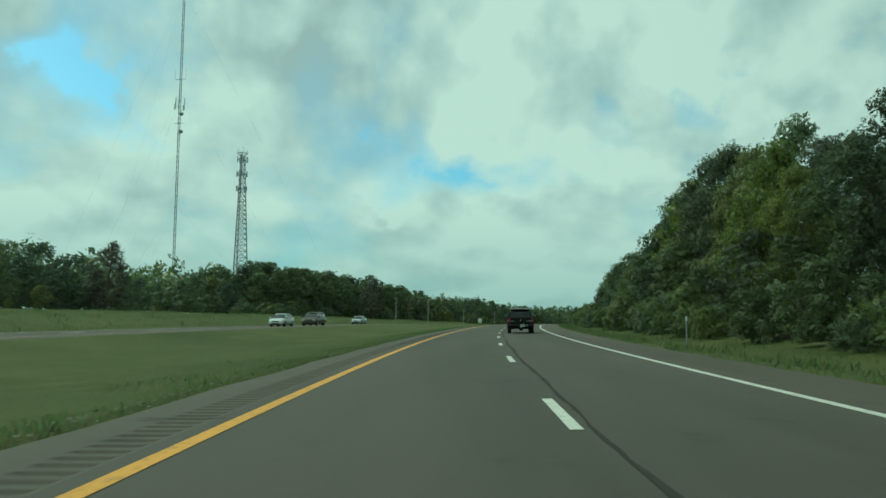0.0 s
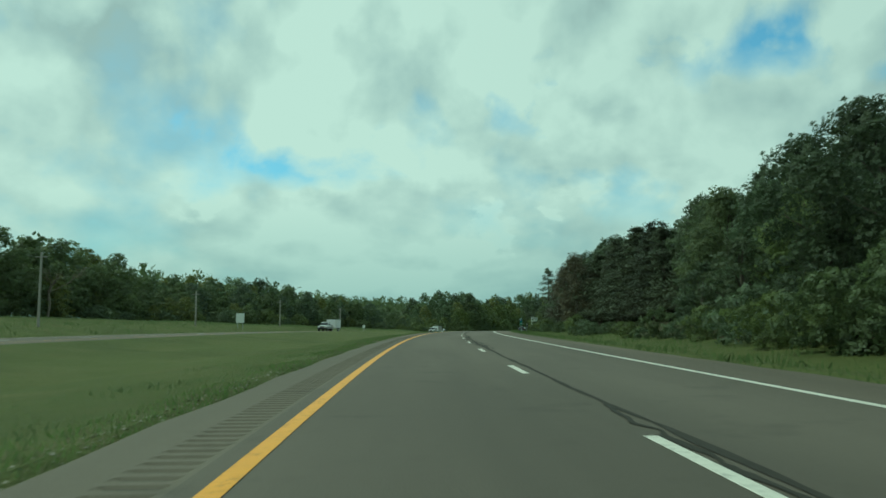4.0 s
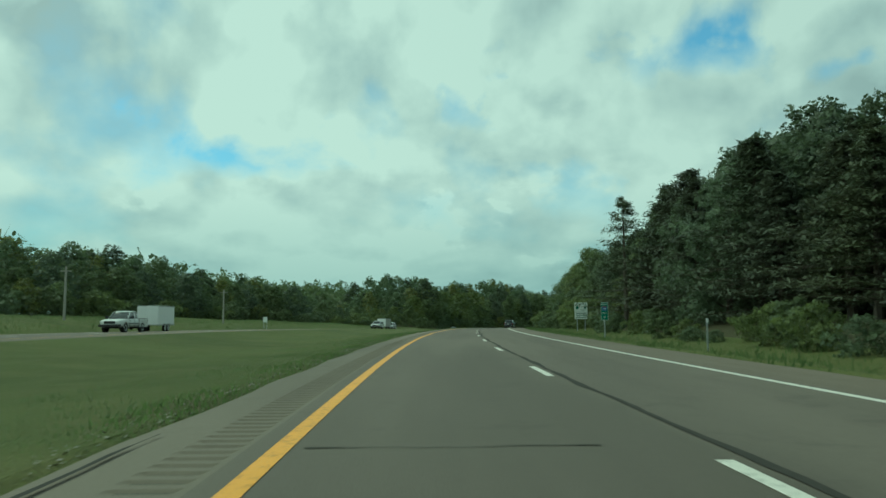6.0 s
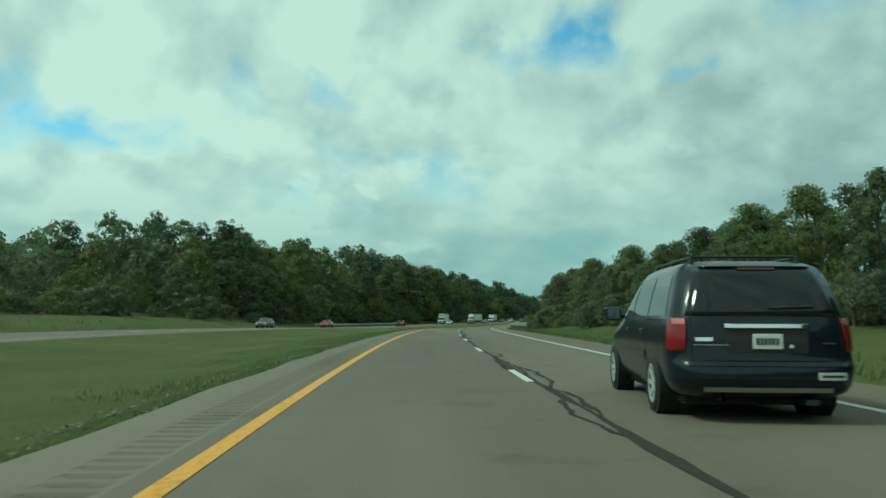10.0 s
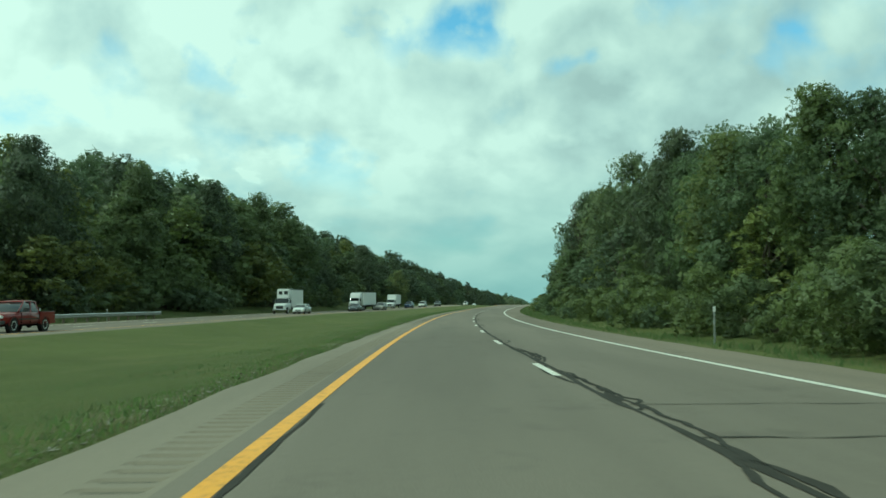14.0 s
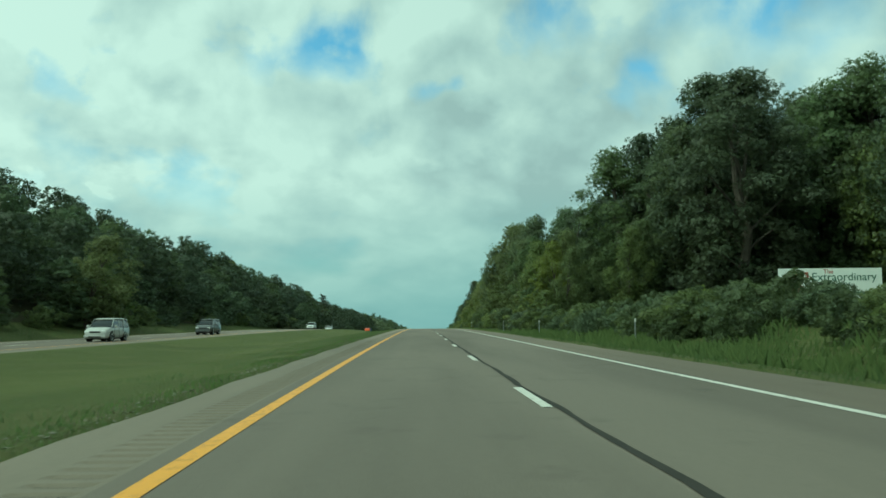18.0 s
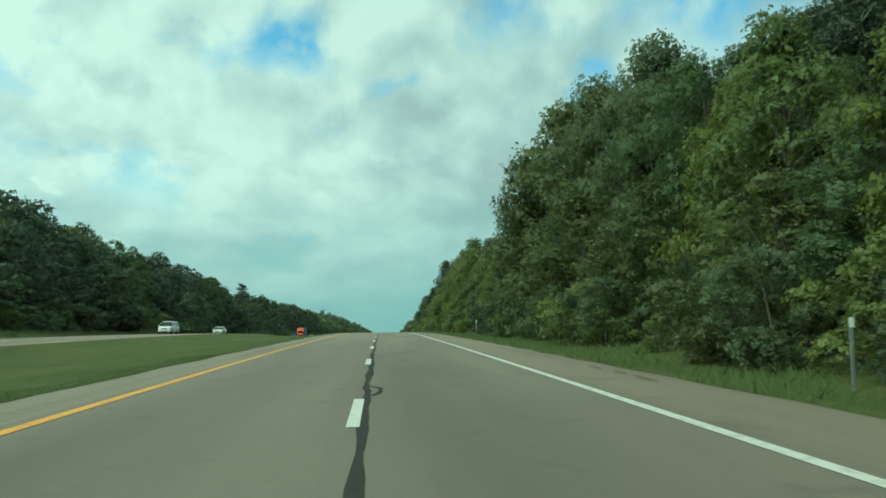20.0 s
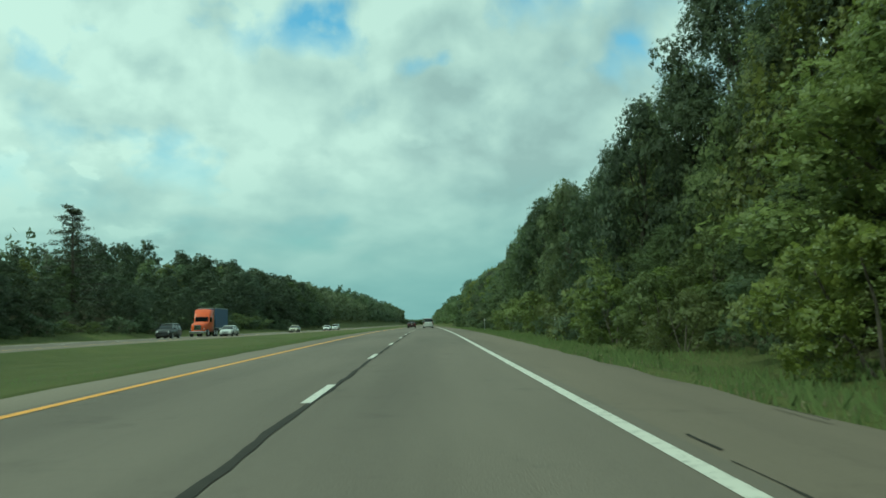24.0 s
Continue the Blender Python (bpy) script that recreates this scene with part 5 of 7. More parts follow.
def park_sign():
    ob = thing("roadside_sign", "white square sign with green trees and small writing on two posts", "sign", m=spot(347.5, 10.55))
    for x in (-0.35, 0.35):
        part("post", boxed(x - 0.04, x + 0.04, 0.0, 0.06, -0.3, 1.5, 0.008), GALV, ob)
    board = part("board", boxed(-0.58, 0.58, -0.025, 0.0, 1.05, 2.52, 0.02), SIGN_WHITE, ob)
    bm = bmesh.new()
    cone_tree(bm, -0.30, 1.98, 0.3, 0.34)
    cone_tree(bm, -0.40, 1.94, 0.2, 0.26)
    cone_tree(bm, 0.36, 1.98, 0.28, 0.34)
    part("tree_drawing", bm, SIGN_GREEN, board)
    part("stream_drawing", boxed(-0.12, 0.25, -0.031, -0.024, 1.86, 1.885), SIGN_DARK, board)
    part("stream_drawing", boxed(-0.02, 0.40, -0.031, -0.024, 1.82, 1.845), SIGN_DARK, board)
    part("writing_bar", boxed(-0.48, 0.48, -0.031, -0.024, 2.37, 2.43), SIGN_DARK, board)
    part("rule", boxed(-0.52, 0.52, -0.031, -0.024, 1.66, 1.68), SIGN_DARK, board)
    for z in (1.50, 1.34, 1.17):
        for x0, x1 in ((-0.45, -0.08), (-0.03, 0.12), (0.17, 0.46)):
            part("writing_bar", boxed(x0, x1, -0.031, -0.024, z, z + 0.06), SIGN_DARK, board)


park_sign()


def back_sign(st, off, w, z0, z1, label):
    ob = thing("road_sign", label, "sign", m=spot(st, off))
    for x in (-w * 0.3, w * 0.3):
        part("post", boxed(x - 0.04, x + 0.04, -0.03, 0.03, -0.3, z0 + 0.2, 0.006), GALV, ob)
    part("board", boxed(-w / 2, w / 2, -0.05, -0.03, z0, z1, 0.015), SIGN_WHITE, ob)


back_sign(318.5, -42, 1.35, 0.9, 2.4, "pale grey board of a road sign on posts")
back_sign(405, -40, 0.7, 1.0, 1.8, "small pale road sign on posts")


def billboard():
    """Two-post hoarding: a white poster on a frame with a red panel under it."""
    m = Matrix.Translation(Vector(xyz(851, 34.2, 0.0).tolist())) @ Matrix.Rotation(-float(np.interp(851, ST, HEAD)) + radians(-6), 4, "Z") @ Matrix.Diagonal((UNIT, UNIT, UNIT, 1))
    ob = thing("billboard", "white roadside billboard advertising berries over a red panel", "billboard", m=m)
    g = float(ground_h(851, 34.2))
    for x in (-3.2, 0.0, 3.2):
        part("post", boxed(x - 0.15, x + 0.15, 0.15, 0.45, g - 0.5, 5.3, 0.02), STEEL, ob)
    part("skirt", boxed(-3.9, 4.2, -0.05, 0.10, 1.75, 2.45, 0.02), BRICK_RED, ob, "faded red lower panel")
    face = part("poster", boxed(-4.35, 4.35, -0.10, 0.12, 2.4, 5.55, 0.02), SIGN_WHITE, ob, "white printed poster panel")
    part("trim", boxed(-4.38, 4.38, -0.12, -0.09, 2.36, 2.44), STEEL, face)
    letters("lettering", "The", 0.55, SIGN_RED, face, -0.15, -0.115, 5.08)
    letters("lettering", "Extraordinary", 0.98, SIGN_DARK, face, 1.15, -0.115, 4.48)
    letters("lettering", "Berry", 0.92, SIGN_DARK, face, 0.6, -0.115, 3.88)
    for z, spans in ((3.22, ((-1.6, -0.6), (-0.45, -0.3), (-0.1, 1.3), (1.5, 1.7), (1.9, 3.9))), (2.78, ((0.15, 1.6), (1.8, 2.1)))):
        for a, b in spans:
            part("writing_bar", boxed(a, b, -0.115, -0.098, z, z + 0.24), SIGN_DARK, face)
    part("logo_panel", boxed(-3.1, -1.85, -0.118, -0.098, 4.62, 5.22, 0.03), SIGN_RED, face)
    part("logo_bar", boxed(-2.95, -2.0, -0.124, -0.116, 4.8, 5.0), SIGN_WHITE, face)
    for x, z, r, mt in ((-3.65, 3.95, 0.55, BERRY_DARK), (-3.2, 4.15, 0.5, BERRY_DARK), (-3.7, 3.35, 0.55, BERRY_BLUE), (-2.75, 3.55, 0.58, BERRY_RED)):
        bm = bmesh.new()
        bmesh.ops.create_circle(bm, cap_ends=True, segments=24, radius=r, matrix=pose(x, -0.104 - 0.003 * len(face.children) / 10, z, 90, 0, 0))
        part("berry_drawing", bm, mt, face)
    part("berry_highlight", boxed(-3.8, -3.55, -0.14, -0.125, 3.45, 3.6, 0.05), SIGN_WHITE, face)
    part("skirt_mark", boxed(-0.6, 0.7, -0.07, -0.05, 2.12, 2.3), SIGN_WHITE, ob)
    part("skirt_mark", boxed(-3.6, -3.2, -0.07, -0.05, 1.95, 2.2), SIGN_WHITE, ob)


billboard()


# ---- masts ----
def guyed_mast():
    """Slim three-legged lattice mast with guys, dishes and whip aerials."""
    p = soil(279, -155)
    ob = thing("radio_mast", "very tall slim guyed steel radio mast with dishes", "mast", m=Matrix.Translation(Vector(p.tolist())))
    top, w = 124.0, 0.42
    leg = [(w * math.cos(a), w * math.sin(a)) for a in (0.3, 2.39, 4.49)]
    for x, y in leg:
        part("leg", rod((x, y, 0), (x, y, top), 0.13, 0.11, 6), STEEL, ob)
    bm = bmesh.new()
    for i in range(62):
        z = i * 2.0
        for k in range(3):
            a, b = leg[k], leg[(k + 1) % 3]
            limb(bm, (*a, z), (*b, z + 2.0), 0.05, 0.05, 4)
    part("bracing", bm, STEEL, ob)
    for i, z in enumerate((40, 80, 118)):
        for k in range(3):
            a = 0.3 + k * 2.094
            part("guy_wire", rod((0, 0, z), (math.cos(a) * (22 + z * 0.35), math.sin(a) * (22 + z * 0.35), 0), 0.012, 0.012, 4), STEEL, ob)
    for z, d, r in ((72.4, 0.9, 0.75), (66.0, 0.9, 0.75)):
        bm = bmesh.new()
        bmesh.ops.create_cone(bm, cap_ends=True, segments=20, radius1=r, radius2=r * 0.6, depth=0.5, matrix=pose(d, -0.4, z, 80, 0, 20))
        part("dish", bm, STEEL, ob)
    for z, n in ((75, 6), (77, 3)):
        for k in range(n):
            a = k * 6.283 / n
            part("panel_antenna", boxed(math.cos(a) * 1.7 - 0.15, math.cos(a) * 1.7 + 0.15, math.sin(a) * 1.7 - 0.1, math.sin(a) * 1.7 + 0.1, z - 1.1, z + 1.1, 0.03), SIGN_WHITE, ob)
    for z in (75, 85.0, 69):
        part("arm", rod((-1.9, 0.2, z), (1.9, -0.2, z), 0.07, 0.07, 6), STEEL, ob)
    for x in (-1.9, 1.9):
        part("whip_aerial", rod((x, 0, 85.0), (x, 0, 89), 0.05, 0.03, 6), STEEL, ob)


def lattice_tower():
    """Self-supporting three-legged tower with antenna platforms."""
    p = soil(346, -174)
    ob = thing("cell_tower", "tapered steel lattice tower with rings of panel antennas", "tower", m=Matrix.Translation(Vector(p.tolist())))
    top, w0, w1 = 74.0, 4.6, 1.0
    ang = (0.5, 2.594, 4.689)
    at_z = lambda k, z: (math.cos(ang[k]) * (w0 + (w1 - w0) * z / top), math.sin(ang[k]) * (w0 + (w1 - w0) * z / top), z)
    for k in range(3):
        part("leg", rod(at_z(k, 0), at_z(k, top), 0.30, 0.2, 8), STEEL, ob)
    bm = bmesh.new()
    z, step = 0.0, 4.2
    while z < top - 1:
        z2 = min(top, z + step)
        for k in range(3):
            limb(bm, at_z(k, z), at_z((k + 1) % 3, z2), 0.10, 0.10, 5)
            limb(bm, at_z((k + 1) % 3, z), at_z(k, z2), 0.10, 0.10, 5)
            limb(bm, at_z(k, z2), at_z((k + 1) % 3, z2), 0.09, 0.09, 5)
        z, step = z2, max(2.0, step * 0.95)
    part("bracing", bm, STEEL, ob)
    for z in (58.5, 65.0, 71.5):
        ring = part("antenna_platform", rod((0, 0, z - 0.15), (0, 0, z + 0.15), 1.9, 1.9, 12), STEEL, ob)
        for k in range(9):
            a = k * 0.698 + z
            part("panel_antenna", boxed(math.cos(a) * 2.2 - 0.16, math.cos(a) * 2.2 + 0.16, math.sin(a) * 2.2 - 0.16, math.sin(a) * 2.2 + 0.16, z - 1.1, z + 1.3, 0.04), SIGN_WHITE if k % 2 else STEEL, ring)
    part("top_frame", rod((0, 0, 74.0), (0, 0, 74.4), 2.3, 2.3, 12), STEEL, ob)
    for k in range(6):
        a = k * 1.047
        part("whip_aerial", rod((math.cos(a) * 2.2, math.sin(a) * 2.2, 74), (math.cos(a) * 2.4, math.sin(a) * 2.4, 76.3), 0.08, 0.05, 6), STEEL, ob)
    part("lightning_rod", rod((0, 0, 74), (0, 0, 78), 0.07, 0.03, 6), STEEL, ob)


guyed_mast()
lattice_tower()


# ---- vehicles: +y is forward, built at full size and set on the lanes ----
GLASS = surface("tinted_glass", lambda n: n.mix(n.noise(at(n), 1.0), (0.006, 0.008, 0.009), (0.012, 0.015, 0.016)), 0.07, spec=0.45)
TYRE = plain("tyre_rubber", (0.018, 0.018, 0.018), 0.85)
RIM = plain("alloy_rim", (0.62, 0.63, 0.63), 0.28, 0.35, 0.06)
CHROME = plain("chrome", (0.70, 0.71, 0.71), 0.15, 1.0, 0.05)
TRIM = plain("black_plastic", (0.022, 0.022, 0.023), 0.6)
UNDER = plain("dark_underbody", (0.012, 0.012, 0.012), 0.9)
LENS_RED = surface("red_lamp_lens", lambda n: n.mix(n.noise(at(n), 8.0), (0.12, 0.005, 0.009), (0.22, 0.012, 0.016)), 0.18)
LENS_CLEAR = plain("clear_lamp_lens", (0.75, 0.76, 0.74), 0.12)
MIRROR = plain("mirror_glass", (0.22, 0.23, 0.23), 0.05, 1.0, 0.05)
LENS_PINK = plain("pale_red_lens", (0.42, 0.16, 0.16), 0.2)
LENS_DARK = plain("unlit_red_lens", (0.07, 0.008, 0.01), 0.25)
PLATE = plain("plate_white", (0.72, 0.72, 0.70), 0.45)
CANVAS = plain("white_box_panel", (0.70, 0.71, 0.70), 0.55, 0, 0.06)
GREY_BOX = plain("grey_trailer_panel", (0.27, 0.265, 0.245), 0.5, 0, 0.1)
paints = {}


def paint(colour):
    """Clear-coated car paint."""
    if colour not in paints:
        m = surface("car_paint", lambda n: n.mix(n.noise(at(n), 2.0, 3.0), tuple(c * 0.9 for c in colour), tuple(min(1, c * 1.1) for c in colour)), 0.30, 0.0, spec=0.18)
        b = [k for k in m.node_tree.nodes if k.type == "BSDF_PRINCIPLED"][0]
        b.inputs["Coat Weight"].default_value = 0.5
        b.inputs["Coat Roughness"].default_value = 0.04
        paints[colour] = m
    return paints[colour]


def loft(stations, crown=0.03):
    """A rounded shell through stations (y, half width, bottom, top)."""
    bm = bmesh.new()
    rings = []
    for y, w, z0, z1 in stations:
        r = min(0.16, (z1 - z0) * 0.3)
        half = [(0.0, z0), (w * 0.82, z0), (w * 0.95, z0 + r * 0.5), (w, z0 + (z1 - z0) * 0.38), (w * 0.995, z0 + (z1 - z0) * 0.62), (w * 0.965, z1 - r * 0.45), (w * 0.90, z1 - r * 0.1), (w * 0.7, z1 + crown * 0.5), (0.0, z1 + crown)]
        pts = half + [(-x, z) for x, z in reversed(half[1:-1])]
        rings.append([bm.verts.new((x, y, z)) for x, z in pts])
    n = len(rings[0])
    for a, b in zip(rings, rings[1:]):
        for i in range(n):
            bm.faces.new((a[i], b[i], b[(i + 1) % n], a[(i + 1) % n]))
    bm.faces.new(rings[0])
    bm.faces.new(list(reversed(rings[-1])))
    bmesh.ops.recalc_face_normals(bm, faces=bm.faces)
    return bm


def bar(bm, a, b, w, out):
    """A flat strip from a to b, w wide, lifted by out."""
    a, b, out = Vector(a), Vector(b), Vector(out)
    s = (b - a).cross(out).normalized() * w / 2
    lo = [bm.verts.new(p) for p in (a - s, a + s, b + s, b - s)]
    hi = [bm.verts.new(p + out) for p in (a - s, a + s, b + s, b - s)]
    bm.faces.new(hi)
    for i in range(4):
        bm.faces.new((lo[i], lo[(i + 1) % 4], hi[(i + 1) % 4], hi[i]))


def wheel(parent, x, y, r, width):
    """Tyre with a rim; the rim's face is set in from the tyre's side."""
    s = 1 if x > 0 else -1
    bm = bmesh.new()
    prof = ((0.0, r * 0.70), (0.0, r * 0.90), (width * 0.12, r * 0.985), (width * 0.3, r), (width * 0.7, r), (width * 0.88, r * 0.985), (width, r * 0.90), (width, r * 0.70))
    rings = [[bm.verts.new((x - s * d, y + math.cos(2 * math.pi * i / 28) * q, r + math.sin(2 * math.pi * i / 28) * q)) for i in range(28)] for d, q in prof]
    for a, b in zip(rings, rings[1:]):
        for i in range(28):
            bm.faces.new((a[i], a[(i + 1) % 28], b[(i + 1) % 28], b[i]))
    bmesh.ops.recalc_face_normals(bm, faces=bm.faces)
    wh = part("wheel", bm, TYRE, parent, smooth=True)
    bm = bmesh.new()
    disc_y(bm, x - s * 0.008, y, r, r * 0.58, r * 0.71, x - s * 0.05, 28)
    disc_y(bm, x - s * 0.02, y, r, 0.0005, r * 0.2, x - s * 0.06, 14)
    for k in range(7):
        a = k * 2 * math.pi / 7
        c, q = math.cos(a), math.sin(a)
        bar(bm, (x - s * 0.045, y + c * r * 0.1, r + q * r * 0.1), (x - s * 0.03, y + c * r * 0.62, r + q * r * 0.62), r * 0.16, (s * 0.022, 0, 0))
    part("rim", bm, RIM, wh, "silver spoked alloy rim")
    bm = bmesh.new()
    disc_y(bm, x - s * 0.075, y, r, 0.0005, r * 0.62, x - s * 0.085, 20)
    part("brake_disc", bm, UNDER, wh)
    return wh


def arch(parent, x, y, r):
    """Dark wheel housing, a shallow drum just inside the body's side."""
    s = 1 if x > 0 else -1
    bm = bmesh.new()
    disc_y(bm, x + s * 0.004, y, r * 1.02, 0.0005, r * 1.17, x - s * 0.25, 26)
    part("wheel_arch", bm, UNDER, parent)


def cabin(parent, mat, belt, top, rear, front, wb, wt, pillars):
    """Glasshouse: rear and front are (y at belt, y at roof); pillars are fractions along the side."""
    bm = bmesh.new()
    lo = [(-wb, rear[0]), (wb, rear[0]), (wb, front[0]), (-wb, front[0])]
    hi = [(-wt, rear[1]), (wt, rear[1]), (wt, front[1]), (-wt, front[1])]
    a = [bm.verts.new((x, y, belt - 0.02)) for x, y in lo]
    b = [bm.verts.new((x, y, top)) for x, y in hi]
    for i in range(4):
        bm.faces.new((a[i], a[(i + 1) % 4], b[(i + 1) % 4], b[i]))
    bm.faces.new(b)
    vert = [e for e in bm.edges if abs(e.verts[0].co.z - e.verts[1].co.z) > 0.1]
    bmesh.ops.bevel(bm, geom=vert, offset=0.07, segments=3, affect="EDGES", profile=0.6)
    part("window_glass", bm, GLASS, parent, "dark tinted window glass", True)
    bm = loft([(hi[0][1] - 0.06, wt * 0.80, top - 0.03, top + 0.0), (hi[0][1] + 0.02, wt * 1.01, top - 0.05, top + 0.03), (hi[0][1] + 0.4, wt * 1.04, top - 0.05, top + 0.055), ((hi[0][1] + hi[2][1]) / 2, wt * 1.045, top - 0.05, top + 0.065),
               (hi[2][1] - 0.35, wt * 1.03, top - 0.05, top + 0.045), (hi[2][1] + 0.05, wt * 0.98, top - 0.05, top + 0.0)], 0.02)
    part("roof", bm, mat, parent, "", True)
    for s in (-1, 1):
        for f, w in pillars:
            y0, y1 = rear[0] + (front[0] - rear[0]) * f, rear[1] + (front[1] - rear[1]) * f
            k = 0.985 if f in (0.0, 1.0) else 1.0
            bm = bmesh.new()
            bar(bm, (s * wb * k, y0, belt - 0.03), (s * wt * k, y1, top), w, (s * 0.018, 0, 0.006))
            part("pillar", bm, mat, parent)
    return hi


def plate(parent, x, y, z, s=-1):
    p = part("number_plate", boxed(x - 0.155, x + 0.155, min(y, y + s * 0.015), max(y, y + s * 0.015), z - 0.08, z + 0.08, 0.006), PLATE, parent)
    yy = y + s * 0.019
    for k in range(6):
        part("plate_bar", boxed(x - 0.12 + k * 0.041, x - 0.09 + k * 0.041, min(yy, yy + 0.004), max(yy, yy + 0.004), z - 0.035, z + 0.035), BERRY_DARK, p)


def mirrors(parent, mat, w, y, z, k=1.0):
    for s in (-1, 1):
        m = part("door_mirror", box(boxed(min(s * w, s * (w + 0.10)), max(s * w, s * (w + 0.10)), y - 0.02, y + 0.04, z - 0.02, z + 0.02), min(s * (w + 0.08), s * (w + 0.28 * k)), max(s * (w + 0.08), s * (w + 0.28 * k)), y - 0.05, y + 0.07, z - 0.06, z + 0.13 * k, 0.03), mat, parent)
        part("mirror_glass", boxed(min(s * (w + 0.10), s * (w + 0.26 * k)), max(s * (w + 0.10), s * (w + 0.26 * k)), y - 0.058, y - 0.05, z - 0.04, z + 0.11 * k, 0.002), MIRROR, m)


def sides(parent, mat, w, seams, z0, z1, handles, zh, mould=None):
    """Door gaps, handles and rubbing strips on both flanks."""
    for s in (-1, 1):
        for y in seams:
            part("door_gap", boxed(min(s * w * 0.94, s * (w + 0.003)), max(s * w * 0.94, s * (w + 0.003)), y - 0.006, y + 0.006, z0, z1), UNDER, parent)
        for y in handles:
            part("door_handle", boxed(min(s * w * 0.98, s * (w + 0.03)), max(s * w * 0.98, s * (w + 0.03)), y - 0.1, y + 0.1, zh - 0.02, zh + 0.02, 0.012), mat, parent)
        if mould:
            part("rubbing_strip", boxed(min(s * w * 0.98, s * (w + 0.016)), max(s * w * 0.98, s * (w + 0.016)), mould[0], mould[1], mould[2] - 0.035, mould[2] + 0.035, 0.01), TRIM, parent)


def base_car(name, label, colour, m, spec):
    """A car from a table: length, width, belt, roof, bonnet and boot heights, cabin ends, wheels."""
    L, W, belt, roof, nose, tail, rear, front, wb, r = spec["L"], spec["W"] / 2, spec["belt"], spec["roof"], spec["nose"], spec["tail"], spec["rear"], spec["front"], spec["wb"], spec["r"]
    ob = thing(name, label, spec["category"], "traffic", m=m)
    mat = paint(colour)
    h, low = L / 2, 0.24
    st = [(-h, W * 0.80, low + 0.16, tail - 0.16), (-h + 0.06, W * 0.90, low + 0.06, tail - 0.06), (-h + 0.25, W * 0.97, low, tail), (rear[0], W, low, max(tail, belt) - 0.01), ((rear[0] + front[0]) / 2, W, low, belt),
          (front[0], W * 0.995, low, belt - 0.01), (front[0] + 0.15, W * 0.985, low, nose + 0.05), ((front[0] + h) / 2, W * 0.975, low, nose), (h - 0.25, W * 0.93, low, nose - 0.10), (h - 0.06, W * 0.84, low + 0.06, nose - 0.22), (h, W * 0.74, low + 0.12, nose - 0.30)]
    part("body", loft(st), mat, ob, "", True)
    part("underbody", boxed(-W * 0.8, W * 0.8, -h + 0.3, h - 0.3, 0.16, low + 0.05, 0.03), UNDER, ob)
    cabin(ob, mat, belt, roof - 0.06, rear, front, W * 0.93, W * spec.get("tumble", 0.78), spec.get("pillars", ((0.0, 0.13), (0.45, 0.08), (1.0, 0.07))))
    for s in (-1, 1):
        for y in (spec.get("axle", 0.0) - wb / 2, spec.get("axle", 0.0) + wb / 2):
            arch(ob, s * (W - 0.012), y, r)
            wheel(ob, s * (W + 0.008), y, r, 0.2)
    tz = spec.get("light", tail - 0.2)
    for s in (-1, 1):
        a, b = sorted((s * W * 0.94, s * W * (0.62 if spec.get("wide_light") else 0.76)))
        part("tail_light", boxed(a, b, -h - 0.012, -h + 0.14, tz - spec.get("light_h", 0.09), tz + spec.get("light_h", 0.09), 0.03), LENS_RED, ob, "red tail light")
        a, b = sorted((s * W * 0.86, s * W * 0.50))
        part("headlight", boxed(a, b, h - 0.18, h - 0.045, nose - 0.34, nose - 0.19, 0.03), LENS_CLEAR, ob, "clear headlight")
    part("grille", boxed(-W * 0.45, W * 0.45, h - 0.05, h + 0.012, nose - 0.36, nose - 0.23, 0.02), TRIM, ob)
    part("front_bumper", boxed(-W * 0.88, W * 0.88, h - 0.16, h + 0.05, low + 0.06, low + 0.26, 0.05), mat, ob)
    part("lower_grille", boxed(-W * 0.5, W * 0.5, h + 0.03, h + 0.056, low + 0.08, low + 0.17, 0.01), TRIM, ob)
    part("rear_bumper", boxed(-W * 0.93, W * 0.93, -h - 0.06, -h + 0.22, low + 0.05, low + 0.30, 0.05), spec.get("bumper", mat), ob)
    plate(ob, 0, -h + spec.get("plate_in", 0.0) - 0.005, spec.get("plate", tail - 0.22))
    mirrors(ob, mat, W * 0.97, front[0] - 0.35, belt + 0.05)
    sides(ob, mat, W, spec.get("seams", (-0.2, 0.75)), low + 0.08, belt - 0.06, spec.get("handles", (-0.05, -0.9)), belt - 0.16, spec.get("mould"))
    return ob


SEDAN = dict(L=4.65, W=1.80, belt=0.93, roof=1.46, nose=0.86, tail=1.0, rear=(-1.75, -1.05), front=(1.35, 0.45), wb=2.68, r=0.32, category="car", plate=0.83, wide_light=True)
SUV = dict(L=4.75, W=1.86, belt=1.08, roof=1.78, nose=1.02, tail=1.10, rear=(-2.22, -2.0), front=(1.35, 0.62), wb=2.75, r=0.37, category="car", light_h=0.14, pillars=((0.0, 0.14), (0.28, 0.10), (0.6, 0.09), (1.0, 0.08)), seams=(-1.0, -0.1, 0.85), handles=(-0.85, 0.0), plate=0.9)
MINIVAN = dict(L=5.09, W=1.98, belt=1.08, roof=1.75, nose=0.95, tail=1.08, rear=(-2.42, -2.14), front=(1.75, 0.72), wb=3.03, r=0.335, axle=0.07, category="minivan", light=0.98, light_h=0.19, tumble=0.80, pillars=((0.0, 0.2), (0.33, 0.07), (0.64, 0.07), (1.0, 0.08)),
               seams=(-1.35, -0.15, 0.95), handles=(-1.1, 0.1), plate=0.87, mould=(-1.2, 1.3, 0.62))


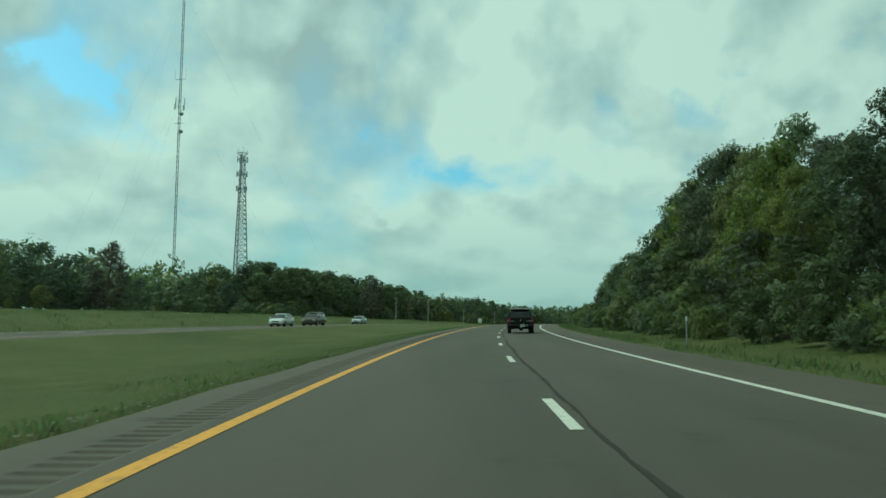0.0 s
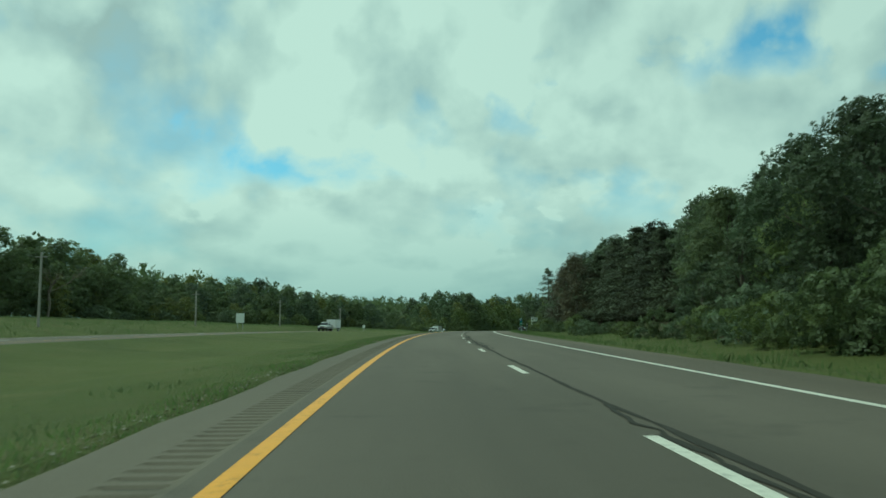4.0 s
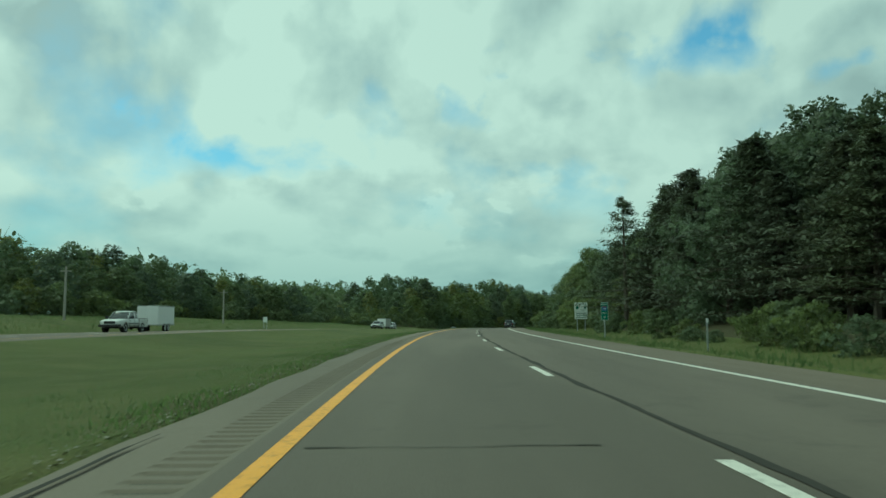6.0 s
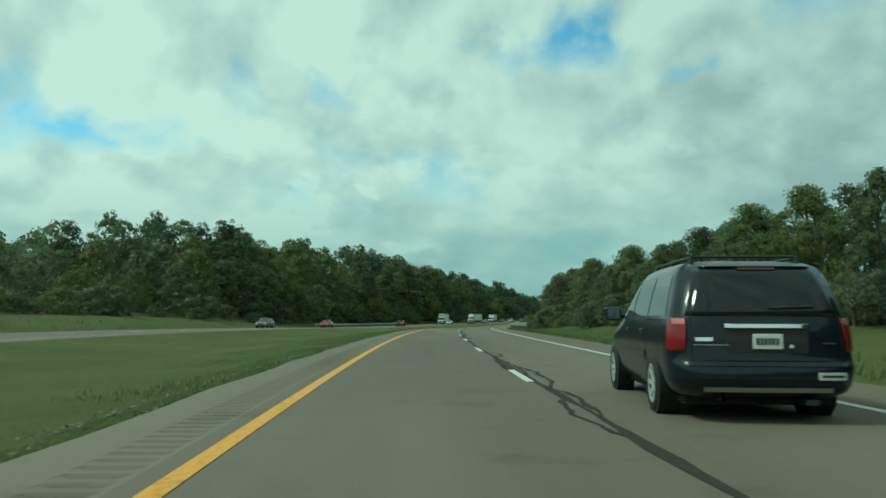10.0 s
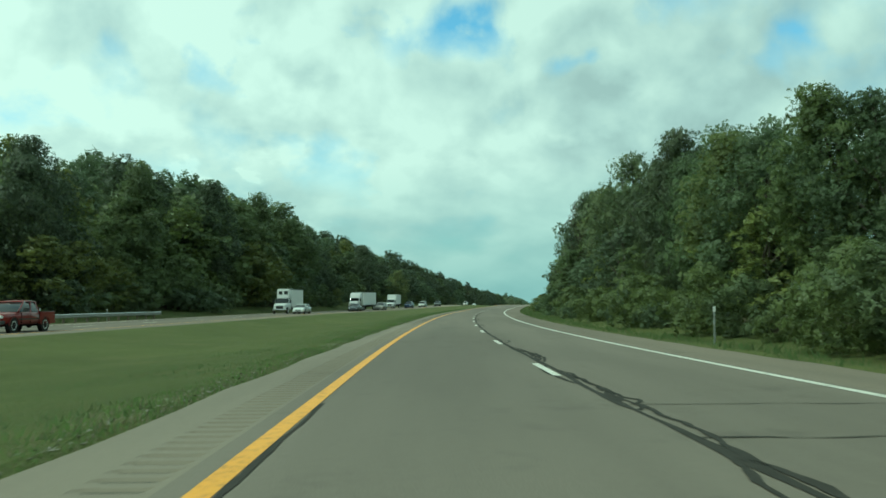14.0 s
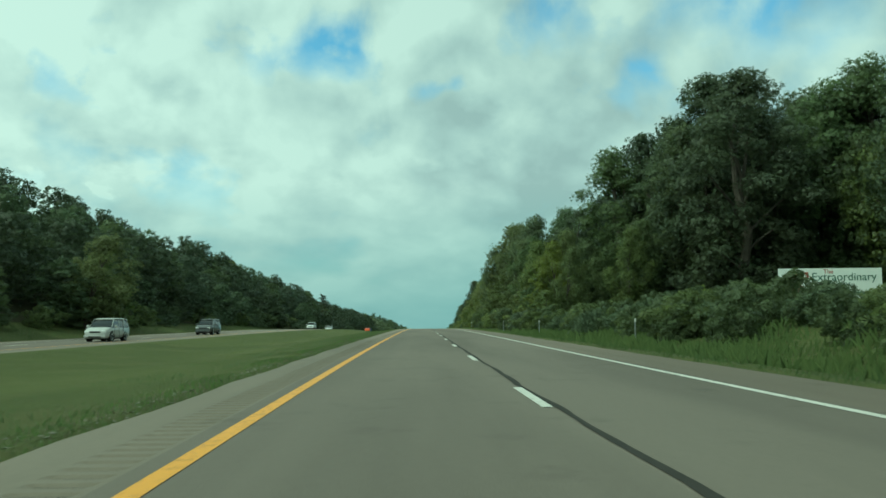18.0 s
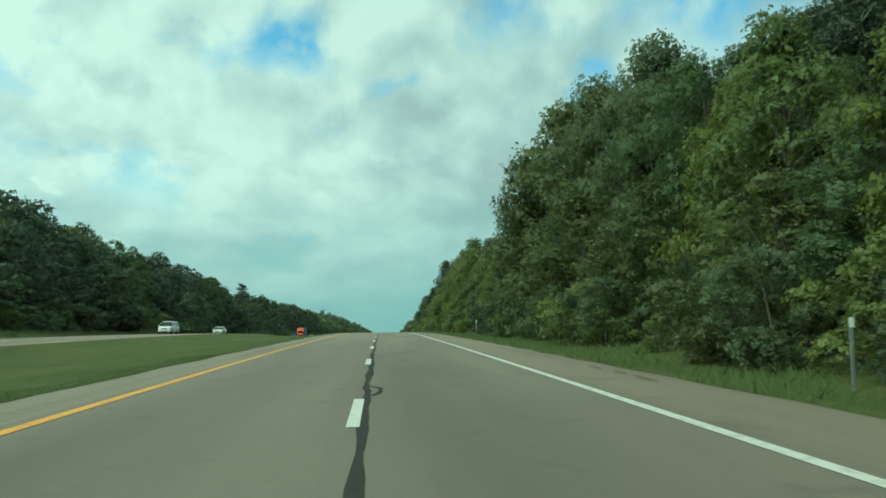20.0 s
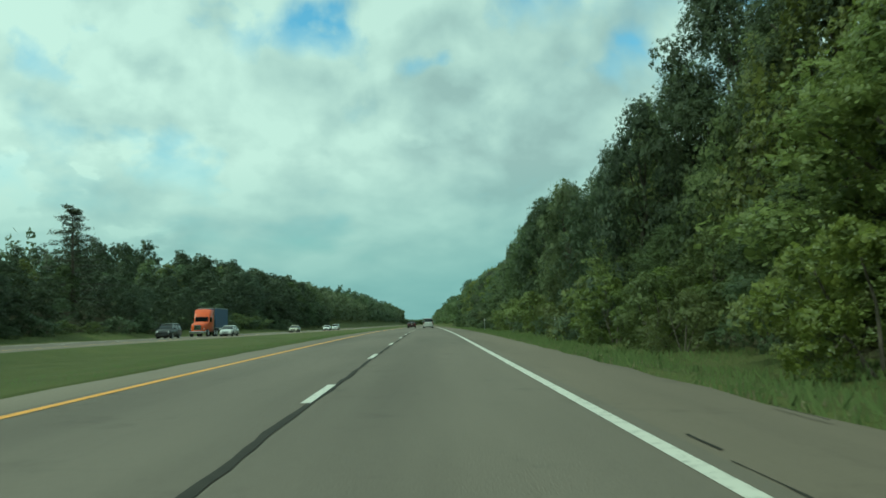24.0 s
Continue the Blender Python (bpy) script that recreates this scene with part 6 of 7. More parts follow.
# profile of the minivan by height: z, half width, y of the tail, y of the nose
VAN = ((0.24, 0.84, -2.36, 2.36), (0.32, 0.93, -2.52, 2.46), (0.42, 0.965, -2.59, 2.54), (0.58, 0.99, -2.60, 2.53), (0.64, 0.995, -2.55, 2.51), (0.70, 0.995, -2.53, 2.48), (0.86, 0.99, -2.53, 2.30), (0.96, 0.98, -2.52, 1.85), (1.06, 0.965, -2.50, 1.55),
       (1.16, 0.94, -2.47, 1.38), (1.30, 0.905, -2.42, 1.16), (1.45, 0.865, -2.35, 0.93), (1.60, 0.815, -2.26, 0.70), (1.68, 0.775, -2.18, 0.54), (1.735, 0.70, -2.02, 0.30), (1.765, 0.55, -1.75, 0.0), (1.78, 0.25, -1.3, -0.4))


def van_at(z):
    zs = [p[0] for p in VAN]
    return [float(np.interp(z, zs, [p[k] for p in VAN])) for k in (1, 2, 3)]


def van_tail(x, z):
    """y of the tail at a height, with rounded corners."""
    w, r, _ = van_at(z)
    c = 0.30
    over = min(c, max(0.0, abs(x) - (w - c)))
    return r + 0.05 * (x / w) ** 2 + c - math.sqrt(max(0.0, c * c - over * over))


def van_side(y, z):
    """Half width at a place along the flank."""
    w, r, f = van_at(z)
    for c, d in ((0.35, r + 0.35 - y), (0.8, y - (f - 0.8))):
        if d > 0:
            w -= (c - math.sqrt(max(0.0, c * c - min(d, c) ** 2))) * (1.0 if c < 0.5 else 0.55)
    return w


def van_shell():
    bm = bmesh.new()
    rings = []
    for z, w, r, f in VAN:
        right = [(x * w, van_tail(x * w, z)) for x in (0.0, 0.3, 0.55, 0.72, 0.82, 0.90, 0.96)]
        right += [(van_side(r + (f - r) * t, z), r + (f - r) * t) for t in (0.075, 0.11, 0.2, 0.35, 0.5, 0.65, 0.78, 0.86, 0.92, 0.96)]
        right += [(w * 0.42, f - 0.03), (0.0, f)]
        pts = right + [(-x, y) for x, y in reversed(right[1:-1])]
        rings.append([bm.verts.new((x, y, z)) for x, y in pts])
    n = len(rings[0])
    for a, b in zip(rings, rings[1:]):
        for i in range(n):
            bm.faces.new((a[i], a[(i + 1) % n], b[(i + 1) % n], b[i]))
    bm.faces.new(rings[-1])
    bm.faces.new(list(reversed(rings[0])))
    bmesh.ops.recalc_face_normals(bm, faces=bm.faces)
    return bm


def tail_patch(x0, x1, z0, z1, out, n=10, shape=None):
    """A panel that follows the tail; shape(z share) gives how far each edge is drawn in."""
    bm = bmesh.new()
    rows = []
    for j in range(9):
        g = j / 8
        z = z0 + (z1 - z0) * g
        a, b = (x0, x1) if shape is None else shape(g)
        rows.append([(a + (b - a) * i / n, z) for i in range(n + 1)])
    front = [[bm.verts.new((x * (1 + out * 0.3), van_tail(x, z) - out, z)) for x, z in r] for r in rows]
    for a, b in zip(front, front[1:]):
        for i in range(n):
            bm.faces.new((a[i], a[i + 1], b[i + 1], b[i]))
    rim = [e for e in bm.edges if len(e.link_faces) == 1]
    new_geo = bmesh.ops.extrude_edge_only(bm, edges=rim)
    for v in new_geo["geom"]:
        if isinstance(v, bmesh.types.BMVert):
            v.co.y += out + 0.012
    bmesh.ops.recalc_face_normals(bm, faces=bm.faces)
    return bm


def side_patch(s, low_edge, high_edge, z0, z1, out, n=8):
    """A panel that follows a flank, between y pairs at its foot and its head."""
    bm = bmesh.new()
    rows = []
    for j in range(7):
        g = j / 6
        z = z0 + (z1 - z0) * g
        a = low_edge[0] + (high_edge[0] - low_edge[0]) * g
        b = low_edge[1] + (high_edge[1] - low_edge[1]) * g
        rows.append([bm.verts.new((s * (van_side(a + (b - a) * i / n, z) + out), a + (b - a) * i / n, z)) for i in range(n + 1)])
    for a, b in zip(rows, rows[1:]):
        for i in range(n):
            bm.faces.new((a[i], a[i + 1], b[i + 1], b[i]) if s > 0 else (a[i + 1], a[i], b[i], b[i + 1]))
    return bm


def hero_van(m):
    """The dark blue minivan, with its chrome strip, rack, wiper and stickers."""
    ob = thing("minivan", "dark navy minivan with tinted windows and chrome tailgate strip", "minivan", "traffic", m=m)
    mat = paint((0.006, 0.009, 0.017))
    part("body", van_shell(), mat, ob, "", True)
    part("underbody", boxed(-0.8, 0.8, -2.2, 2.2, 0.16, 0.30, 0.03), UNDER, ob)
    for s in (-1, 1):
        for y in (-1.46, 1.58):
            arch(ob, s * 0.988, y, 0.335)
            wheel(ob, s * 1.015, y, 0.335, 0.22)
    part("rear_window", tail_patch(0, 0, 1.13, 1.66, 0.008, 12, lambda g: (-(0.82 - 0.15 * g), 0.82 - 0.15 * g)), GLASS, ob, "dark tinted rear window", True)
    part("gate_gap", tail_patch(0, 0, 0.665, 1.12, 0.005, 2, lambda g: (-0.79, -0.778)), UNDER, ob)
    part("gate_gap", tail_patch(0, 0, 0.665, 1.12, 0.005, 2, lambda g: (0.778, 0.79)), UNDER, ob)
    part("gate_gap", tail_patch(-0.79, 0.79, 0.655, 0.668, 0.006), UNDER, ob)
    part("spoiler", tail_patch(-0.60, 0.60, 1.675, 1.715, 0.03), mat, ob, "", True)
    part("high_brake_light", tail_patch(-0.20, 0.20, 1.64, 1.665, 0.022), LENS_DARK, ob)
    part("chrome_strip", tail_patch(-0.43, 0.43, 1.0, 1.045, 0.035), CHROME, ob, "chrome tailgate strip", True)
    part("plate_recess", tail_patch(-0.43, 0.43, 0.74, 0.99, 0.006), TRIM, ob)
    plate(ob, 0.0, -2.545, 0.86)
    part("round_sticker", boxed(0.235, 0.27, -2.55, -2.53, 0.79, 0.825, 0.008), PLATE, ob)
    part("badge", tail_patch(-0.74, -0.56, 0.86, 0.90, 0.012, 3), CHROME, ob)
    part("badge", tail_patch(-0.76, -0.40, 0.815, 0.826, 0.01, 3), CHROME, ob)
    part("badge", tail_patch(0.58, 0.72, 0.835, 0.85, 0.01, 3), CHROME, ob)
    part("bumper_top", tail_patch(-0.93, 0.93, 0.60, 0.645, 0.012, 14), mat, ob, "", True)
    part("bumper_lip", tail_patch(-0.66, 0.66, 0.325, 0.375, 0.02, 12), GALV, ob, "dull grey lower bumper lip")
    part("bumper_groove", tail_patch(-0.9, 0.9, 0.47, 0.483, 0.006, 14), UNDER, ob)
    part("sticker", tail_patch(0.50, 0.80, 0.46, 0.54, 0.012, 4), PLATE, ob, "white bumper sticker")
    part("sticker_bar", tail_patch(0.53, 0.77, 0.488, 0.512, 0.017, 3), TRIM, ob)
    part("rear_wiper", rod((0.05, van_tail(0.05, 1.22) - 0.03, 1.215), (0.52, van_tail(0.52, 1.235) - 0.03, 1.235), 0.012), TRIM, ob)
    part("exhaust", rod((-0.45, -2.50, 0.25), (-0.45, -2.0, 0.25), 0.035), TRIM, ob)
    part("tow_hitch", boxed(0.38, 0.52, -2.55, -2.3, 0.19, 0.25, 0.01), TRIM, ob)
    for s in (-1, 1):
        draw = lambda g, s=s: (s * (0.84 - 0.03 * g), s * (0.96 - 0.02 * g)) if s > 0 else (s * (0.96 - 0.02 * g), s * (0.84 - 0.03 * g))
        lamp_red = part("tail_light", tail_patch(0, 0, 0.745, 1.11, 0.016, 8, draw), LENS_RED, ob, "red tail light wrapped round the corner", True)
        part("reverse_lens", tail_patch(0, 0, 1.04, 1.10, 0.02, 6, lambda g, s=s: (s * 0.83, s * 0.935) if s > 0 else (s * 0.935, s * 0.83)), LENS_PINK, lamp_red)
        part("side_lamp", side_patch(s, (-2.44, -2.24), (-2.36, -2.20), 0.76, 1.10, 0.008), LENS_RED, lamp_red, "", True)
        part("quarter_window", side_patch(s, (-2.02, -1.02), (-1.86, -1.02), 1.13, 1.60, 0.006), GLASS, ob, "dark tinted side window", True)
        part("sliding_window", side_patch(s, (-0.96, 0.02), (-0.96, -0.02), 1.13, 1.61, 0.006), GLASS, ob, "dark tinted side window", True)
        part("door_window", side_patch(s, (0.08, 1.10), (0.04, 0.48), 1.12, 1.60, 0.006), GLASS, ob, "dark tinted side window", True)
        for y in (-1.0, 0.05, 1.12):
            part("door_gap", side_patch(s, (y - 0.006, y + 0.006), (y - 0.006, y + 0.006), 0.36, 1.10, 0.004, 1), UNDER, ob)
        part("slide_track", side_patch(s, (-2.1, -1.0), (-2.1, -1.0), 1.075, 1.09, 0.005), UNDER, ob)
        part("rubbing_strip", side_patch(s, (-1.0, 1.12), (-1.0, 1.12), 0.63, 0.69, 0.016), mat, ob)
        for y in (-0.75, 0.25):
            part("door_handle", boxed(min(s * 0.96, s * 1.005), max(s * 0.96, s * 1.005), y - 0.1, y + 0.1, 0.93, 0.97, 0.012), mat, ob)
        part("headlight", boxed(min(s * 0.52, s * 0.86), max(s * 0.52, s * 0.86), 2.18, 2.40, 0.68, 0.80, 0.04), LENS_CLEAR, ob)
        rack = part("roof_rail", rod((s * 0.60, -1.85, 1.80), (s * 0.60, 0.1, 1.80), 0.02), TRIM, ob)
        for y in (-1.8, -0.85, 0.05):
            part("rail_foot", boxed(s * 0.60 - 0.022, s * 0.60 + 0.022, y - 0.05, y + 0.05, 1.70, 1.80, 0.008), TRIM, rack)
    part("windscreen", boxed(-0.62, 0.62, 0.93, 0.95, 1.2, 1.56, 0.005), GLASS, ob)
    part("grille", boxed(-0.42, 0.42, 2.44, 2.53, 0.62, 0.74, 0.02), TRIM, ob)
    mirrors(ob, mat, 0.90, 0.98, 1.12, 1.1)
    for y in (-1.75, -0.6):
        part("roof_bar", rod((-0.60, y, 1.815), (0.60, y, 1.815), 0.016), TRIM, ob)
    return ob


def pickup(m, name, label, colour, hero=False):
    """Crew-cab pickup: front shell, cab, open bed with tailgate."""
    ob = thing(name, label, "pickup", "traffic", m=m)
    mat = paint(colour)
    W, L, low, belt = 0.91, 5.47, 0.42, 1.14
    h = L / 2
    st = [(-0.98, W * 0.96, low, belt), (-0.9, W, low, belt), (0.3, W, low, belt), (0.95, W * 0.99, low, belt - 0.02), (1.25, W * 0.98, low, 1.09), (2.2, W * 0.96, low, 1.05), (h - 0.12, W * 0.9, low + 0.04, 1.0), (h, W * 0.78, low + 0.14, 0.9)]
    part("body", loft(st), mat, ob, "", True)
    cabin(ob, mat, belt, 1.70, (-0.95, -0.78), (1.2, 0.42), W * 0.92, W * 0.76, ((0.0, 0.12), (0.42, 0.09), (1.0, 0.08)))
    for s in (-1, 1):
        a, b = sorted((s * W, s * (W - 0.09)))
        part("bed_side", boxed(a, b, -h + 0.03, -1.0, low, 1.13, 0.03), mat, ob)
        part("bed_rail", boxed(a, b, -h + 0.03, -1.0, 1.12, 1.155, 0.012), TRIM, ob)
        part("tail_light", boxed(min(s * W, s * (W - 0.19)), max(s * W, s * (W - 0.19)), -h - 0.025, -h + 0.20, 0.70, 1.07, 0.07, 4), LENS_RED, ob, "tall red tail light")
        part("lamp_lens", boxed(min(s * (W - 0.04), s * (W - 0.15)), max(s * (W - 0.04), s * (W - 0.15)), -h - 0.032, -h - 0.02, 0.84, 0.92, 0.005), LENS_PINK, ob)
        part("headlight", boxed(min(s * 0.5, s * 0.82), max(s * 0.5, s * 0.82), h - 0.1, h + 0.01, 0.78, 0.94, 0.03), LENS_CLEAR, ob)
        for y in (-1.60, 1.73):
            arch(ob, s * (W - 0.004), y, 0.38)
            wheel(ob, s * (W + 0.012), y, 0.38, 0.25)
            bm = bmesh.new()
            n = 12
            for k in range(n):
                a0, a1 = math.pi * k / n, math.pi * (k + 1) / n
                q = [(W * s, y + math.cos(t) * rr, 0.40 + math.sin(t) * rr) for t, rr in ((a0, 0.45), (a1, 0.45), (a1, 0.51), (a0, 0.51))]
                f = [bm.verts.new(p) for p in q] + [bm.verts.new((p[0] + s * 0.03, p[1], p[2])) for p in q]
                bm.faces.new(f[4:8])
                bm.faces.new((f[2], f[3], f[7], f[6]))
                bm.faces.new((f[0], f[1], f[5], f[4]))
            part("fender_flare", bm, mat, ob)
    part("bed_floor", boxed(-W + 0.09, W - 0.09, -h + 0.06, -1.0, 0.60, 0.66), UNDER, ob)
    gate = part("tailgate", boxed(-W + 0.19, W - 0.19, -h, -h + 0.08, 0.64, 1.12, 0.025), mat, ob)
    part("gate_lip", boxed(-W + 0.19, W - 0.19, -h - 0.01, -h + 0.09, 1.105, 1.15, 0.015), TRIM, gate)
    part("rear_bumper", boxed(-W * 0.99, W * 0.99, -h - 0.14, -h + 0.12, 0.45, 0.63, 0.06, 3), mat, ob, "black step bumper")
    part("bumper_step", boxed(-W * 0.8, W * 0.8, -h - 0.13, -h + 0.1, 0.625, 0.64, 0.006), TRIM, ob)
    part("front_bumper", boxed(-W, W, h - 0.15, h + 0.08, 0.45, 0.65, 0.04), TRIM, ob)
    part("grille", boxed(-0.46, 0.46, h - 0.05, h + 0.02, 0.70, 0.92, 0.02), TRIM, ob)
    part("frame", boxed(-0.5, 0.5, -h + 0.2, h - 0.2, 0.32, 0.46, 0.03), UNDER, ob)
    part("rear_axle", rod((-0.8, -1.6, 0.36), (0.8, -1.6, 0.36), 0.07), UNDER, ob)
    bm = bmesh.new()
    bmesh.ops.create_uvsphere(bm, u_segments=12, v_segments=8, radius=0.17, matrix=pose(0.05, -1.6, 0.35))
    part("differential", bm, UNDER, ob)
    part("exhaust", rod((0.55, -h + 0.05, 0.4), (0.55, -1.2, 0.4), 0.035), TRIM, ob)
    plate(ob, 0.13, -h - 0.142, 0.55)
    part("hitch_plate", boxed(0.36, 0.5, -h - 0.152, -h - 0.13, 0.5, 0.6, 0.01), STEEL, ob)
    part("tow_ball", boxed(-0.06, 0.06, -h - 0.24, -h - 0.1, 0.38, 0.44, 0.02), STEEL, ob)
    part("high_brake_light", boxed(-0.2, 0.2, -0.83, -0.78, 1.66, 1.70, 0.008), LENS_RED, ob)
    mirrors(ob, TRIM, W * 0.97, 0.85, 1.2, 1.25)
    sides(ob, mat, W, (-0.95, 0.0, 0.95), 0.5, 1.06, (-0.75, 0.2), 1.0, (-0.95, 1.3, 0.72))
    if hero:
        part("emblem", boxed(-0.035, 0.035, -h - 0.012, -h, 0.86, 0.94, 0.01), CHROME, gate)
        for a, b in ((-0.68, -0.45), (0.42, 0.68)):
            part("badge", boxed(a, b, -h - 0.008, -h, 0.86, 0.885, 0.003), CHROME, gate)
        part("badge", boxed(0.55, 0.66, -h - 0.008, -h, 0.83, 0.845, 0.003), CHROME, gate)
    return ob


def box_truck(m, label, cab_colour, box_mat, long=6.5, high=3.7, fairing=True):
    ob = thing("box_truck", label, "truck", "traffic", m=m)
    mat = paint(cab_colour)
    W = 1.2
    part("cargo_box", boxed(-W, W, -long / 2 - 1.0, long / 2 - 1.0, 1.1, high, 0.03), box_mat, ob)
    for z in (1.12, high - 0.06):
        part("box_rail", boxed(-W - 0.015, W + 0.015, -long / 2 - 1.01, long / 2 - 0.99, z - 0.05, z + 0.05, 0.01), STEEL, ob)
    c0 = long / 2 - 0.85
    part("cab", loft([(c0, W * 0.9, 0.55, 1.55), (c0 + 0.1, W * 0.94, 0.5, 1.6), (c0 + 1.2, W * 0.94, 0.5, 1.6), (c0 + 1.5, W * 0.88, 0.5, 1.5), (c0 + 2.5, W * 0.76, 0.5, 1.40), (c0 + 2.65, W * 0.7, 0.6, 1.25)]), mat, ob, "", True)
    cabin(ob, mat, 1.58, 2.35, (c0 + 0.02, c0 + 0.05), (c0 + 1.35, c0 + 0.95), W * 0.9, W * 0.8, ((0.0, 0.3), (0.5, 0.08), (1.0, 0.08)))
    if fairing:
        part("roof_unit", boxed(-W * 0.72, W * 0.72, c0 - 0.1, c0 + 0.65, 2.45, high + 0.05, 0.08), box_mat, ob)
        for s in (-1, 1):
            part("unit_grille", boxed(s * 0.42 - 0.28, s * 0.42 + 0.28, c0 + 0.64, c0 + 0.67, 2.9, 3.4, 0.01), TRIM, ob)
    part("grille", boxed(-0.55, 0.55, c0 + 2.6, c0 + 2.68, 0.75, 1.2, 0.03), TRIM, ob)
    part("bumper", boxed(-W * 0.92, W * 0.92, c0 + 2.5, c0 + 2.75, 0.42, 0.68, 0.04), CHROME, ob)
    for s in (-1, 1):
        part("headlight", boxed(min(s * 0.6, s * 0.85), max(s * 0.6, s * 0.85), c0 + 2.5, c0 + 2.66, 0.8, 1.0, 0.03), LENS_CLEAR, ob)
        for y in (-long / 2 + 0.6, c0 + 1.9):
            wheel(ob, s * W * 0.97, y, 0.48, 0.28)
        part("tail_light", boxed(min(s * 0.9, s * 1.1), max(s * 0.9, s * 1.1), -long / 2 - 1.05, -long / 2 - 1.0, 0.9, 1.05, 0.01), LENS_RED, ob)
        part("mirror", boxed(min(s * 1.25, s * 1.42), max(s * 1.25, s * 1.42), c0 + 1.3, c0 + 1.38, 1.65, 2.15, 0.02), TRIM, ob)
    part("chassis", boxed(-0.5, 0.5, -long / 2 - 0.8, c0 + 2.4, 0.6, 1.0, 0.03), UNDER, ob)
    return ob


def semi(m, label, colour, box_mat, trailer=13.5):
    """Tractor with a long box trailer."""
    ob = thing("semi_truck", label, "truck", "traffic", m=m)
    mat = paint(colour)
    W = 1.27
    part("trailer", boxed(-W, W, -trailer, 0.0, 1.15, 4.0, 0.03), box_mat, ob, "long box trailer")
    for z in (1.18, 3.96):
        part("trailer_rail", boxed(-W - 0.012, W + 0.012, -trailer - 0.01, 0.01, z - 0.06, z + 0.06, 0.01), STEEL, ob)
    part("sleeper_cab", loft([(0.5, W * 0.9, 0.7, 3.3), (0.7, W * 0.95, 0.6, 3.7), (1.9, W * 0.92, 0.6, 3.75), (2.5, W * 0.86, 0.6, 2.9), (2.7, W * 0.84, 0.6, 2.0), (4.4, W * 0.74, 0.6, 1.75), (4.6, W * 0.66, 0.7, 1.6)], 0.08), mat, ob, "", True)
    part("windscreen", boxed(-W * 0.7, W * 0.7, 2.62, 2.72, 2.02, 2.72, 0.03), GLASS, ob)
    for s in (-1, 1):
        part("side_window", boxed(min(s * W * 0.86, s * W * 0.94), max(s * W * 0.86, s * W * 0.94), 1.7, 2.45, 2.0, 2.65, 0.02), GLASS, ob)
        part("headlight", boxed(min(s * 0.6, s * 0.9), max(s * 0.6, s * 0.9), 4.4, 4.58, 0.95, 1.2, 0.03), LENS_CLEAR, ob)
        part("exhaust_stack", rod((s * W * 0.9, 0.45, 0.9), (s * W * 0.9, 0.45, 4.0), 0.07), CHROME, ob)
        for y in (-trailer + 1.2, -trailer + 2.4, -0.9, 0.3, 3.6):
            wheel(ob, s * W * 0.98, y, 0.5, 0.3)
        part("trailer_light", boxed(min(s * 0.9, s * 1.15), max(s * 0.9, s * 1.15), -trailer - 0.02, -trailer + 0.02, 1.0, 1.1, 0.01), LENS_RED, ob)
    part("grille", boxed(-0.5, 0.5, 4.5, 4.64, 0.9, 1.6, 0.03), CHROME, ob)
    part("bumper", boxed(-W * 0.9, W * 0.9, 4.4, 4.7, 0.4, 0.75, 0.05), CHROME, ob)
    part("chassis", boxed(-0.45, 0.45, -trailer + 0.5, 4.2, 0.65, 1.1, 0.03), UNDER, ob)
    return ob


def cargo_trailer(m, label, mat=CANVAS, half=1.9, axle=0.0):
    ob = thing("cargo_trailer", label, "trailer", "traffic", m=m)
    part("box", boxed(-1.0, 1.0, -half, half, 0.55, 2.35, 0.06), mat, ob)
    part("nose_panel", boxed(-0.95, 0.95, half - 0.01, half + 0.03, 0.62, 2.28, 0.015), CANVAS, ob)
    for z in (0.6, 2.3):
        part("edge_rail", boxed(-1.012, 1.012, -half - 0.01, half + 0.01, z - 0.04, z + 0.04, 0.01), STEEL, ob)
    part("drawbar", boxed(-0.06, 0.06, half - 0.1, half + 1.1, 0.45, 0.55, 0.01), UNDER, ob)
    for s in (-1, 1):
        for y in (axle - 0.4, axle + 0.35):
            wheel(ob, s * 1.03, y, 0.33, 0.2)
        part("mudguard", boxed(min(s * 0.99, s * 1.07), max(s * 0.99, s * 1.07), axle - 0.8, axle + 0.75, 0.66, 0.72, 0.02), STEEL, ob)
        part("tail_light", boxed(min(s * 0.8, s * 0.93), max(s * 0.8, s * 0.93), -half - 0.03, -half, 0.7, 0.8, 0.01), LENS_RED, ob)
    return ob


def bed_cap(truck, colour):
    """A hard cover with side windows over a pickup's bed."""
    mat = paint(colour)
    cap = part("bed_cap", loft([(-2.70, 0.80, 1.14, 1.62), (-2.6, 0.84, 1.14, 1.68), (-1.9, 0.86, 1.14, 1.72), (-1.02, 0.85, 1.14, 1.72)], 0.03), mat, truck, "white hard cover over the bed", True)
    for s in (-1, 1):
        part("cap_window", boxed(min(s * 0.84, s * 0.875), max(s * 0.84, s * 0.875), -2.35, -1.2, 1.30, 1.56, 0.02), GLASS, cap)
    part("cap_rear_window", boxed(-0.6, 0.6, -2.72, -2.68, 1.26, 1.56, 0.02), GLASS, cap)


NEAR_LANE, FAR_LANE = -26.2, -29.9


def ours(st, off):
    slope = float(np.interp(st, ST, _slope))
    return spot(st, off, 0.008) @ Matrix.Rotation(math.atan(slope), 4, "X") @ Matrix.Diagonal((UNIT, UNIT, UNIT, 1))


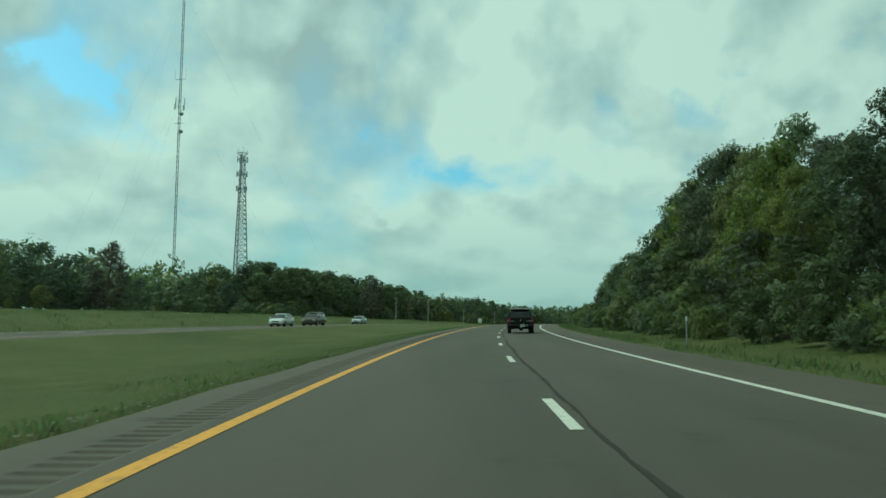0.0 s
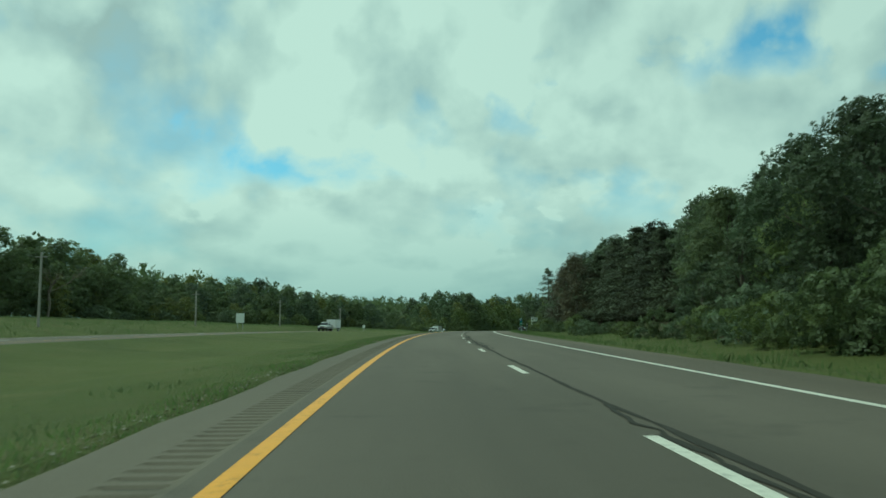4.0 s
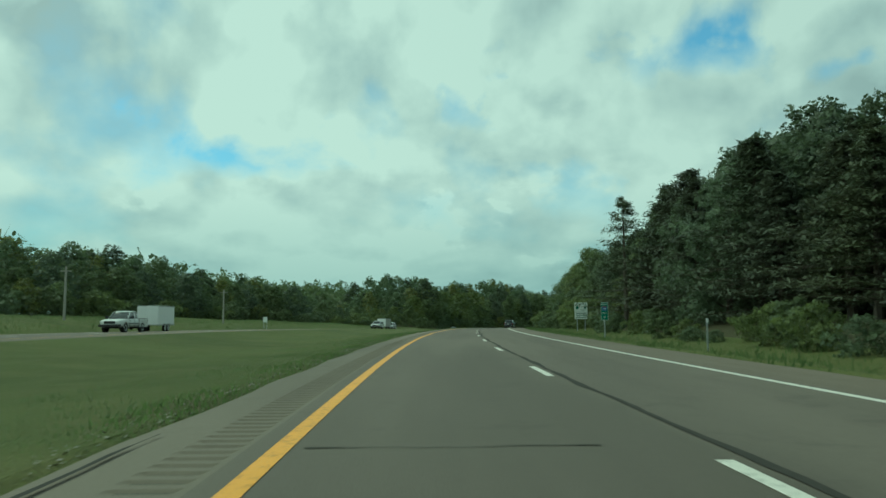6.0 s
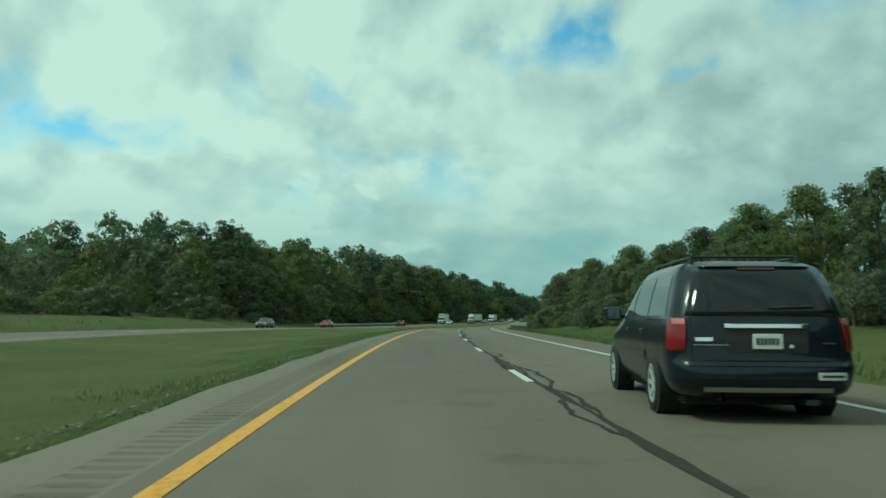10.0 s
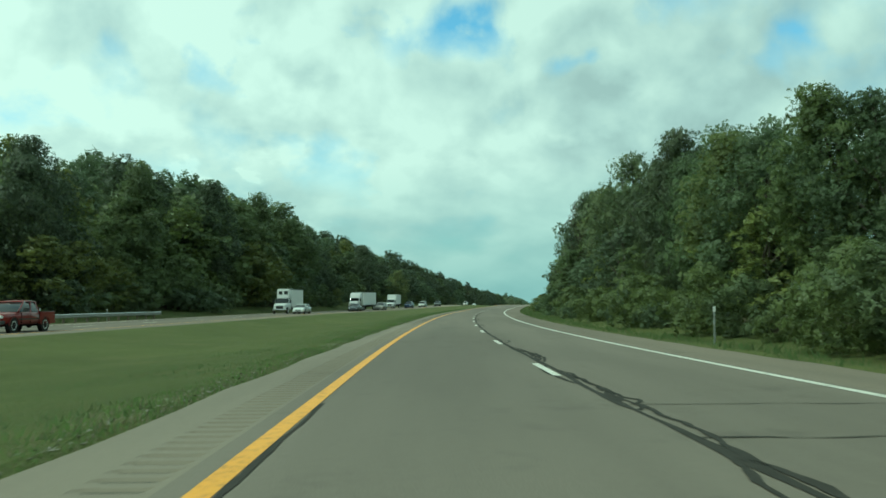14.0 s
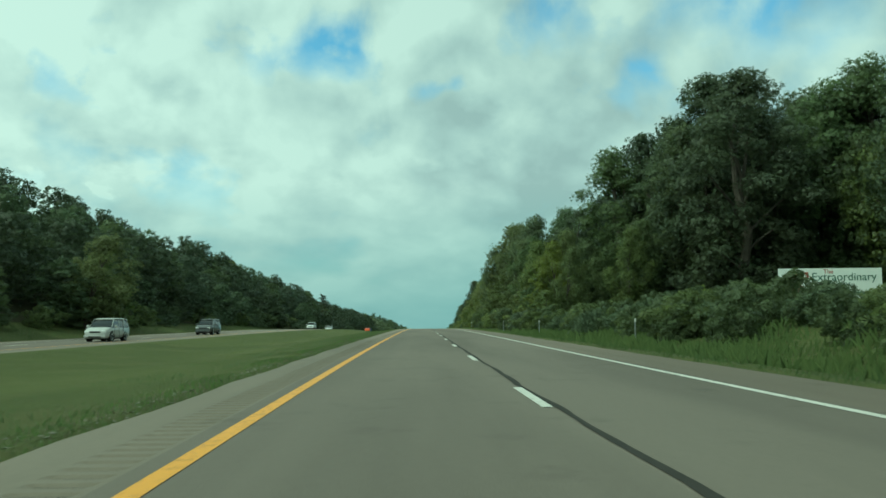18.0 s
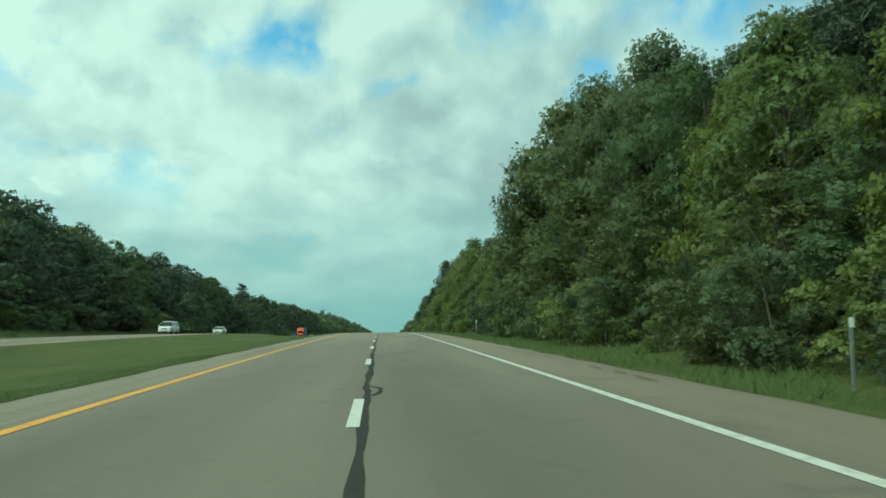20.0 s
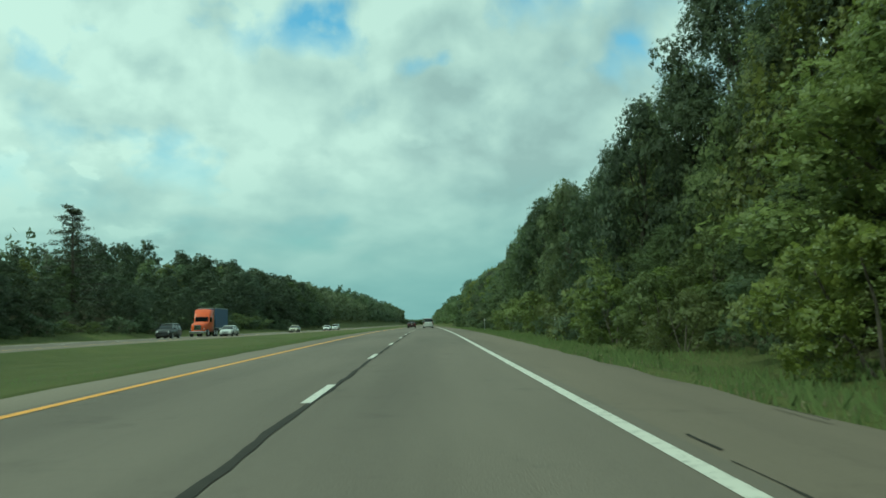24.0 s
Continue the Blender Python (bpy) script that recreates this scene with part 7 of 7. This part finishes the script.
def theirs(st, off):
    slope = float(np.interp(st, ST, _slope))
    return spot(st, off, float(far_z(st)) + 0.01, 180) @ Matrix.Rotation(-math.atan(slope), 4, "X") @ Matrix.Diagonal((UNIT, UNIT, UNIT, 1))


hero_van(ours(448.1, 2.0) @ Matrix.Rotation(radians(-5.2), 4, "Z"))
pickup(ours(63.7, 1.52), "pickup_truck", "black crew-cab pickup truck with red tail lights", (0.006, 0.006, 0.007), True)
base_car("sedan", "dark maroon sedan driving in the passing lane", (0.03, 0.012, 0.014), ours(1212, -1.75), SEDAN)
base_car("suv", "silver sport utility vehicle seen from behind", (0.42, 0.42, 0.40), ours(1186, 1.8), SUV)
base_car("sedan", "white sedan coming along the opposite carriageway", (0.62, 0.63, 0.61), theirs(95, NEAR_LANE), SEDAN)
base_car("minivan", "brown minivan on the opposite carriageway", (0.09, 0.07, 0.055), theirs(108, NEAR_LANE), MINIVAN)
base_car("sedan", "pale silver sedan on the opposite carriageway", (0.45, 0.46, 0.44), theirs(146, FAR_LANE), SEDAN)
pickup(theirs(332, FAR_LANE), "pickup_truck", "white pickup truck towing a closed trailer", (0.60, 0.61, 0.60))
cargo_trailer(theirs(338.6, FAR_LANE), "white enclosed cargo trailer behind a pickup")
bed_cap(pickup(theirs(437, NEAR_LANE), "pickup_truck", "white pickup truck with a bed cover towing a grey trailer", (0.62, 0.63, 0.62)), (0.60, 0.61, 0.60))
cargo_trailer(theirs(444.2, NEAR_LANE), "long grey enclosed trailer with a white nose", GREY_BOX, 2.75, -1.6)
bed_cap(pickup(theirs(468, FAR_LANE), "pickup_truck", "white pickup truck with a covered bed", (0.64, 0.65, 0.64)), (0.62, 0.63, 0.62))
base_car("sedan", "dark grey sedan on the opposite carriageway", (0.10, 0.11, 0.11), theirs(555, FAR_LANE), SEDAN)
base_car("sedan", "red sedan on the opposite carriageway", (0.28, 0.035, 0.03), theirs(594, FAR_LANE), SEDAN)
pickup(theirs(653, NEAR_LANE), "pickup_truck", "dark red pickup truck on the opposite carriageway", (0.16, 0.018, 0.018))
box_truck(theirs(731, FAR_LANE), "white box truck with a cooling unit over the cab", (0.55, 0.56, 0.56), CANVAS)
base_car("sedan", "silver white sedan beside a box truck", (0.52, 0.54, 0.53), theirs(725, NEAR_LANE), SEDAN)
base_car("sedan", "dark blue-grey sedan on the opposite carriageway", (0.05, 0.06, 0.07), theirs(763, NEAR_LANE), SEDAN)
semi(theirs(781, FAR_LANE), "semi truck with a long white trailer", (0.5, 0.5, 0.5), CANVAS)
base_car("minivan", "silver beige minivan on the opposite carriageway", (0.26, 0.245, 0.215), theirs(788, NEAR_LANE), MINIVAN)
box_truck(theirs(821, FAR_LANE), "white box truck with a plain cargo body", (0.6, 0.6, 0.6), CANVAS, 6.5, 3.7, False)
base_car("suv", "dark blue crossover on the opposite carriageway", (0.02, 0.04, 0.09), theirs(824, NEAR_LANE), SUV)
base_car("suv", "silver sport utility vehicle in traffic", (0.46, 0.46, 0.44), theirs(846, NEAR_LANE), SUV)
base_car("suv", "dark grey sport utility vehicle in traffic", (0.09, 0.095, 0.095), theirs(876, NEAR_LANE), SUV)
base_car("suv", "white crossover on the opposite carriageway", (0.66, 0.67, 0.66), theirs(986, FAR_LANE), SUV)
base_car("sedan", "small white car on the opposite carriageway", (0.62, 0.63, 0.62), theirs(1021, FAR_LANE), SEDAN)
base_car("suv", "black sport utility vehicle before an orange truck", (0.02, 0.02, 0.02), theirs(1136, FAR_LANE), SUV)
semi(theirs(1153, FAR_LANE), "orange semi truck pulling a blue trailer", (0.55, 0.09, 0.025), plain("blue_trailer_panel", (0.03, 0.07, 0.16), 0.5), 7.0)
base_car("sedan", "silver sedan beside an orange truck", (0.45, 0.46, 0.46), theirs(1151, NEAR_LANE), SEDAN)
base_car("sedan", "pale gold sedan far along the road", (0.40, 0.38, 0.30), theirs(1207, NEAR_LANE), SEDAN)
base_car("sedan", "white sedan far along the road", (0.62, 0.63, 0.62), theirs(1262, NEAR_LANE), SEDAN)
base_car("suv", "white sport utility vehicle far along the road", (0.62, 0.63, 0.62), theirs(1283, NEAR_LANE), SUV)
